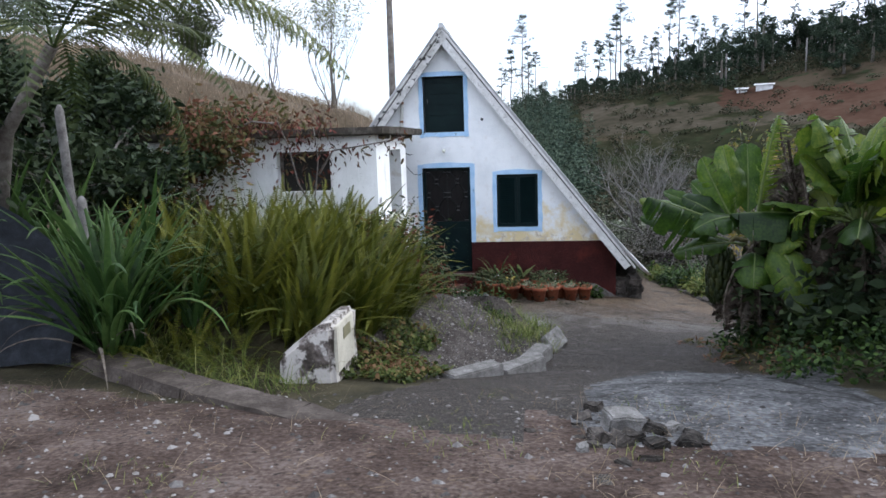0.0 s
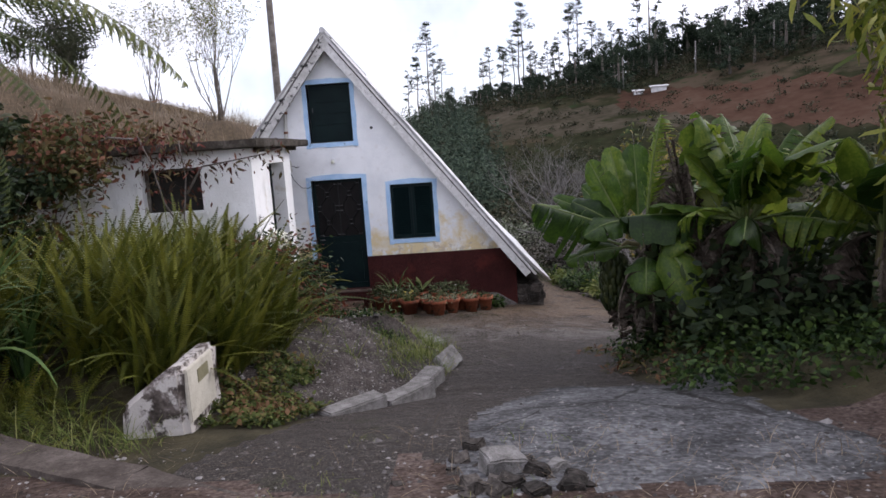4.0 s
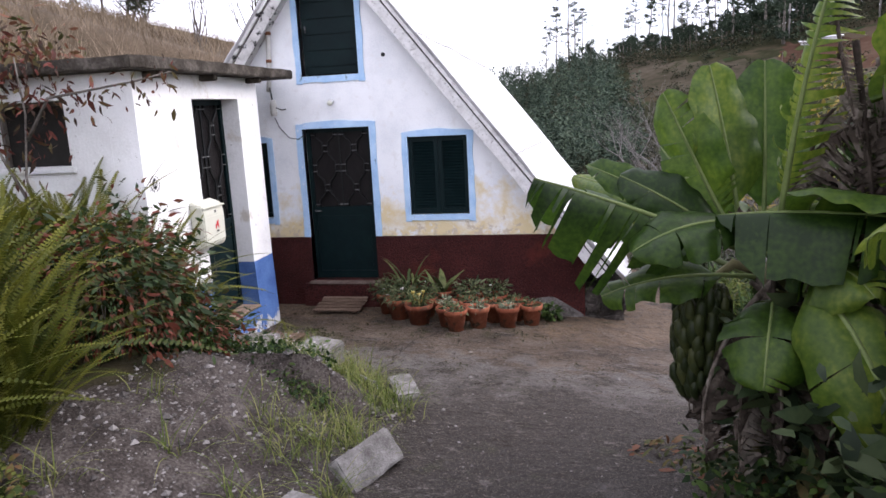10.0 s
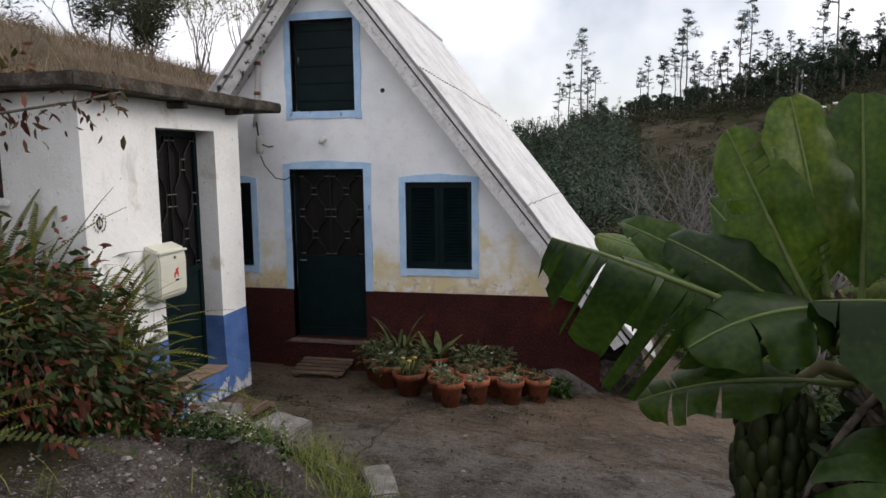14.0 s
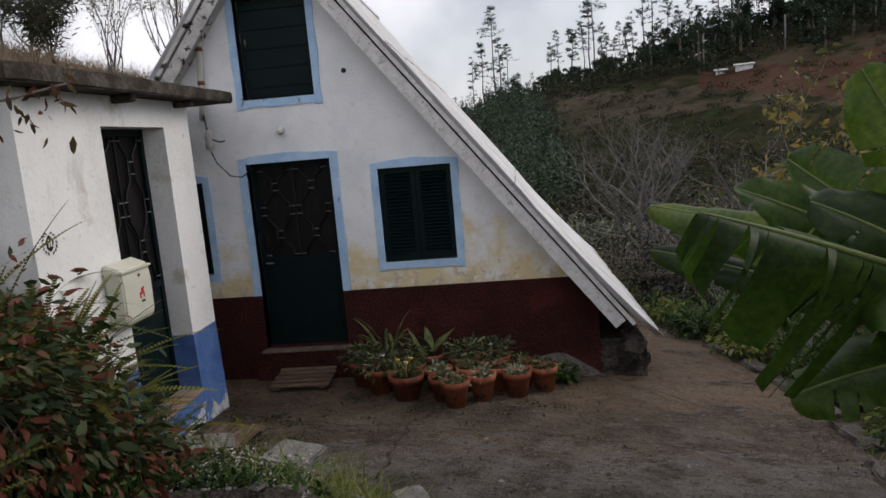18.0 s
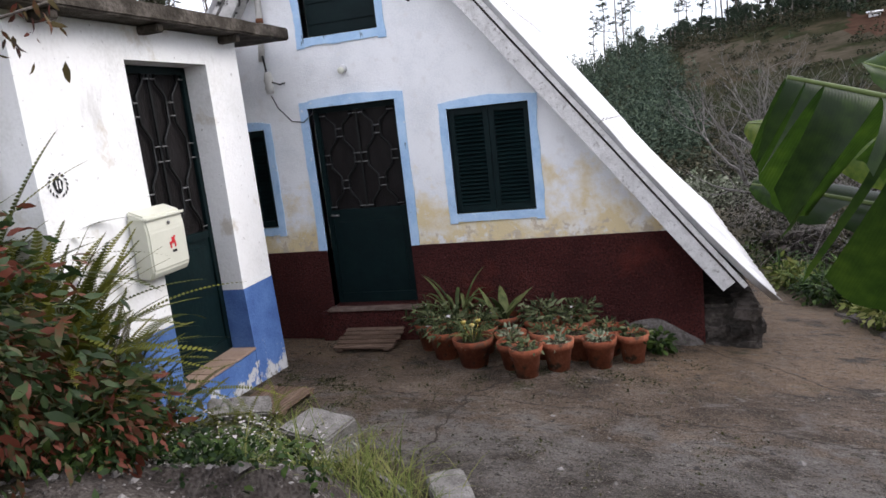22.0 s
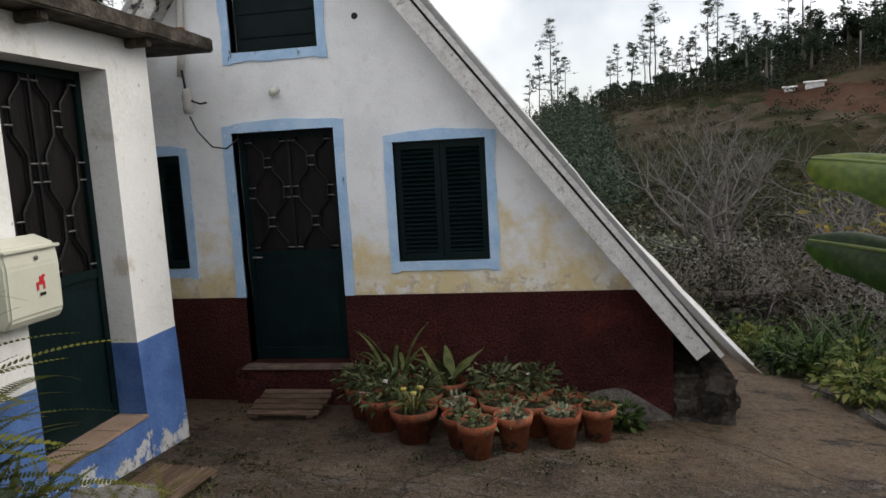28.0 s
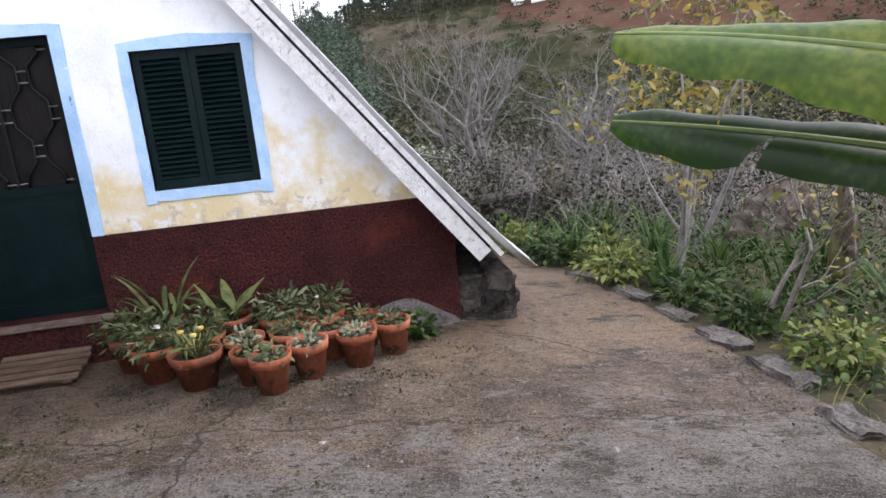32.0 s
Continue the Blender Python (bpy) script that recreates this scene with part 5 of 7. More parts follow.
part("trunk", bm, BARK, tfern)
for k, (az, lean, size) in enumerate(((70, 45, 1.0), (2, 48, 1.26), (120, 50, 1.0), (-28, 50, 1.1), (24, 46, 1.2), (165, 45, 0.9), (210, 50, 0.9), (255, 45, 0.95), (300, 45, 0.95), (-10, 70, 0.9), (48, 55, 1.1), (40, 80, 0.8))):
    mesh_part("frond", tf_meshes[k % 3][0], tfern, m=aimed((0, 0.0, FZ - 0.03), az, lean, size))

# ---- banana plants ----
def veined(m):
    """Fine side veins across the blade, by the leaf's own coordinates."""
    n, l = m.node_tree.nodes, m.node_tree.links
    b = n["Principled BSDF"]
    uv = n.new("ShaderNodeUVMap")
    wv = n.new("ShaderNodeTexWave")
    wv.inputs["Scale"].default_value = 46.0
    wv.inputs["Distortion"].default_value = 1.2
    wv.inputs["Detail"].default_value = 3.0
    l.new(uv.outputs["UV"], wv.inputs["Vector"])
    mx = n.new("ShaderNodeMix")
    mx.data_type = "RGBA"
    mx.blend_type = "MULTIPLY"
    mx.inputs["Factor"].default_value = 0.20
    l.new(b.inputs["Base Color"].links[0].from_socket, mx.inputs["A"])
    l.new(wv.outputs["Color"], mx.inputs["B"])
    l.new(mx.outputs["Result"], b.inputs["Base Color"])
    bp = n.new("ShaderNodeBump")
    bp.inputs["Strength"].default_value = 0.12
    bp.inputs["Distance"].default_value = 0.006
    l.new(wv.outputs["Fac"], bp.inputs["Height"])
    l.new(bp.outputs["Normal"], b.inputs["Normal"])
    return m


veined(BANANA_GREEN)
layered(BANANA_GREEN, (0.17, 0.16, 0.04), 2.2, 0.68, 0.80)


def leaf_spine(arch, n=40):
    """Points of a unit leaf's midrib along +z bending to +x, with its directions."""
    pts, dirs = [], []
    p, a = Vector((0, 0, 0)), 0.0
    for k in range(n + 1):
        pts.append(p.copy())
        t = Vector((math.sin(a), 0, math.cos(a)))
        dirs.append((t, Vector((math.cos(a), 0, -math.sin(a)))))
        a = arch * (k / n) ** 1.4
        p = p + t / n
    return pts, dirs


def banana_leaf(length, width, arch, tear=0.0, dead=False, start=0.22, fold=0.35, droop=0.25):
    """A leaf with its stalk along +z bending to +x; the blade is slit to the midrib where tear is high."""
    n, cross = 40, 6
    unit, dirs = leaf_spine(arch, n)
    pts = [p * length for p in unit]
    rib = bmesh.new()
    tube(rib, pts, [0.015 * (1 - 0.85 * k / n) * min(1.2, length) + 0.002 for k in range(n + 1)], 6)
    verts, faces, uvs = [], [], []

    def row_at(k, s, shift, squeeze):
        u = (k / n - start) / (1 - start)
        prof = max(0.0, 1 - abs(2 * (0.03 + 0.955 * u) ** 0.85 - 1) ** 2.15) ** 0.55 * width / 2 * (1 + 0.05 * math.sin(u * 17 + s)) * min(1.0, 0.05 + u / 0.16) ** 0.6
        t, nrm = dirs[k]
        cur = []
        for j in range(cross + 1):
            v = j / cross
            lift = prof * (fold * v - (droop + shift) * v * v * 1.5) + 0.022 * math.sin(u * 8 + s * 2 + length * 40) * v + 0.010 * math.sin(u * 31 + s) * v * v
            y = prof * v * (1 - 0.35 * max(0.0, droop + shift) * v)
            if dead:
                lift = -prof * v * (0.9 + shift) + 0.03 * math.sin(9 * v + k)
                y *= 0.5
            cur.append(len(verts))
            verts.append(pts[k] + Vector((0, s, 0)) * y + nrm * -lift + t * (prof * 0.2 * v + squeeze * v * length / n))
            uvs.append((u * length + 0.2 * v * prof, v * prof))
        return cur

    for s in (1, -1):
        row, shift = None, 0.0
        for k in range(n + 1):
            if k / n < start:
                continue
            cur = row_at(k, s, shift, -0.35 if tear else 0.0) if row is None or random.random() < tear else row_at(k, s, shift, 0.0)
            if row is not None:
                for j in range(cross):
                    f = (row[j], row[j + 1], cur[j + 1], cur[j])
                    faces.append(f if s > 0 else f[::-1])
            row = cur
            if random.random() < tear and k < n:
                shift = random.uniform(-0.45, 0.75) * min(1.0, tear * 3.0) + (0.25 if dead else 0.0)
                row = row_at(k, s, shift, random.uniform(0.3, 1.4))
    me = sheet_mesh("leaf", verts, faces, DRY_LEAF if dead else BANANA_GREEN)
    layer = me.uv_layers.new(name="UVMap")
    idx = np.empty(len(me.loops), int)
    me.loops.foreach_get("vertex_index", idx)
    layer.data.foreach_set("uv", np.asarray(uvs)[idx].reshape(-1))
    return me, rib


def facing(base, chord, end, upper):
    """A pose for a leaf whose chord lies along chord and whose upper side looks towards upper."""
    e1 = chord.normalized()
    n = Vector(upper)
    e2 = -(n - e1 * n.dot(e1)).normalized()
    phi = math.atan2(end.x, end.z)
    z = e1 * math.cos(phi) - e2 * math.sin(phi)
    x = e1 * math.sin(phi) + e2 * math.cos(phi)
    y = z.cross(x)
    return Matrix.Translation(base) @ Matrix(((x.x, y.x, z.x, 0), (x.y, y.y, z.y, 0), (x.z, y.z, z.z, 0), (0, 0, 0, 1)))


def banana_plant(place, stems, leaves, label, seed):
    """Leaves go from base to tip, both in the plant's own metres: (base, tip, width, arch, tear, dead, turn, droop).
    turn is a roll in degrees, or the direction towards which the upper side looks."""
    random.seed(seed)
    ob = thing("banana_plant", label, "banana plant", place, group="banana plants")
    for (x, y, h, r) in stems:
        bm = bmesh.new()
        tube(bm, [(x, y, -0.1), (x + 0.02, y, h * 0.4), (x + 0.04, y + 0.02, h * 0.8), (x + 0.05, y + 0.03, h)], [r * 1.2, r, r * 0.8, r * 0.6], 12)
        part("stem", bm, BANANA_STEM, ob)
    for (base, tip, width, arch, tear, dead, turn, droop) in leaves:
        d = Vector(tip) - Vector(base)
        end = leaf_spine(arch)[0][-1]
        length = d.length / end.length
        az = math.degrees(math.atan2(d.y, d.x))
        lean = math.degrees(math.atan2(math.hypot(d.x, d.y), d.z)) - math.degrees(math.atan2(end.x, end.z))
        me, rib = banana_leaf(length, width, arch, tear, dead, fold=0.1 if droop > 0.5 else 0.4, droop=droop)
        m = facing(base, d, end, turn) if isinstance(turn, tuple) else aimed(base, az, lean, 1.0, turn)
        leaf = mesh_part("leaf", me, ob, "withered brown banana leaf" if dead else "broad green banana leaf" if tear < 0.1 else "wind-torn green banana leaf", m)
        mesh_part("midrib", mesh_of("midrib", rib, DRY_LEAF if dead else BANANA_RIB), leaf)
    return ob


BX, BY = 4.45, -4.62
bz = ground_level(BX, BY)


def own(x, y, z):
    return (x - BX, y - BY, z - bz)


main_leaves = [
    # the long torn leaf over the path, then the small yellow-green ones above it
    (own(4.40, -4.74, 1.47), own(3.27, -4.92, 1.93), 0.50, 0.16, 0.30, False, (-0.25, -0.40, 0.85), 0.72),
    (own(4.30, -4.48, 1.52), own(3.53, -4.38, 1.94), 0.24, 0.35, 0.04, False, (-0.3, -0.6, 0.7), 0.3),
    (own(4.34, -4.62, 1.48), own(3.70, -4.62, 1.90), 0.34, 0.55, 0.05, False, (-0.1, -0.75, 0.6), 0.35),
    # upright leaves
    (own(4.33, -4.60, 1.46), own(3.93, -4.46, 2.32), 0.35, 0.22, 0.16, False, (-0.30, -0.95, 0.1), 0.3),
    (own(4.34, -4.54, 1.50), own(4.17, -4.40, 2.45), 0.40, 0.15, 0.0, False, (0.35, -0.93, 0.0), 0.25),
    (own(4.45, -4.50, 1.48), own(4.47, -4.28, 2.46), 0.42, 0.12, 0.03, False, (0.05, -1.0, 0.05), 0.2),
    # broad low leaves towards the path
    (own(4.40, -4.70, 1.64), own(3.74, -5.02, 1.57), 0.46, 0.95, 0.04, False, (-0.25, -0.5, 0.8), 0.45),
    (own(4.38, -4.66, 1.36), own(3.60, -4.70, 1.26), 0.36, 0.75, 0.08, False, (-0.2, -0.5, 0.8), 0.4),
    # wind-shredded leaf that stands up and curls at its tip
    (own(4.44, -4.80, 1.52), own(4.58, -4.95, 2.76), 0.40, 0.40, 0.80, False, (-0.6, -0.8, 0.1), 0.85),
    # dry shreds that hang beside it
    (own(4.70, -4.92, 2.50), own(4.82, -5.02, 1.55), 0.34, 0.30, 0.85, True, (-0.3, -0.9, 0.2), 0.4),
    (own(4.78, -4.98, 2.42), own(4.92, -5.06, 1.35), 0.36, 0.35, 0.85, True, (0.2, -0.9, 0.2), 0.4),
    (own(4.62, -4.90, 2.62), own(4.72, -5.02, 2.05), 0.26, 0.80, 0.85, True, (-0.5, -0.7, 0.4), 0.4),
    (own(4.56, -4.82, 1.75), own(4.70, -5.05, 0.75), 0.40, 0.50, 0.70, True, (-0.4, -0.8, 0.3), 0.4),
    (own(4.44, -4.80, 1.60), own(4.42, -5.00, 0.70), 0.36, 0.50, 0.70, True, (-0.5, -0.8, 0.3), 0.4),
    # arching towards the concrete pad
    (own(4.50, -4.78, 1.50), own(4.82, -5.42, 0.72), 0.56, 1.7, 0.10, False, (-0.1, -0.7, 0.7), 0.5),
    (own(4.46, -4.75, 1.32), own(4.30, -5.26, 0.98), 0.46, 1.3, 0.12, False, (-0.2, -0.7, 0.7), 0.4),
    (own(4.55, -4.72, 1.42), own(4.72, -5.28, 1.42), 0.46, 1.1, 0.15, False, 0, 0.45),
    (own(4.55, -4.60, 1.45), own(5.15, -5.00, 2.05), 0.42, 0.7, 0.3, False, 0, 0.6),
    (own(4.60, -4.60, 1.45), own(5.05, -4.75, 2.40), 0.42, 0.4, 0.3, False, (-0.2, -0.95, 0.1), 0.4),
    (own(4.60, -4.60, 1.40), own(5.25, -4.90, 1.35), 0.44, 1.0, 0.2, False, 0, 0.45),
    (own(4.58, -4.50, 1.40), own(5.20, -4.10, 1.75), 0.42, 0.8, 0.1, False, 0, 0.4),
    (own(4.45, -4.45, 1.40), own(4.25, -3.85, 1.70), 0.40, 0.8, 0.1, False, 0, 0.4),
    (own(4.55, -4.70, 1.30), own(4.95, -5.25, 0.85), 0.46, 1.2, 0.2, False, 0, 0.35),
    # the two broad leaves that reach over the patio
    (own(4.44, -4.44, 1.44), own(3.43, -3.28, 1.77), 0.36, 0.30, 0.03, False, (-0.25, -0.45, 0.85), 0.5),
    (own(4.44, -4.46, 1.30), own(3.45, -3.20, 1.52), 0.28, 0.22, 0.03, False, (-0.45, -0.35, 0.85), 0.5),
    (own(4.50, -4.46, 1.42), own(4.00, -3.62, 1.98), 0.42, 0.4, 0.03, False, (-0.8, -0.5, 0.3), 0.4),
    # withered ones: two stand up and curl, the rest hang as a skirt
    (own(4.52, -4.70, 1.50), own(4.86, -5.02, 2.15), 0.26, 1.9, 0.7, True, 0, 0.4),
    (own(4.60, -4.70, 1.90), own(4.98, -4.98, 2.20), 0.30, 2.6, 0.7, True, 0, 0.4),
    (own(4.60, -4.72, 1.80), own(5.00, -5.00, 1.75), 0.34, 2.5, 0.7, True, 0, 0.4),
    (own(4.58, -4.70, 1.55), own(4.96, -4.95, 1.62), 0.30, 2.5, 0.6, True, 0, 0.4),
    (own(4.55, -4.72, 1.50), own(4.78, -5.05, 1.55), 0.26, 2.4, 0.6, True, 0, 0.4),
    (own(4.40, -4.68, 1.50), own(4.22, -4.80, 1.70), 0.22, 2.2, 0.6, True, 0, 0.4),
] + [(own(4.46 + 0.10 * math.cos(k * 1.1), -4.64 + 0.10 * math.sin(k * 1.1), 1.42 - 0.03 * k), own(4.50 + 0.42 * math.cos(3.7 + k * 0.42), -4.66 + 0.42 * math.sin(3.7 + k * 0.42), 0.42 + 0.09 * (k % 4)), 0.36, 1.5, 0.5, True, 0, 0.4) for k in range(18)] + [(own(4.55, -4.72, 1.45 - 0.02 * k), own(4.62 + 0.11 * k, -5.05 - 0.06 * (k % 3), 0.55 + 0.17 * (k % 4)), 0.42, 1.7, 0.5, True, 0, 0.4) for k in range(11)]
banana_plant((BX, BY, bz), [(0, 0, 1.25, 0.085), (0.22, 0.2, 1.1, 0.08), (0.2, -0.25, 0.95, 0.075)], main_leaves, "banana plant with broad torn leaves and withered skirts", 5)


def crown_of_leaves(seed, count, dry, top=1.25, reach=1.15):
    """Leaves that spread from the head of a stem at all heights, and a withered skirt."""
    random.seed(seed)
    out = []
    for k in range(count):
        az, el = k * 2.4 + random.uniform(-0.3, 0.3), random.uniform(-0.1, 1.25)
        r = reach * random.uniform(0.75, 1.1)
        out.append(((0.05 * math.cos(az), 0.05 * math.sin(az), top), (r * math.cos(az) * math.cos(el), r * math.sin(az) * math.cos(el), top + r * math.sin(el)), random.uniform(0.38, 0.5), random.uniform(0.3, 1.2), random.choice((0.04, 0.12, 0.25, 0.35)), False, random.uniform(-30, 30), random.uniform(0.3, 0.8)))
    for k in range(dry):
        az = random.uniform(0, 6.3)
        out.append(((0.06 * math.cos(az), 0.06 * math.sin(az), top), (0.5 * math.cos(az), 0.5 * math.sin(az), random.uniform(0.2, 0.7)), 0.38, 1.6, 0.5, True, 0, 0.4))
    return out


banana_plant((5.35, -5.15, ground_level(5.35, -5.15)), [(0, 0, 1.35, 0.11), (-0.3, 0.2, 1.1, 0.09)], crown_of_leaves(4, 28, 20), "banana plant with dark torn leaves", 8)
banana_plant((5.75, -3.9, ground_level(5.75, -3.9)), [(0, 0, 1.3, 0.10), (0.25, 0.2, 1.1, 0.09)], crown_of_leaves(5, 22, 12), "banana plant standing behind others", 9)
banana_plant((6.3, -5.9, ground_level(6.3, -5.9)), [(0, 0, 1.45, 0.11)], crown_of_leaves(6, 20, 12, 1.05, 0.95), "banana plant among weeds", 10)

random.seed(52)
ug = []
for k in range(44):
    x, y = random.uniform(4.75, 7.4), random.uniform(-5.9, -3.7)
    p, o = clump_points(240, (x, y, ground_level(x, y) + random.uniform(0.2, 0.9)), (0.5, 0.45, 0.5), 0.2)
    ug.append(p)
for k in range(16):
    x, y = random.uniform(4.4, 5.1), random.uniform(-5.0, -4.2)
    p, o = clump_points(120, (x, y, ground_level(x, y) + random.uniform(0.1, 0.9)), (0.26, 0.26, 0.3), 0.2)
    ug.append(p)
tagged(new("undergrowth", leaf_cloud("undergrowth", np.concatenate(ug), 0.13, DARK_LEAF, 0.3, 0.4, 0.3)), "dark leafy undergrowth between the banana plants", "undergrowth", kind="stuff")
bunch = thing("banana_bunch", "hanging bunch of unripe green bananas", "bananas", (4.13, -4.62, 0.70))
bm = bmesh.new()
tube(bm, [(0.28, 0.0, 0.68), (0.15, 0.0, 0.72), (0.03, 0.0, 0.62), (0.0, 0, 0.3), (0.0, 0, 0.0)], [0.03, 0.028, 0.024, 0.02, 0.015], 7)
part("stalk", bm, BANANA_STEM, bunch)
bm = bmesh.new()
tube(bm, [(0, 0, 0.0), (0.05, 0, 0.0), (0.10, 0, 0.03), (0.125, 0, 0.09), (0.122, 0, 0.15), (0.11, 0, 0.175)], [0.012, 0.022, 0.031, 0.033, 0.025, 0.007], 8)
FRUIT = mesh_of("banana", bm, BANANA_FRUIT, True)
random.seed(6)
for r in range(9):
    z = -0.02 + r * 0.062
    wide = 0.62 + 0.34 * math.sin(math.pi * (0.18 + 0.62 * r / 8))
    for k in range(13):
        az = k * 360 / 13 + r * 14 + random.uniform(-7, 7)
        mesh_part("banana", FRUIT, bunch, m=Matrix.Translation((0, 0, z + random.uniform(-0.012, 0.012))) @ Matrix.Rotation(radians(az), 4, "Z") @ Matrix.Translation((0.012, 0, 0)) @ Matrix.Rotation(radians(random.uniform(-8, 10)), 4, "Y") @ Matrix.Scale(wide * random.uniform(0.9, 1.08), 4))


# ---- low growth ----
def stuff(name, me, label, category):
    return tagged(new(name, me), label, category, kind="stuff")


def near(points, fn):
    return np.array([p for p in points if fn(*p)])


pts = near(scatter(9500, 0.25, 1.75, -7.35, -5.5), lambda x, y: 0.12 < kerb_line(y) - x and x + 0.55 * (y + 6.3) < 1.0 + 0.2 * math.sin(y * 7) and noise.noise((x * 3, y * 3, 1.0)) > -0.35)
stuff("ground_cover", leaf_cloud("ground_cover", on_ground(pts, 0.02) + np.abs(rng.normal(size=(len(pts), 3))) * [0.02, 0.02, 0.035], 0.042, GREEN_COVER, 0.0, 0.6, 0.7), "low creeping cover with green and reddish leaves", "ground cover")
pts = near(scatter(13000, 4.0, 8.0, -8.9, -4.4), lambda x, y: x > 4.15 + 0.35 * math.sin(y * 3) + max(0, -6.6 - y) * 0.55)
stuff("weeds", leaf_cloud("weeds", on_ground(pts, 0.03) + np.abs(rng.normal(size=(len(pts), 3))) * [0.06, 0.06, 0.16], 0.055, WEED_GREEN, 0.05, 0.55, 0.6), "thick green weeds under the banana plants", "weeds")
pts = near(scatter(900, 3.7, 4.9, -6.2, -3.6), lambda x, y: x > 4.0 + 0.2 * math.sin(y * 5))
stuff("dry_litter", leaf_cloud("dry_litter", on_ground(pts, 0.01), 0.09, COVER_LEAF, 0.0, 0.3, 0.8), "dry leaf litter round the banana plants", "leaf litter")
# grass along the kerb and on the mound
tufts = []
for x, y, n, s in ((1.95, -4.35, 90, 0.10), (1.75, -4.9, 80, 0.10), (1.7, -4.2, 90, 0.13), (1.55, -4.7, 40, 0.08), (2.05, -4.5, 90, 0.09), (1.85, -4.65, 90, 0.1), (2.15, -5.2, 60, 0.05), (2.05, -3.8, 110, 0.13), (1.6, -3.35, 110, 0.16), (1.3, -3.1, 120, 0.15), (1.85, -3.45, 70, 0.1),
                   (1.05, -3.0, 90, 0.14), (1.5, -3.1, 120, 0.15), (1.75, -3.3, 120, 0.15), (1.35, -3.5, 90, 0.15), (2.0, -3.6, 90, 0.12), (0.85, -2.6, 60, 0.1), (1.3, -5.3, 25, 0.04), (0.95, -4.9, 25, 0.05), (1.0, -5.8, 30, 0.04), (1.75, -5.4, 40, 0.06), (0.9, -6.3, 18, 0.03)):
    tufts.append(np.stack([rng.normal(x, s, n), rng.normal(y, s, n)], 1))
stuff("grass_tufts", blades("grass_tufts", on_ground(np.concatenate(tufts), -0.01), 0.24, 0.008, GRASS_BLADE, 0.55, 0.7), "tufts of long fresh grass along the kerb", "grass")
pts = near(scatter(2600, 4.2, 8.0, -3.2, 5.0), lambda x, y: x > bed_edge(y) + 0.1 + 0.12 * math.sin(y * 4))
stuff("bed_grass", blades("bed_grass", on_ground(pts, -0.01), 0.2, 0.008, GRASS_BLADE, 0.5, 0.7), "grass in the bed beside the patio", "grass")
pts = near(scatter(15000, 4.2, 9.0, -3.4, 5.5), lambda x, y: x > bed_edge(y) + 0.16 + 0.12 * math.sin(y * 4))
stuff("bed_weeds", leaf_cloud("bed_weeds", on_ground(pts, 0.02) + np.abs(rng.normal(size=(len(pts), 3))) * [0.05, 0.05, 0.14], 0.06, WEED_GREEN, 0.05, 0.5, 0.6), "leafy weeds in the bed beside the patio", "weeds")
# straw and sparse grass on the dirt by the road
pts = near(scatter(3800, -3.6, 3.6, -12.5, -7.6), lambda x, y: noise.noise((x * 1.1, y * 1.1, 5.0)) > -0.05)
stuff("road_straw", blades("road_straw", on_ground(pts, 0.004), 0.16, 0.004, STRAW, 2.2, 0.35), "thin dry straw lying on the dirt", "grass")
pts = near(scatter(4000, -3.2, 3.4, -11.5, -7.8), lambda x, y: noise.noise((x * 1.6, y * 1.6, 9.0)) > 0.22)
stuff("road_grass", blades("road_grass", on_ground(pts, 0.0), 0.06, 0.005, GRASS_BLADE, 0.7, 0.5), "short green grass patches on the dirt", "grass")
pts = near(scatter(700, 2.3, 5.2, -9.8, -8.3), lambda x, y: noise.noise((x * 2, y * 2, 2.0)) > 0.0)
stuff("pad_grass", blades("pad_grass", on_ground(pts, 0.0), 0.11, 0.005, STRAW, 0.8, 0.6), "dry grass at the broken edge of the concrete", "grass")

pts = near(scatter(5200, -4.2, 0.3, -7.9, -6.0), lambda x, y: 0.05 < y - float(np.interp(x, [-3.9, -2.9, -1.96, -0.54, 0.43], [-6.6, -6.85, -7.1, -7.95, -8.42])) < 0.75 and noise.noise((x * 2, y * 2, 6.0)) > -0.3)
stuff("verge_grass", blades("verge_grass", on_ground(pts, 0.0), 0.26, 0.008, GRASS_BLADE, 0.6, 0.8), "rank grass behind the concrete edging", "grass")

# dark moss and fallen bits on the damp concrete by the mats and pots
MOSS = material("dark_moss", [(0.012, 0.014, 0.006), (0.028, 0.030, 0.012), (0.05, 0.048, 0.02)], 4, 1.0, random_value=0.5, island=True)
mp = []
for cx, cy, sx, sy, n in ((0.1, -1.35, 0.30, 0.16, 900), (0.45, -1.6, 0.25, 0.2, 500), (-0.02, -0.6, 0.2, 0.3, 350), (1.9, -1.2, 0.7, 0.16, 700), (1.0, -0.8, 0.3, 0.2, 300), (2.6, -1.1, 0.4, 0.2, 350), (3.2, -0.7, 0.3, 0.2, 250), (1.4, -1.6, 0.6, 0.2, 300), (0.75, -2.0, 0.3, 0.25, 500), (5.0, -0.4, 0.12, 1.2, 500), (2.4, -2.6, 0.5, 0.2, 250), (3.4, -2.2, 0.6, 0.3, 250)):
    mp.append(np.stack([rng.normal(cx, sx, 3 * n), rng.normal(cy, sy, 3 * n)], 1))
mp = near(np.concatenate(mp), lambda x, y: y < -0.06 and x > -0.1 and noise.noise((x * 5, y * 5, 3.0)) + 0.4 * noise.noise((x * 21, y * 21, 3.0)) > 0.12)
stuff("patio_moss", leaf_cloud("patio_moss", on_ground(mp, 0.001), 0.015, MOSS, -0.1, 0.8, 0.85), "dark moss growing in the damp concrete", "moss")

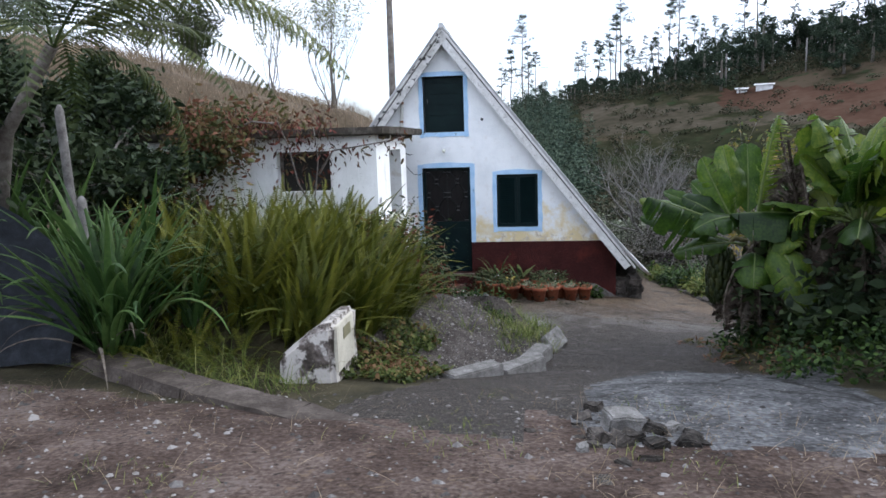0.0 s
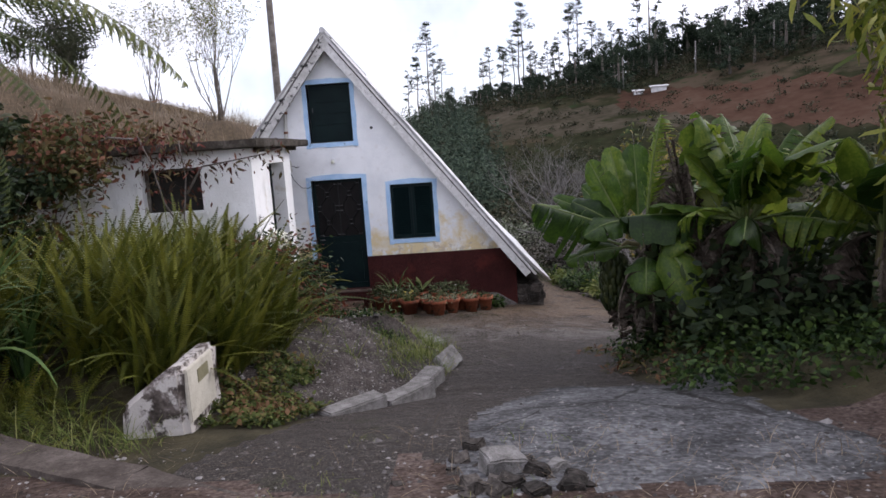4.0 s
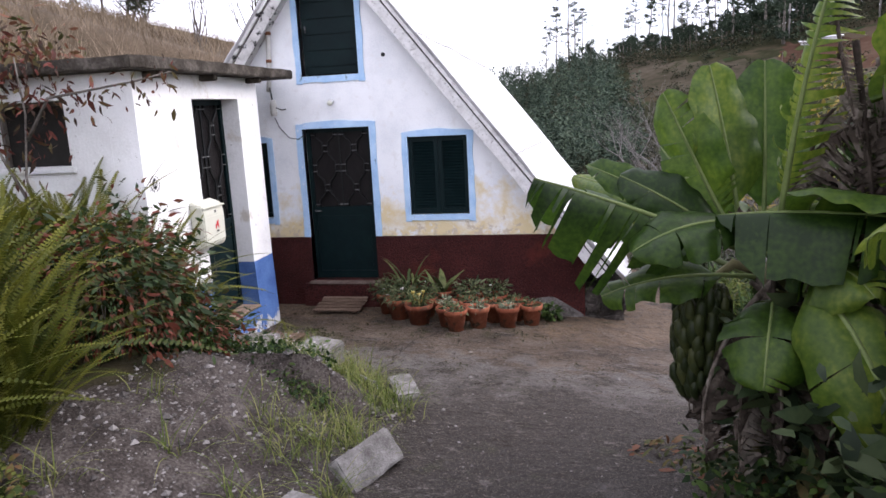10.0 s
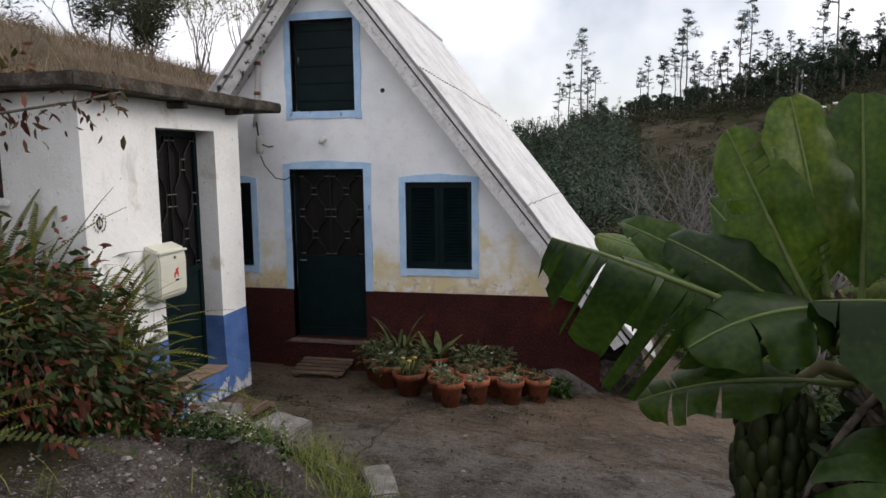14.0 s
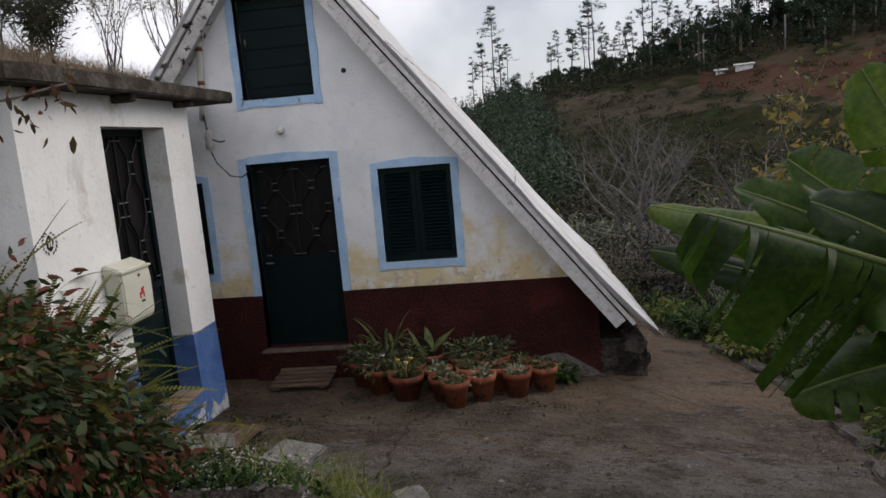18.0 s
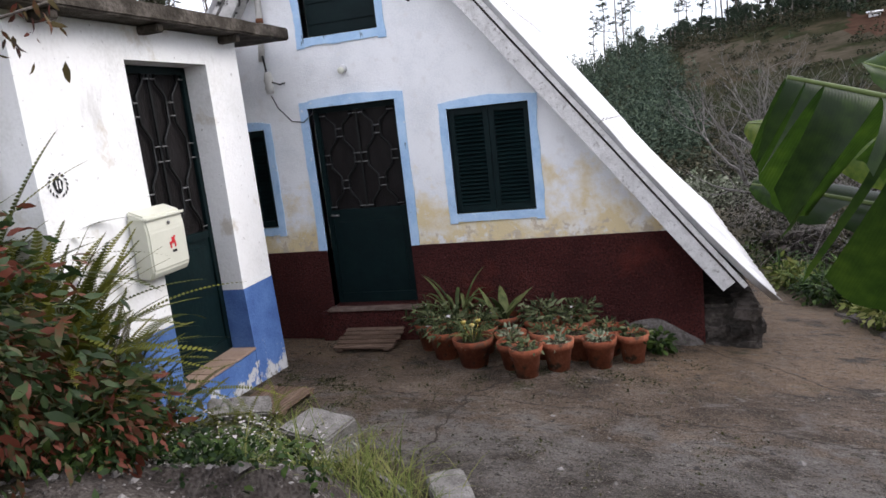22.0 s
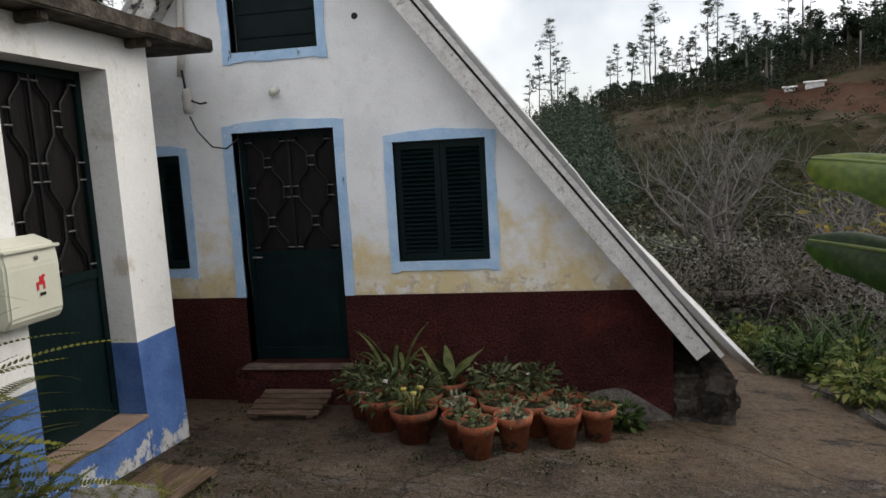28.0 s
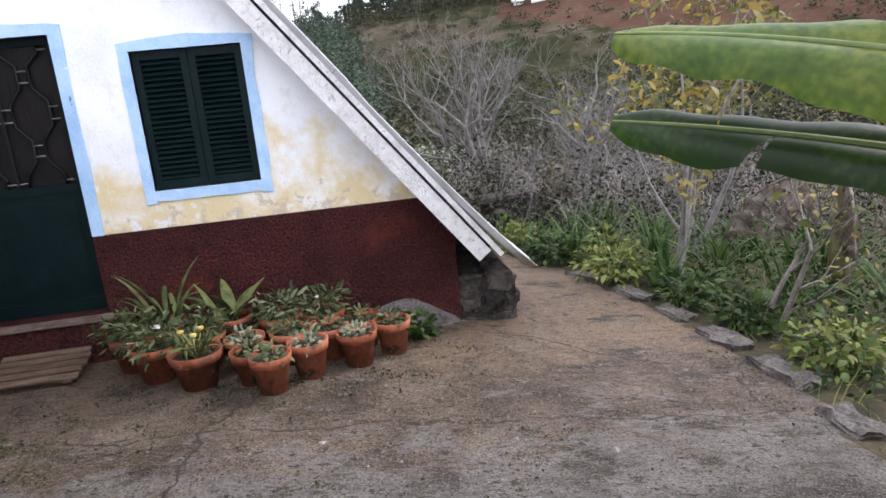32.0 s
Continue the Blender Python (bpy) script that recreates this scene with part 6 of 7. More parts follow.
pts = near(scatter(5200, 0.0, 1.75, -4.3, -3.0), lambda x, y: 0.1 < kerb_line(y) - x < 2.2 and noise.noise((x * 2.5, y * 2.5, 8.0)) > -0.25 and x + 0.75 * (y + 3.3) < 1.25)
stuff("edge_weeds", leaf_cloud("edge_weeds", on_ground(pts, 0.01) + np.abs(rng.normal(size=(len(pts), 3))) * [0.03, 0.03, 0.06], 0.038, WEED_GREEN, -0.05, 0.5, 0.6), "small-leaved weeds covering the edge of the mound", "weeds")

# white-flowered cushion
cushion = thing("flower_cushion", "grey-green cushion plant with tiny white flowers", "plant", (1.0, -3.45, ground_level(1.0, -3.45)))
pts, out = clump_points(2400, (-0.05, -0.12, 0.05), (0.70, 0.50, 0.17), 0.3)
pts = pts[pts[:, 2] > -0.03]
mesh_part("foliage", leaf_cloud("foliage", pts, 0.03, GREY_SCRUB, 0, 0.35, 0.4), cushion)
mesh_part("blossom", leaf_cloud("blossom", pts[:800] * [1, 1, 1.12] + [0, 0, 0.015], 0.015, WHITE_PETAL, 0, 0.9, 0.9), cushion)


# ---- loose stones ----
def pebbles(name, pts, size, mat, label, category):
    base = np.array([(1, 0, 0), (-1, 0, 0), (0, 1, 0), (0, -1, 0), (0, 0, 0.7), (0, 0, -0.7)], float)
    tri = [(0, 2, 4), (2, 1, 4), (1, 3, 4), (3, 0, 4), (2, 0, 5), (1, 2, 5), (3, 1, 5), (0, 3, 5)]
    verts, faces = [], []
    for k, p in enumerate(pts):
        s = size * math.exp(rng.normal(0, 0.45))
        v = base * s * rng.uniform(0.6, 1.25, (6, 3))
        a = rng.uniform(0, 6.3)
        c, sn = math.cos(a), math.sin(a)
        v = v @ np.array([[c, -sn, 0], [sn, c, 0], [0, 0, 1]])
        verts.append(v + p)
        faces += [(a0 + 6 * k, b0 + 6 * k, c0 + 6 * k) for a0, b0, c0 in tri]
    me = sheet_mesh(name, np.concatenate(verts), faces, mat)
    me.polygons.foreach_set("use_smooth", [False] * len(me.polygons))
    return stuff(name, me, label, category)


PEBBLE = material("pebble_grey", [(0.05, 0.045, 0.042), (0.12, 0.11, 0.105), (0.24, 0.225, 0.215)], 3, 0.95, 0.5, 60, random_value=0.6, island=True)
pts = near(scatter(2600, 0.3, 2.2, -7.0, -3.5), lambda x, y: -0.0 < kerb_line(y) - x < 1.7)
pebbles("mound_gravel", on_ground(pts, 0.002), 0.011, PEBBLE, "small grey gravel on the mound of soil", "gravel")
pebbles("path_grit", on_ground(near(scatter(900, 2.0, 5.0, -9.2, -1.0), lambda x, y: x > kerb_line(y) and x < 4.3), 0.0), 0.009, PEBBLE, "grit and small stones on the worn path", "gravel")
pebbles("road_grit", on_ground(scatter(3200, -3.4, 4.8, -12.0, -7.8), 0.0), 0.011, PEBBLE, "grit and small stones on the dirt", "gravel")


def block(name, label, category, place, size, rz=0, rx=0, ry=0, mat=None, chip=0.012, group="", bevel=0.012):
    """A rough block, its corners chipped, with its base at place."""
    bm = bmesh.new()
    w, d, h = size
    box(bm, -w / 2, w / 2, -d / 2, d / 2, 0, h)
    bmesh.ops.bevel(bm, geom=list(bm.edges), offset=bevel, segments=2, affect="EDGES")
    bmesh.ops.subdivide_edges(bm, edges=[e for e in bm.edges if e.calc_length() > 0.08], cuts=3, use_grid_fill=True)
    off = Vector((place[0] * 3, place[1] * 3, 1.7))
    for v in bm.verts:
        v.co += chip * Vector((noise.noise(v.co * 14 + off), noise.noise(v.co * 14 + off * 2), noise.noise(v.co * 14 + off * 3)))
    ob = new(name, mesh_of(name, bm, mat or CONCRETE))
    ob.matrix_world = pose(*place, rx, ry, rz)
    return tagged(ob, label, category, group)


def rest(x, y, sink=0.02):
    return (x, y, ground_level(x, y) - sink)


# kerb of concrete blocks
KERB_L = "grey concrete kerb block laid beside the path"
block("kerb_block", KERB_L, "kerb", (1.48, -6.72, 0.42), (0.56, 0.20, 0.16), 42, group="kerb blocks", chip=0.006)
block("kerb_block", KERB_L, "kerb", (1.88, -6.26, 0.33), (0.60, 0.20, 0.16), 52, group="kerb blocks", chip=0.006)
block("kerb_block", KERB_L, "kerb", (2.04, -5.68, 0.26), (0.55, 0.20, 0.16), 72, group="kerb blocks", chip=0.006)
block("kerb_block", "tilted concrete kerb block leaning at the path's edge", "kerb", (2.32, -4.85, 0.20), (0.50, 0.075, 0.22), 70, -38, group="kerb blocks")
block("kerb_block", "flat concrete block at the edge of the patio", "kerb", (2.03, -3.19, 0.0), (0.46, 0.20, 0.085), -64, group="kerb blocks")
block("stone_block", "rough pale stone block beside the patio", "stone block", (1.24, -3.0, 0.16), (0.34, 0.28, 0.20), -19, 3, 2, chip=0.010)
block("stone_block", "rough grey stone slab tilted against the annex step", "stone block", (0.30, -2.36, -0.10), (0.40, 0.17, 0.34), 28, 24, 8, chip=0.016)
block("edging_slab", "thin concrete edging slab set on edge beside the patio", "edging slab", (1.62, -3.14, 0.0), (0.52, 0.045, 0.15), -34, 4, 3, chip=0.006)
# edging stones along the bed on the far side
for k, (x, y, s, r) in enumerate(((4.98, 1.15, 0.42, 110), (5.14, 0.45, 0.38, 100), (5.22, -0.2, 0.34, 95), (5.26, -0.85, 0.4, 92), (5.26, -1.55, 0.45, 88), (5.12, -2.3, 0.36, 80))):
    block("edging_stone", "dark rough edging stone beside the patio", "edging stone", rest(x, y, 0.125), (s * 1.2, 0.20, 0.16), r, 3, 4, mat=CEMENT, chip=0.045, group="edging stones")
# rubble where the concrete breaks off
random.seed(3)
for k in range(34):
    x, y = 2.58 + random.gauss(0, 0.16), -8.75 + random.gauss(0, 0.24)
    s = random.uniform(0.04, 0.12)
    block("rubble_stone", "broken stone in the washed-out gap of the concrete", "stone", rest(x, y, 0.03), (s * 1.3, s, s * 0.7), random.uniform(0, 180), random.uniform(-20, 20), 0, mat=random.choice([STONE, STONE, STONE, CONCRETE, STONE]), chip=0.03, group="rubble")
block("rubble_block", "pale broken concrete lump in the gap", "stone", rest(2.56, -8.62, 0.02), (0.22, 0.16, 0.13), 15, 8, 5, chip=0.02)
# old concrete edge of the road
EDGE_MAT = material("dirty_concrete_edge", [(0.032, 0.025, 0.020), (0.062, 0.050, 0.042), (0.11, 0.092, 0.08)], 4, 0.95, 1.4, 40)
edge = thing("road_edge", "worn concrete edging strip along the dirt road", "kerb", kind="structure")
strip = [(-3.9, -6.6), (-2.9, -6.85), (-1.96, -7.1), (-0.54, -7.95), (0.43, -8.42), (1.2, -8.9), (1.7, -9.2), (2.2, -9.46)]
for (x0, y0), (x1, y1) in zip(strip, strip[1:]):
    n = max(2, int(math.hypot(x1 - x0, y1 - y0) / 0.12))
    bm = bmesh.new()
    dx, dy = (x1 - x0), (y1 - y0)
    L = math.hypot(dx, dy)
    nx, ny = -dy / L, dx / L
    rows = []
    for k in range(n + 1):
        u = k / n
        x, y = x0 + dx * u, y0 + dy * u
        z = max(ground_level(x, y), 0.86) - 0.018 + 0.01 * noise.noise((x * 6, y * 6, 1))
        w = 0.13 + 0.02 * noise.noise((x * 4, y * 4, 3))
        rows.append([bm.verts.new((x + nx * w, y + ny * w, z - 0.14)), bm.verts.new((x + nx * w, y + ny * w, z)), bm.verts.new((x - nx * w, y - ny * w, z - 0.005)), bm.verts.new((x - nx * w * 1.2, y - ny * w * 1.2, z - 0.14))])
    for a, b in zip(rows, rows[1:]):
        for k in range(3):
            bm.faces.new((a[k], b[k], b[k + 1], a[k + 1]))
    bmesh.ops.recalc_face_normals(bm, faces=bm.faces)
    part("strip", bm, EDGE_MAT, edge)

# meter stone with a cream plate
CREAM = material("cream_plaster", [(0.34, 0.31, 0.26), (0.46, 0.43, 0.36), (0.54, 0.51, 0.44)], 5, 0.8, 0.4, 50)
layered(CREAM, (0.22, 0.19, 0.15), 12.0, 0.64, 0.72)
stone = thing("meter_stone", "whitewashed stone pier with a cream plate in its side", "stone pier", (0.33, -7.10, 0.42), 0)
bm = bmesh.new()
box(bm, -0.38, 0.10, -0.40, 0.34, -0.3, 0.75)
bmesh.ops.bevel(bm, geom=list(bm.edges), offset=0.04, segments=3, affect="EDGES")
bmesh.ops.subdivide_edges(bm, edges=[e for e in bm.edges if e.calc_length() > 0.1], cuts=4, use_grid_fill=True)
for v in bm.verts:
    v.co += 0.022 * Vector((noise.noise(v.co * 7), noise.noise(v.co * 7 + Vector((4, 0, 0))), noise.noise(v.co * 7 + Vector((0, 4, 0)))))
    v.co.z -= 0.75 * max(0.0, -0.02 - v.co.x) * smooth_step(0.0, 0.6, v.co.z)
PIER = material("flaking_whitewash", [(0.025, 0.021, 0.017), (0.055, 0.045, 0.038), (0.12, 0.10, 0.09), (0.32, 0.29, 0.27)], 6, 0.95, 1.2, 30)
layered(PIER, (0.44, 0.41, 0.38), 5.0, 0.47, 0.53, detail=12)
part("body", bm, PIER, stone, "rough stone with flaking whitewash")
bm = bmesh.new()
box(bm, 0.085, 0.118, -0.36, 0.18, 0.34, 0.735, 0.008)
part("plate", bm, CREAM, stone, "smooth cream plaster plate")
bm = bmesh.new()
box(bm, 0.114, 0.124, -0.17, 0.05, 0.58, 0.68, 0.003)
part("plaque", bm, material("plaque_olive", [(0.16, 0.15, 0.09), (0.22, 0.2, 0.13)], 12, 0.6, 0.2, 60), stone, "small dull plaque")

# slatted mats
def slat_mat(place, rz, w, d, n, label):
    ob = thing("slatted_mat", label, "doormat", place, rz, group="slatted mats")
    for k in range(n):
        bm = bmesh.new()
        y = -d / 2 + d * (k + 0.5) / n
        box(bm, -w / 2 + random.uniform(-0.01, 0.01), w / 2 + random.uniform(-0.01, 0.01), y - d / n * 0.40, y + d / n * 0.40, 0.018, 0.034 + random.uniform(0, 0.004), 0.003)
        part("slat", bm, PALLET, ob)
    for x in (-w * 0.38, w * 0.38):
        bm = bmesh.new()
        box(bm, x - 0.025, x + 0.025, -d / 2, d / 2, 0, 0.017)
        part("batten", bm, PALLET, ob)
    return ob


door_mat = slat_mat((0.0, 0.0, 0.0), 0, 0.60, 0.41, 5, "weathered slatted wooden mat propped against the doorstep")
door_mat.matrix_world = pose(0.47, -0.345, ground_level(0.47, -0.5) + 0.055, 10, 0, 0)
slat_mat((0.29, -1.88, ground_level(0.29, -1.88) + 0.012), 83, 0.46, 0.46, 7, "weathered slatted wooden mat beside the annex door")

# ---- flower pots along the plinth ----
def pot_mesh(h, r0, r1):
    bm = bmesh.new()
    lathe(bm, [(0, 0.0), (r0, 0.0), (r0 + (r1 - r0) * 0.72, h * 0.74), (r1 * 1.0, h * 0.75), (r1 * 1.06, h), (r1 * 0.97, h), (r1 * 0.92, h * 0.8), (0, h * 0.79)], 26)
    return bm


YELLOW_PETAL = material("yellow_petal", [(0.20, 0.14, 0.03), (0.36, 0.28, 0.06), (0.55, 0.5, 0.3)], 30, 0.6)
PLANT_LEAF = material("pot_plant_leaf", [(0.028, 0.040, 0.016), (0.065, 0.085, 0.034), (0.15, 0.165, 0.085)], 3, 0.5, random_value=0.6, island=True, transl=0.2)
GREY_LEAF = material("pale_succulent_leaf", [(0.10, 0.13, 0.08), (0.18, 0.20, 0.13), (0.28, 0.28, 0.2)], 5, 0.6, random_value=0.4, island=True)
POT_GREEN = material("pale_edged_strap_leaf", [(0.034, 0.050, 0.018), (0.075, 0.098, 0.032), (0.15, 0.165, 0.062)], 9, 0.5, random_value=0.5, transl=0.2)
POT_STRAPS = [strap_mesh("leaf", POT_GREEN, 1.0, w, a) for w, a in ((0.06, 1.0), (0.07, 1.6), (0.06, 2.2))]
WIDE_STRAPS = [strap_mesh("leaf", POT_GREEN, 1.0, 0.20, a) for a in (0.6, 1.1)]


def flower_pot(x, y, h, r, plant, label):
    z = ground_level(x, y)
    ob = thing("flower_pot", label, "potted plant", (x, y, z), random.uniform(0, 360), group="flower pots")
    part("pot", pot_mesh(h, r * 0.66, r), TERRACOTTA, ob, smooth=False)
    bm = bmesh.new()
    lathe(bm, [(0, h * 0.86), (r * 0.5, h * 0.85), (r * 0.93, h * 0.82)], 18)
    part("soil", bm, SOIL, ob)
    top = h * 0.84
    if plant in ("strap", "long"):
        n, s = (40, 0.26) if plant == "strap" else (22, 0.52)
        for k in range(n):
            mesh_part("leaf", random.choice(POT_STRAPS), ob, m=aimed((random.gauss(0, r * 0.3), random.gauss(0, r * 0.3), top), 137.5 * k, random.uniform(8, 42), s * random.uniform(0.6, 1.1)))
        if plant == "strap":
            for k in range(3):
                bm = bmesh.new()
                a = k * 2.1
                q = (0.07 * math.cos(a), 0.07 * math.sin(a), top + 0.15)
                tube(bm, [(0.02 * math.cos(a), 0.02 * math.sin(a), top), q], 0.004, 5)
                lathe(bm, [(0, -0.01), (0.018, 0.0), (0.024, 0.02), (0, 0.028)], 8, q)
                part("flower", bm, YELLOW_PETAL, ob, "small yellow flower")
    elif plant == "wide":
        for k in range(7):
            mesh_part("leaf", random.choice(WIDE_STRAPS), ob, "broad upright leaf", aimed((random.gauss(0, 0.02), random.gauss(0, 0.02), top), 137.5 * k, random.uniform(12, 40), 0.40 * random.uniform(0.7, 1.1)))
    elif plant == "bushy":
        pts, out = clump_points(430, (0, 0, top + 0.07), (r * 1.3, r * 1.3, 0.13), 0.3)
        mesh_part("foliage", leaf_cloud("foliage", pts, 0.058, PLANT_LEAF, 0.1, 0.28, 0.5, out), ob)
        for q in pts[:4]:
            mesh_part("flower", leaf_cloud("flower", [q + [0, 0, 0.04]] * 4, 0.02, WHITE_PETAL, 0, 0.9, 0.8), ob, "small white flower")
    elif plant == "succulent":
        pts, out = clump_points(70, (0, 0, top + 0.03), (r * 0.75, r * 0.75, 0.05), 0.2)
        mesh_part("foliage", leaf_cloud("foliage", pts, 0.05, GREY_LEAF, -0.3, 0.4, 0.5, out), ob)
    elif plant == "low":
        pts, out = clump_points(110, (0, 0, top + 0.03), (r * 0.9, r * 0.9, 0.06), 0.3)
        mesh_part("foliage", leaf_cloud("foliage", pts, 0.05, PLANT_LEAF, 0.1, 0.4, 0.5, out), ob)
    return ob


random.seed(31)
for x, y, h, r, plant, what in (
        (1.12, -0.42, 0.26, 0.15, "bushy", "terracotta pot with a dense leafy plant"), (1.33, -0.68, 0.25, 0.16, "bushy", "wide terracotta pot with a bushy green plant"),
        (1.36, -0.30, 0.27, 0.16, "long", "terracotta pot with long arching strap leaves"), (1.62, -0.92, 0.24, 0.16, "strap", "terracotta pot with strap leaves and yellow flowers"),
        (1.78, -0.36, 0.27, 0.14, "wide", "terracotta pot with broad upright leaves"), (1.90, -0.72, 0.22, 0.13, "succulent", "small terracotta pot with a pale succulent"),
        (1.97, -1.0, 0.22, 0.13, "low", "terracotta pot with a low plant"), (2.10, -1.20, 0.24, 0.125, "low", "terracotta pot with a small seedling"),
        (2.32, -1.02, 0.24, 0.125, "succulent", "terracotta pot with a pale rosette plant"), (2.20, -0.74, 0.23, 0.135, "low", "old terracotta pot with a small plant"),
        (2.12, -0.42, 0.26, 0.15, "bushy", "terracotta pot with a leafy plant and white flowers"), (2.42, -0.36, 0.25, 0.15, "bushy", "terracotta pot with mixed small leaves"),
        (2.44, -0.70, 0.24, 0.14, "low", "terracotta pot with sparse leaves"), (2.63, -0.86, 0.24, 0.13, "succulent", "terracotta pot with a small plant"),
        (2.68, -0.50, 0.23, 0.14, "low", "terracotta pot with trailing leaves"), (2.88, -0.66, 0.24, 0.125, "low", "terracotta pot with a leafy rosette"),
        (1.62, -0.58, 0.23, 0.14, "bushy", "terracotta pot with a bushy plant")):
    flower_pot(x, y, h, r, plant, what)
pts, out = clump_points(160, (3.08, -0.42, ground_level(3.08, -0.42) + 0.09), (0.14, 0.12, 0.10), 0.3)
stuff("corner_weed", leaf_cloud("corner_weed", pts, 0.06, WEED_GREEN, 0.1, 0.6, 0.6, out), "blue-green weed growing beside the pots", "weed")

# ---- fittings on the walls ----
box_ob = thing("mailbox", "cream plastic mailbox with a small red mark on the annex wall", "mailbox", (AX + 0.004, -2.35, 1.10))
bm = bmesh.new()
prof = [(0.0, 0.0), (0.10, -0.01), (0.135, 0.04), (0.14, 0.30), (0.125, 0.40), (0.0, 0.45)]
rows = [[bm.verts.new((x, y, z)) for x, z in prof] for y in (-0.19, 0.19)]
bm.faces.new(rows[0])
bm.faces.new(rows[1][::-1])
for k in range(6):
    bm.faces.new((rows[0][k], rows[1][k], rows[1][(k + 1) % 6], rows[0][(k + 1) % 6]))
bmesh.ops.recalc_face_normals(bm, faces=bm.faces)
bmesh.ops.bevel(bm, geom=list(bm.edges), offset=0.012, segments=3, affect="EDGES")
part("body", bm, PLASTIC, box_ob)
bm = bmesh.new()
box(bm, 0.0, 0.15, -0.195, 0.195, 0.375, 0.392, 0.004)
part("flap_edge", bm, PLASTIC, box_ob)
bm = bmesh.new()
lathe(bm, [(0, 0), (0.012, 0), (0.012, 0.006), (0, 0.006)], 12)
bmesh.ops.transform(bm, matrix=Matrix.Translation((0.141, 0.02, 0.335)) @ Matrix.Rotation(radians(90), 4, "Y"), verts=bm.verts)
part("lock", bm, STUD, box_ob, "round metal lock")
bm = bmesh.new()
for y, z, w, h in ((0.03, 0.20, 0.06, 0.014), (0.04, 0.22, 0.03, 0.03), (0.01, 0.18, 0.014, 0.03), (0.055, 0.18, 0.012, 0.026), (0.055, 0.235, 0.02, 0.014)):
    box(bm, 0.1405, 0.1425, y - w / 2, y + w / 2, z - h / 2, z + h / 2)
part("mark", bm, RED_MARK, box_ob, "small red printed mark")
bm = bmesh.new()
box(bm, 0.1405, 0.1425, 0.02, 0.06, 0.135, 0.15)
part("print", bm, INK, box_ob, "dark printed bar")

number = thing("house_number", "worn black painted house number in an oval wreath", "house number", (AX + 0.003, -3.02, 1.78))
bm = bmesh.new()
ring = [bm.verts.new((0.001, 0.034 * math.cos(a) * (1 + 0.12 * math.sin(5 * a)), 0.046 * math.sin(a) * (1 + 0.10 * math.cos(4 * a)))) for a in [2 * math.pi * k / 28 for k in range(28)]]
face = bm.faces.new(ring)
bmesh.ops.extrude_face_region(bm, geom=[face])
for v in ring:
    v.co.x = 0.003
part("plate", bm, INK, number)
for y, w, h in ((-0.012, 0.008, 0.05), (0.010, 0.012, 0.045)):
    bm = bmesh.new()
    box(bm, 0.003, 0.0055, y - w / 2, y + w / 2, -h / 2, h / 2, 0.001)
    part("stroke", bm, ANNEX_WHITE, number, "pale worn stroke")
for s in (1, -1):
    for k in range(7):
        a = math.pi * (0.12 + 0.76 * k / 6)
        bm = bmesh.new()
        bmesh.ops.create_icosphere(bm, subdivisions=1, radius=1.0)
        bmesh.ops.transform(bm, matrix=Matrix.Translation((0.002, s * 0.066 * math.sin(a), -0.066 * math.cos(a))) @ Matrix.Rotation(s * (a - 0.9), 4, "X") @ Matrix.Diagonal((0.002, 0.006, 0.014, 1)), verts=bm.verts)
        part("wreath_leaf", bm, INK, number)

lamp = thing("wall_lamp", "small white bulb holder on the house wall above the door", "lamp", (0.42, 0, 2.445))
bm = bmesh.new()
lathe(bm, [(0, 0), (0.035, 0), (0.035, 0.03), (0.028, 0.05), (0, 0.05)], 16)
bmesh.ops.transform(bm, matrix=Matrix.Rotation(radians(90), 4, "X"), verts=bm.verts)
part("holder", bm, ROOF_WHITE, lamp)
bm = bmesh.new()
bmesh.ops.create_uvsphere(bm, u_segments=14, v_segments=10, radius=0.032, matrix=Matrix.Translation((0.0, -0.07, -0.02)))
part("bulb", bm, PLASTIC, lamp, "pale bulb", True)
bm = bmesh.new()
tube(bm, [(1.12, 0.03, 2.965), (1.12, -0.004, 2.965)], 0.026, 12)
whole("wall_vent", bm, IRON, "small round black hole in the house wall", "vent")

pipe = thing("service_pipe", "pale service pipe with rusty clamps and an insulator on the wall", "pipe", (-0.38, -0.05, 2.35))
bm = bmesh.new()
tube(bm, [(0.08, 0, 1.2), (0.06, 0.0, 0.9), (0.03, 0, 0.45), (0.0, 0, 0.25)], 0.030, 10)
part("pipe", bm, PIPE, pipe)
for z, x in ((0.95, 0.063), (0.62, 0.042)):
    bm = bmesh.new()
    tube(bm, [(x, 0, z - 0.02), (x, 0, z + 0.02)], 0.036, 10)
    part("clamp", bm, RUST, pipe, "rusty clamp")
bm = bmesh.new()
lathe(bm, [(0, 0.0), (0.035, 0.0), (0.045, 0.05), (0.035, 0.08), (0.045, 0.12), (0.03, 0.2), (0.0, 0.2)], 14, (0.06, -0.03, -0.05))
part("insulator", bm, PIPE, pipe, "grey porcelain insulator")
bm = bmesh.new()
tube(bm, [(0.03, -0.02, 0.3), (0.06, -0.05, 0.15), (0.05, -0.05, 0.1)], 0.010, 6)
tube(bm, [(0.1, -0.04, 0.05), (0.18, -0.05, 0.02), (0.22, -0.02, 0.03)], 0.008, 6)
part("bracket", bm, IRON, pipe)
bm = bmesh.new()
tube(bm, [(-0.32, -0.07, 2.28), (-0.28, -0.05, 2.16), (-0.16, -0.04, 2.02), (-0.04, -0.04, 2.0), (0.05, -0.03, 2.06), (0.06, 0.02, 2.09)], 0.006, 6)
whole("cable", bm, INK, "thin black cable sagging from insulator to door", "cable")

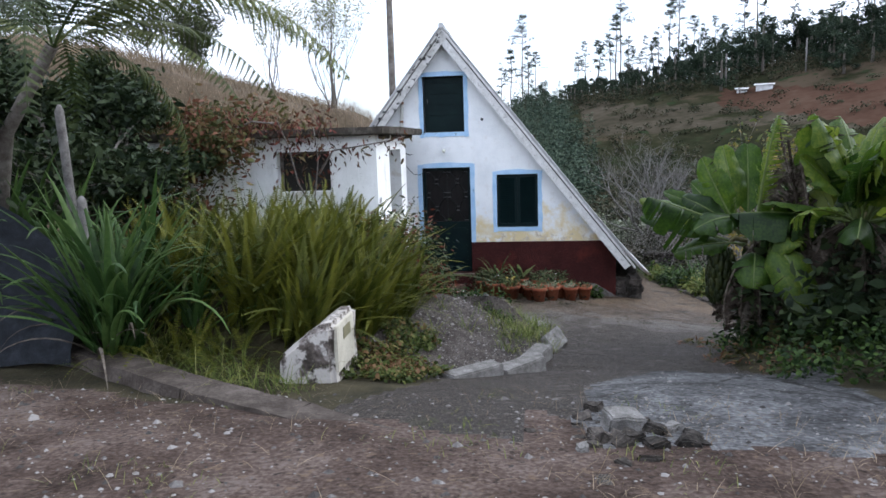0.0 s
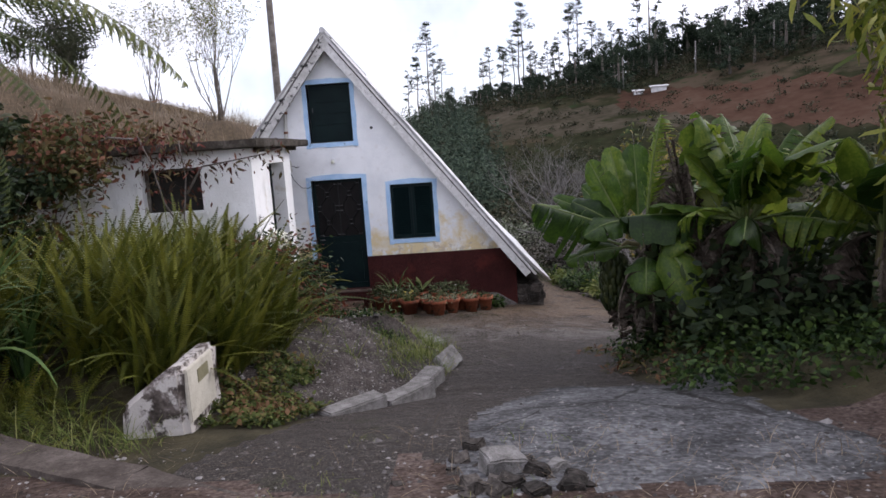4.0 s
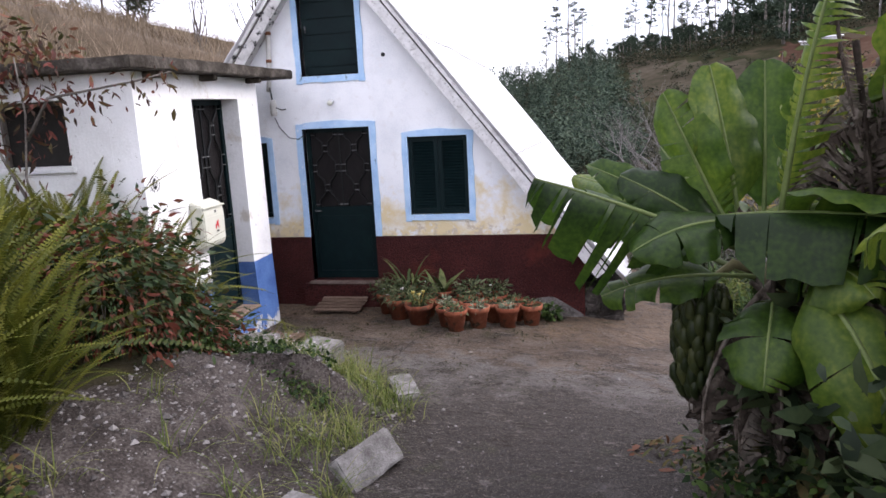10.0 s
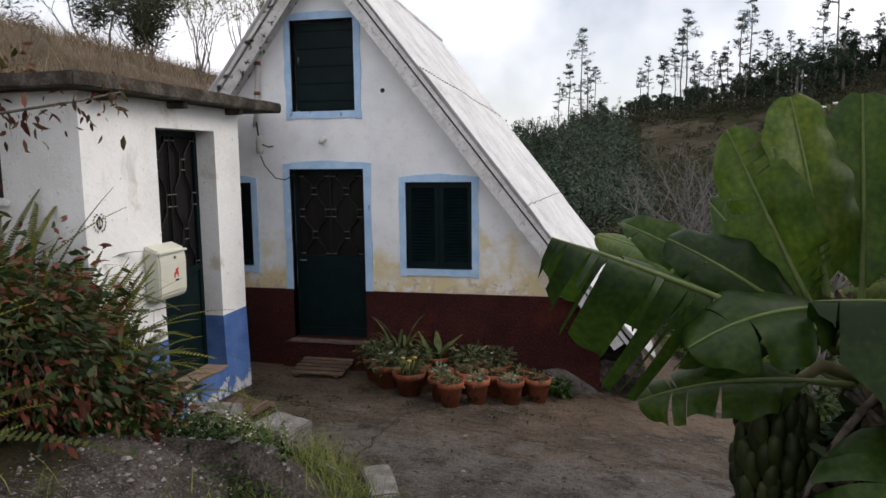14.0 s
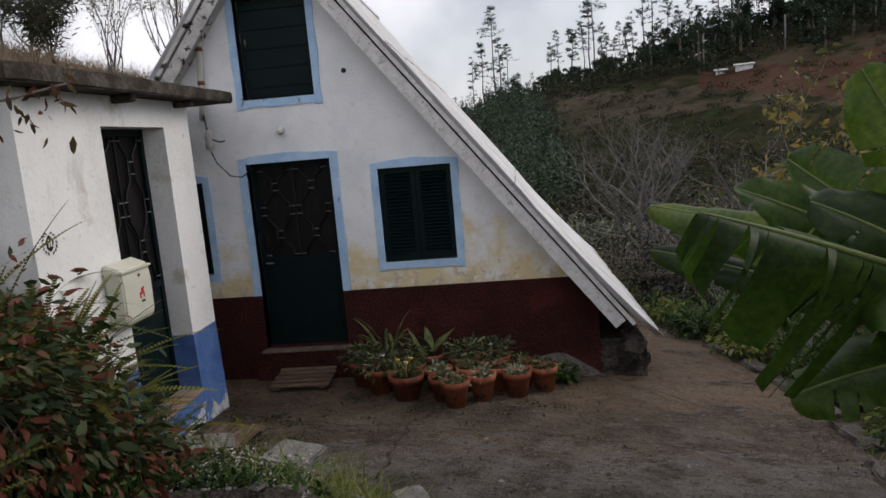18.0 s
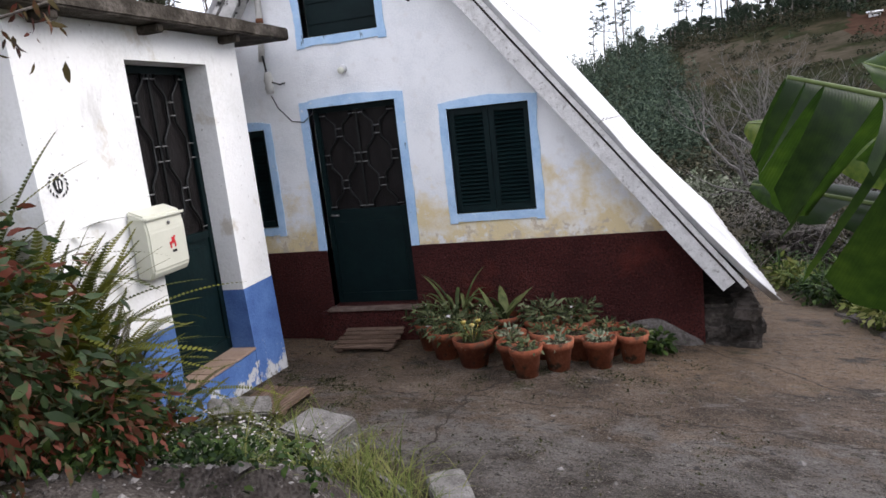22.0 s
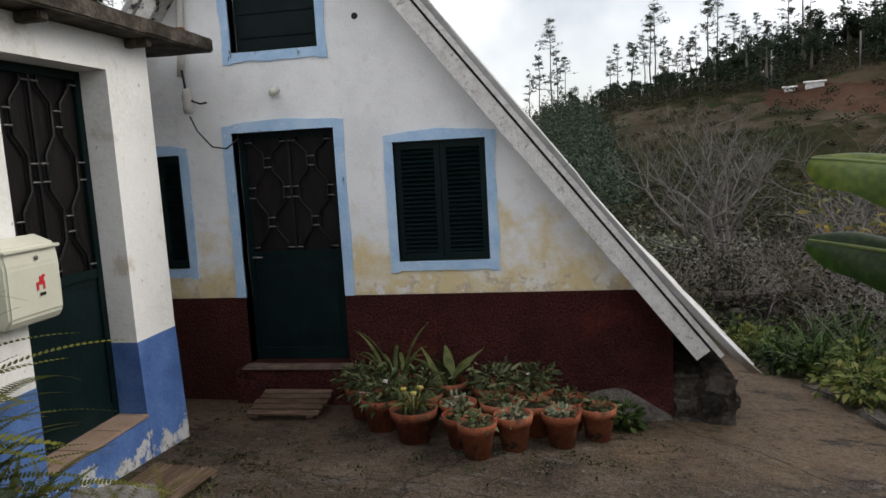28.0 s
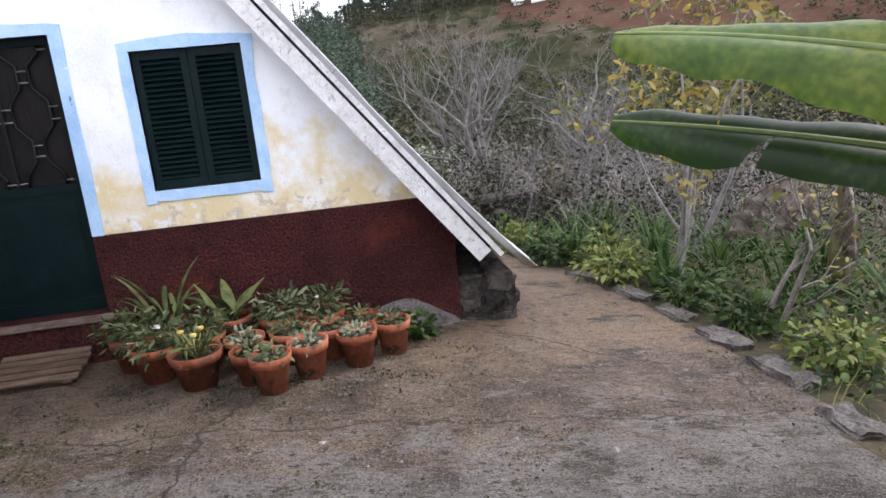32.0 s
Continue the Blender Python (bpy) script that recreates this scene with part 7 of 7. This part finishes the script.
# stakes and dark netting behind the strap plants
for x, y, h, r, a in ((-2.55, -6.35, 2.2, 0.05, 4), (-2.25, -6.6, 1.35, 0.055, -5)):
    bm = bmesh.new()
    tube(bm, [(0, 0, -0.1), (0.02, 0.01, h * 0.5), (0.0, 0.0, h * 0.97), (0.01, 0, h)], [r, r * 0.95, r * 0.85, r * 0.3], 7)
    for v in bm.verts:
        v.co += 0.01 * Vector((noise.noise(v.co * 9), noise.noise(v.co * 9 + Vector((3, 0, 0))), 0))
    whole("stake", bm, PALE_BARK, "weathered grey wooden stake", "stake", rest(x, y, 0), a, group="stakes")
bm = bmesh.new()
rows = []
for i in range(15):
    row = []
    for j in range(15):
        u, v = i / 14, j / 14
        x = -1.5 + 2.1 * u
        z = (1.75 - 0.9 * u ** 2) * v + 0.05 * noise.noise((u * 4, v * 4, 2))
        y = 0.35 * (1 - v) * -1 + 0.08 * noise.noise((u * 5, v * 3, 8))
        row.append(bm.verts.new((x, y, z)))
    rows.append(row)
for a, b in zip(rows, rows[1:]):
    for j in range(14):
        bm.faces.new((a[j], b[j], b[j + 1], a[j + 1]))
NET = material("dark_shade_net", [(0.004, 0.005, 0.007), (0.010, 0.012, 0.016), (0.022, 0.025, 0.032)], 9, 0.7, 0.6, 90)
whole("shade_net", bm, NET, "dark blue-black shade netting draped behind the plants", "netting", (-2.62, -6.98, ground_level(-2.62, -6.98)), smooth=True)


# ---- the garden behind and beside the house ----
random.seed(77)
rng = np.random.default_rng(5)


def hill(x, y):
    return ground_level(x, y)


tree("bare_tree", "leafless grey tree with many fine twigs", "tree", (5.6, 8.4, hill(5.6, 8.4)), PALE_BARK, None, 3.6, 0.07, 4, stems=5, fork=4, spread=0.7, upward=0.25)
tree("bare_tree", "leafless grey tree with many fine twigs", "tree", (7.4, 7.2, hill(7.4, 7.2)), PALE_BARK, None, 3.2, 0.06, 4, stems=4, fork=4, spread=0.75, upward=0.2)
tree("yellowing_tree", "small fruit tree with pale trunk and sparse yellow leaves", "tree", (5.75, 0.8, hill(5.75, 0.8)), PALE_BARK, YELLOW_LEAF, 3.4, 0.045, 3, 0.10, 3, 2, (0.15, 0.1), spread=0.6, upward=0.3)
tree("yellowing_tree", "small fruit tree with pale trunk and sparse yellow leaves", "tree", (6.6, 2.2, hill(6.6, 2.2)), PALE_BARK, YELLOW_LEAF, 3.2, 0.045, 3, 0.10, 3, 2, (0.1, 0.0), spread=0.65, upward=0.25)
tree("sapling", "thin bare sapling leaning over the bed", "sapling", (5.55, -0.85, hill(5.55, -0.85)), BARK, YELLOW_LEAF, 1.9, 0.03, 2, 0.07, 1, 2, (0.35, 0.1), spread=0.5)
tree("wispy_tree", "wispy tree with sparse thin upright twigs behind the annex", "tree", (-3.4, 6.2, hill(-3.4, 6.2)), BARK, BAMBOO_LEAF, 3.6, 0.020, 4, 0.08, 1, 10, spread=0.42, upward=0.4, aspect=0.2)
tree("wispy_tree", "wispy tree with sparse thin upright twigs behind the annex", "tree", (-5.6, 7.5, hill(-5.6, 7.5)), BARK, BAMBOO_LEAF, 3.2, 0.018, 4, 0.08, 1, 8, spread=0.45, upward=0.35, aspect=0.2)
for x, y, h in ((-14.5, 9.5, 4.4), (-10.9, 12.0, 4.0), (-9.2, 11.8, 3.0), (-10.1, 12.6, 3.7), (-17.0, 12.5, 4.8)):
    tree("dark_tree", "dark conifer-like tree on the grassy bank", "tree", (x - 0.7, y, hill(x - 0.7, y) - 1.1), BARK, AIRY_LEAF, h * 1.1, 0.07, 4, 0.19, 4, 2, fork=3, spread=0.5, upward=0.32, aspect=0.15, droop=0.0, group="bank trees")
for x, y, s, c in ((4.75, 2.3, 0.5, 24), (5.1, 1.9, 0.6, 24), (5.25, 1.2, 0.55, 26), (4.6, 2.9, 0.5, 22), (5.5, 0.6, 0.6, 24), (5.35, 2.6, 0.75, 24), (5.6, 2.2, 0.8, 26), (5.75, 1.2, 0.7, 26), (6.9, -0.6, 0.8, 22), (7.4, 0.9, 0.9, 22), (5.9, 3.2, 0.8, 22), (5.9, 1.6, 0.85, 26), (6.3, 1.0, 0.8, 26), (6.6, 0.3, 0.75, 24), (5.0, 2.6, 0.5, 22), (7.2, 1.8, 0.8, 22), (6.2, -0.3, 0.45, 18)):
    strap_plant((x, y, hill(x, y)), s, c, "green strap-leaved plant in the bed beside the patio", 30, 1, "strap plants in the bed")
random.seed(63)
for x, y, w, h in ((4.85, 1.9, 0.32, 0.30), (5.2, 0.9, 0.36, 0.34), (5.5, 0.1, 0.34, 0.28), (5.62, -0.6, 0.30, 0.24), (5.45, 1.7, 0.36, 0.40), (4.7, 2.7, 0.28, 0.30), (5.7, -1.5, 0.36, 0.30)):
    clump = thing("leafy_weed", "light green leafy weed in the bed beside the patio", "weed", (x, y, hill(x, y)), group="leafy weeds")
    pts, out = clump_points(420, (0, 0, h * 0.55), (w, w, h * 0.55), 0.3)
    mesh_part("foliage", leaf_cloud("foliage", pts[pts[:, 2] > 0.0], 0.075, random.choice((GRASS_BLADE, WEED_GREEN, WEED_GREEN)), 0.25, 0.42, 0.5, out[pts[:, 2] > 0.0]), clump)
    for k in range(5):
        bm = bmesh.new()
        a = k * 1.26 + random.uniform(-0.3, 0.3)
        tube(bm, [(0, 0, -0.03), (0.3 * w * math.cos(a), 0.3 * w * math.sin(a), h * 0.5), (0.6 * w * math.cos(a), 0.6 * w * math.sin(a), h * 0.95)], [0.006, 0.005, 0.002], 4)
        part("stem", bm, BARK, clump)
# withered banana leaf hanging at the bed
random.seed(14)
banana_plant((7.0, 0.2, hill(7.0, 0.2)), [(0, 0, 1.2, 0.09)], [((0, 0, 1.15), (-0.9, -0.3, 0.75), 0.5, 1.3, 0.5, True, 0, 0.4), ((0, 0, 1.15), (-0.5, -0.8, 0.6), 0.5, 1.3, 0.5, True, 0, 0.4), ((0, 0, 1.15), (-0.8, 0.5, 0.5), 0.45, 1.5, 0.5, True, 0, 0.4), ((0, 0, 1.15), (0.3, -0.8, 0.6), 0.45, 1.5, 0.5, True, 0, 0.4)], "withered banana plant with brown hanging leaves", 15)

# leafy cane thicket on the far side of the concrete pad
for x, y, h in ((6.2, -6.9, 2.7), (6.5, -7.6, 3.1), (6.9, -6.3, 3.2), (6.0, -8.0, 1.6)):
    cane = thing("cane_thicket", "tall cane thicket with narrow drooping bright leaves", "cane", (x, y, hill(x, y)), group="canes")
    cps = []
    for k in range(12):
        bm = bmesh.new()
        a = random.uniform(0, 6.3)
        l = random.uniform(0.1, 0.35)
        pts = [(0.1 * math.cos(a), 0.1 * math.sin(a), -0.1)] + [(math.cos(a) * (0.1 + l * h * u * u), math.sin(a) * (0.1 + l * h * u * u), h * u * random.uniform(0.96, 1.02)) for u in (0.3, 0.6, 0.85, 1.0)]
        tube(bm, pts, [0.014, 0.013, 0.010, 0.007, 0.003], 5)
        part("stalk", bm, BANANA_STEM, cane)
        for p, q in zip(pts[1:], pts[2:]):
            cps += [Vector(p).lerp(Vector(q), random.random()) + Vector((random.gauss(0, 0.13), random.gauss(0, 0.13), random.gauss(0, 0.1))) for _ in range(42)]
    mesh_part("foliage", leaf_cloud("foliage", np.array(cps), 0.24, BAMBOO_LEAF, 0.75, 0.16, 0.4), cane)

# rubble-stone wall beyond the eave
def rough_stone(name, size, parent, place, mat):
    bm = bmesh.new()
    box(bm, -0.5, 0.5, -0.5, 0.5, -0.5, 0.5)
    bmesh.ops.subdivide_edges(bm, edges=list(bm.edges), cuts=2, use_grid_fill=True)
    off = Vector((random.uniform(0, 50), 0, 0))
    for v in bm.verts:
        v.co = v.co.lerp(v.co.normalized() * 0.55, 0.45)
        v.co += 0.22 * Vector((noise.noise(v.co * 2.2 + off), noise.noise(v.co * 2.2 + off * 2), noise.noise(v.co * 2.2 + off * 3)))
        v.co = Vector((v.co.x * size[0], v.co.y * size[1], v.co.z * size[2]))
    ob = part(name, bm, mat, parent)
    ob.matrix_basis = Matrix.Translation(place) @ Matrix.Rotation(random.uniform(-0.4, 0.4), 4, "Z") @ Matrix.Rotation(random.uniform(-0.2, 0.2), 4, "Y")
    return ob


wall = thing("rubble_wall", "low dark rubble wall with pale stones beyond the house", "stone wall", (4.6, 4.3, hill(4.6, 4.3) - 0.1))
for r in range(3):
    x = random.uniform(-0.1, 0.1)
    while x < 1.5 - 0.25 * r:
        w = random.uniform(0.14, 0.34)
        rough_stone("stone", (w * 1.1, 0.28, random.uniform(0.17, 0.24)), wall, (x + w / 2, random.uniform(-0.06, 0.06), 0.12 + r * 0.17), CONCRETE if random.random() < 0.12 else STONE)
        x += w
mossy = thing("mossy_stump", "shaggy mossy grey stump in the bed", "stump", (5.62, 3.9, hill(5.62, 3.9)))
bm = bmesh.new()
tube(bm, [(0, 0, -0.2), (0.02, 0, 0.3), (-0.02, 0.02, 0.7), (0.03, 0, 0.9)], [0.15, 0.12, 0.11, 0.07], 10)
for v in bm.verts:
    v.co += 0.06 * Vector((noise.noise(v.co * 5), noise.noise(v.co * 5 + Vector((3, 0, 0))), noise.noise(v.co * 5 + Vector((0, 3, 0)))))
part("trunk", bm, BARK, mossy)
pts, out = clump_points(1500, (0, 0, 0.45), (0.26, 0.26, 0.62), 0.45)
mesh_part("moss", leaf_cloud("moss", pts, 0.07, SCRUB_LEAF, 0.6, 0.35, 0.3), mossy)
for k in range(16):
    x, y = random.uniform(4.9, 8.2), random.uniform(3.0, 7.5)
    tree("bare_bush", "tangle of thin leafless grey twigs behind the bed", "bush", (x, y, hill(x, y)), PALE_BARK if k % 2 else BARK, None, random.uniform(1.2, 2.0), 0.014, 3, stems=5, fork=3, spread=0.75, upward=0.12, group="bare bushes")

THICKET_LEAF = material("thicket_leaf", [(0.010, 0.012, 0.006), (0.017, 0.018, 0.010), (0.026, 0.026, 0.014), (0.040, 0.036, 0.022)], 0.5, 0.9, random_value=0.6, island=True)
TWIG_GREY = material("grey_twig", [(0.06, 0.052, 0.046), (0.12, 0.108, 0.10), (0.22, 0.205, 0.195)], 2, 0.95, random_value=0.5, island=True)
# scrub between the garden and the valley
spts = []
for k in range(190):
    x, y = random.uniform(2.5, 30.0), random.uniform(9.5, 46.0)
    if x < 4.5 and y < 12:
        continue
    p, o = clump_points(300, (x, y, hill(x, y) + 0.3), (random.uniform(0.6, 1.4), random.uniform(0.6, 1.4), random.uniform(0.4, 1.0)), 0.3)
    spts.append(p)
stuff("valley_scrub", leaf_cloud("valley_scrub", np.concatenate(spts), 0.13, THICKET_LEAF, 0.2, 0.45, 0.4), "brown and green scrub below the garden", "scrub")
spts = []
for k in range(34):
    x, y = random.uniform(1.5, 8.5), random.uniform(11, 22)
    p, o = clump_points(230, (x, y, hill(x, y) + 0.35), (random.uniform(0.5, 1.2), random.uniform(0.5, 1.1), random.uniform(0.4, 0.8)), 0.5)
    spts.append(p)
stuff("grey_bushes", leaf_cloud("grey_bushes", np.concatenate(spts), 0.13, GREY_SCRUB, 0.0, 0.5, 0.5), "grey-green flowering bushes behind the house", "bushes")
spts = []
for k in range(100):
    x, y = random.uniform(4.6, 12), random.uniform(2.4, 10.0)
    if x < 5.6 and y < 3.4:
        continue
    p, o = clump_points(260, (x, y, hill(x, y) + 0.4), (random.uniform(0.4, 0.8), random.uniform(0.4, 0.8), random.uniform(0.4, 1.15)), 0.3)
    spts.append(p)
stuff("garden_scrub", leaf_cloud("garden_scrub", np.concatenate(spts), 0.065, THICKET_LEAF, 0.2, 0.4, 0.4), "tangled brown scrub behind the bed", "scrub")

pts = near(scatter(5600, 4.8, 11, 2.8, 10.0), lambda x, y: x > 5.4 or y > 3.6)
stuff("twig_tangle", blades("twig_tangle", on_ground(pts, 0.0) + np.abs(rng.normal(size=(len(pts), 3))) * [0, 0, 0.35], 0.9, 0.009, TWIG_GREY, 0.9, 1.1), "tangle of thin grey leafless twigs behind the bed", "twigs")

# dry grass on the bank behind the annex
pts = near(scatter(15000, -16, -0.6, 1.5, 12), lambda x, y: y - 0.15 * x > 1.5 and x < -0.9)
stuff("bank_grass", blades("bank_grass", on_ground(pts, -0.02), 0.42, 0.012, STRAW, 0.35, 0.6), "long dry golden grass on the bank behind the annex", "grass")

# ---- the far hillside ----
def polar(yaw, r):
    a = radians(yaw)
    return 2 + r * math.sin(a), -6 + r * math.cos(a)


def pine(height, crown_from, seed):
    """A slender stem with bare stubs below and short tiered limbs that carry flat tufts."""
    random.seed(seed)
    ob = thing("pine_tree", "tall slender pine with a sparse high crown on the ridge", "pine", group="ridge pines")
    bm = bmesh.new()
    bend = [(random.gauss(0, 0.16), random.gauss(0, 0.16)) for _ in range(3)]
    stem = [Vector((0, 0, -1)), Vector((*bend[0], height * 0.35)), Vector((*bend[1], height * 0.7)), Vector((*bend[2], height))]
    tube(bm, stem, [0.19, 0.15, 0.10, 0.03], 5)

    def on_stem(z):
        for p, q in zip(stem, stem[1:]):
            if p.z <= z <= q.z:
                return p.lerp(q, (z - p.z) / (q.z - p.z))
        return stem[-1]
    cl = []
    lopsided = random.uniform(0, 6.3)
    for k in range(34):
        u = random.random() ** 0.8
        z = height * (crown_from + (1 - crown_from) * u)
        a = k * 2.4 + random.random()
        l = height * 0.12 * (1.12 - 0.85 * u) * random.uniform(0.4, 1.15) * (1 + 0.35 * math.cos(a - lopsided)) + 0.25
        p = on_stem(z)
        q = p + Vector((math.cos(a) * l, math.sin(a) * l, l * random.uniform(0.0, 0.45)))
        tube(bm, [p, q], [0.05, 0.015], 3)
        for v in (0.6, 0.85, 1.0):
            c, o = clump_points(9, p.lerp(q, v), (0.24 + 0.16 * l, 0.24 + 0.16 * l, 0.22), 0.1)
            cl.append(c)
    for k in range(7):
        z = height * random.uniform(0.25, crown_from + 0.1)
        a, l = random.uniform(0, 6.3), random.uniform(0.4, 1.2)
        p = on_stem(z)
        tube(bm, [p, p + Vector((math.cos(a) * l, math.sin(a) * l, 0.1))], [0.035, 0.012], 3)
    part("trunk", bm, BARK, ob)
    mesh_part("crown", leaf_cloud("crown", np.concatenate(cl), 0.42, PINE_LEAF, -0.1, 0.24, 0.2), ob)
    return ob


def broad(height, seed):
    random.seed(seed)
    ob = thing("ridge_tree", "dark rounded tree on the wooded ridge", "tree", group="ridge trees")
    bm = bmesh.new()
    tube(bm, [(0, 0, -1), (0.1, 0, height * 0.4), (0.2, 0.1, height * 0.7)], [0.3, 0.22, 0.1], 5)
    part("trunk", bm, BARK, ob)
    cl = []
    for k in range(18):
        u = random.random()
        w = height * 0.20 * (1.0 - 0.55 * u)
        p, o = clump_points(80, (random.gauss(0, w), random.gauss(0, w), height * (0.10 + 0.82 * u)), (height * 0.11, height * 0.11, height * 0.085), 0.25)
        cl.append(p)
    mesh_part("crown", leaf_cloud("crown", np.concatenate(cl), 0.36, PINE_LEAF, 0.0, 0.42, 0.3), ob)
    return ob


PINES = ((17, 0.45, 1), (15, 0.5, 2), (19, 0.62, 3), (13, 0.35, 4), (16, 0.7, 5), (14, 0.55, 11), (18, 0.4, 12), (10, 0.3, 13))
pine_kinds = [pine(h, c, s) for h, c, s in PINES]
broad_kinds = [broad(h, s) for h, s in ((7.5, 6), (9.5, 7), (6, 8), (8.5, 9), (7.0, 21))]


def plant_out(kinds, spots):
    """Stands the trees of kinds on the spots (yaw, distance, scale); the first of each kind is moved, the others are copies."""
    for k, (yaw, r, s) in enumerate(spots):
        x, y = polar(yaw, r)
        m = Matrix.Translation((x, y, hill(x, y) - 0.2)) @ Matrix.Rotation(random.uniform(0, 6.3), 4, "Z") @ Matrix.Scale(s, 4)
        ob = kinds[k % len(kinds)]
        if k < len(kinds):
            ob.matrix_basis = m
        else:
            copy_thing(ob, m)


random.seed(41)
spots = [(yaw + random.uniform(-0.15, 0.15), random.uniform(150, 164), random.uniform(0.65, 1.2)) for yaw in (-2.6, -1.9, -0.9, -0.5, 0.1, 3.7, 4.1, 5.2, 6.0, 6.6, 7.0, 7.4, 7.8, 8.4, 9.0, 9.4, 10.0, 10.6, 11.3, 12.0, 12.5, 13.2, 14.1, 14.6, 15.1, 16.0, 16.9, 17.5, 18.2, 19.3, 20.3, 21.4, 22.0, 23.5, 25.1, 26.2, 27.0, 29.5, 32, 35, 38)]
plant_out(pine_kinds, spots)
spots = [(random.uniform(-4, 5), random.uniform(150, 166), random.uniform(0.4, 0.75)) for _ in range(26)] + [(random.uniform(3, 13), random.uniform(132, 166), random.uniform(0.6, 1.1)) for _ in range(86)]
spots += [(random.uniform(11, 40), random.uniform(124 if k % 2 else 142, 166), random.uniform(1.05, 1.85)) for k in range(176)] + [(random.uniform(-12, -3), random.uniform(165, 200), random.uniform(0.7, 1.0)) for _ in range(10)]
plant_out(broad_kinds, spots)
# young conifers on the slope: whorls of short drooping tufts round a leader
cone_p = []
for k in range(900):
    yaw, r = random.uniform(-9, 8.5), random.uniform(58, 150)
    if yaw > 1.2 + 0.055 * (140 - r) + random.gauss(0, 0.7) or yaw > 6.5 + random.gauss(0, 0.8):
        continue
    x, y = polar(yaw, r)
    h = random.uniform(2.6, 5.8)
    z = hill(x, y) - 0.2
    n = 130
    u = rng.uniform(0, 1, n) ** 1.25
    a = rng.uniform(0, 2 * np.pi, n)
    w = h * 0.27 * (1.03 - u) * rng.uniform(0.45, 1.05, n)
    cone_p.append(np.stack([x + w * np.cos(a), y + w * np.sin(a), z + h * u], 1))
stuff("conifer_slope", leaf_cloud("conifer_slope", np.concatenate(cone_p), 0.42, CONIFER_LEAF, -0.3, 0.24, 0.35), "slope planted with young blue-green conifers", "conifers")
HILL_LEAF = material("hill_scrub_leaf", [(0.016, 0.022, 0.012), (0.034, 0.038, 0.02), (0.07, 0.06, 0.036)], 0.1, 0.9, random_value=0.55, island=True)
spts = []
for k in range(2600):
    yaw, r = random.uniform(-12, 44), random.uniform(36, 150)
    if r > 82 and 4 < yaw < 40 and random.random() < 0.70:
        continue
    x, y = polar(yaw, r)
    p, o = clump_points(64, (x, y, hill(x, y) + 0.3), (random.uniform(0.5, 1.9), random.uniform(0.5, 1.9), random.uniform(0.3, 1.3)), 0.3)
    spts.append(p)
for k in range(420):
    yaw, r = random.uniform(-4, 44), random.uniform(126, 154)
    x, y = polar(yaw, r)
    p, o = clump_points(80, (x, y, hill(x, y) + 1.0), (random.uniform(1.2, 2.6), random.uniform(1.2, 2.6), random.uniform(1.0, 2.2)), 0.3)
    spts.append(p)
stuff("hill_scrub", leaf_cloud("hill_scrub", np.concatenate(spts), 0.30, HILL_LEAF, 0.1, 0.5, 0.4), "scattered dark scrub over the far slope", "scrub")

# buildings and poles far off
def far_house(yaw, r, w, d, h, roof_mat, label, wall_mat):
    x, y = polar(yaw, r)
    ob = thing("far_house", label, "house", (x, y, hill(x, y)), -yaw)
    bm = bmesh.new()
    box(bm, -w / 2, w / 2, -d / 2, d / 2, -2, h)
    part("wall", bm, wall_mat, ob)
    bm = bmesh.new()
    e = 0.3
    v = [bm.verts.new(c) for c in ((-w / 2 - e, -d / 2 - e, h), (w / 2 + e, -d / 2 - e, h), (w / 2 + e, d / 2 + e, h), (-w / 2 - e, d / 2 + e, h), (-w / 2 - e, 0, h + (1.1 if h > 2 else 0.25)), (w / 2 + e, 0, h + (1.1 if h > 2 else 0.25)))]
    for f in ((0, 1, 5, 4), (2, 3, 4, 5), (0, 4, 3), (1, 2, 5), (3, 2, 1, 0)):
        bm.faces.new([v[i] for i in f])
    part("roof", bm, roof_mat, ob)
    for k in ((-0.25, 0.25) if h > 2 else ()):
        bm = bmesh.new()
        box(bm, k * w - 0.4, k * w + 0.4, -d / 2 - 0.03, -d / 2 + 0.02, h * 0.35, h * 0.75)
        part("window", bm, DARK_GLASS, ob)
    return ob


ORANGE_TILE = material("orange_roof_tile", [(0.36, 0.12, 0.06), (0.48, 0.18, 0.10)], 1, 0.9, 0.3, 4)
far_house(-6.4, 105, 4.5, 4, 3.0, ORANGE_TILE, "distant white house with an orange tiled roof", ANNEX_WHITE)
far_house(17.8, 122, 2.5, 2.2, 0.6, ROOF_WHITE, "distant low white shed on the red terrace", ROOF_WHITE)
far_house(16.2, 122, 1.5, 1.5, 0.4, ROOF_WHITE, "distant tiny white shed on the red terrace", ROOF_WHITE)
for yaw, r, h in ((15.0, 128, 5.5), (20.5, 130, 5.5), (26, 132, 5.5)):
    x, y = polar(yaw, r)
    bm = bmesh.new()
    tube(bm, [(0, 0, -1), (0, 0, h)], 0.13, 6)
    whole("utility_pole", bm, PALE_BARK, "distant pale utility pole", "pole", (x, y, hill(x, y)), group="distant poles")
bm = bmesh.new()
tube(bm, [(0, 0, -0.5), (0.02, 0, 3.5), (0.04, 0, 7.5)], [0.085, 0.075, 0.06], 8)
whole("wooden_pole", bm, BARK, "tall dark wooden utility pole behind the annex", "pole", (-0.95, 2.2, hill(-0.95, 2.2)))
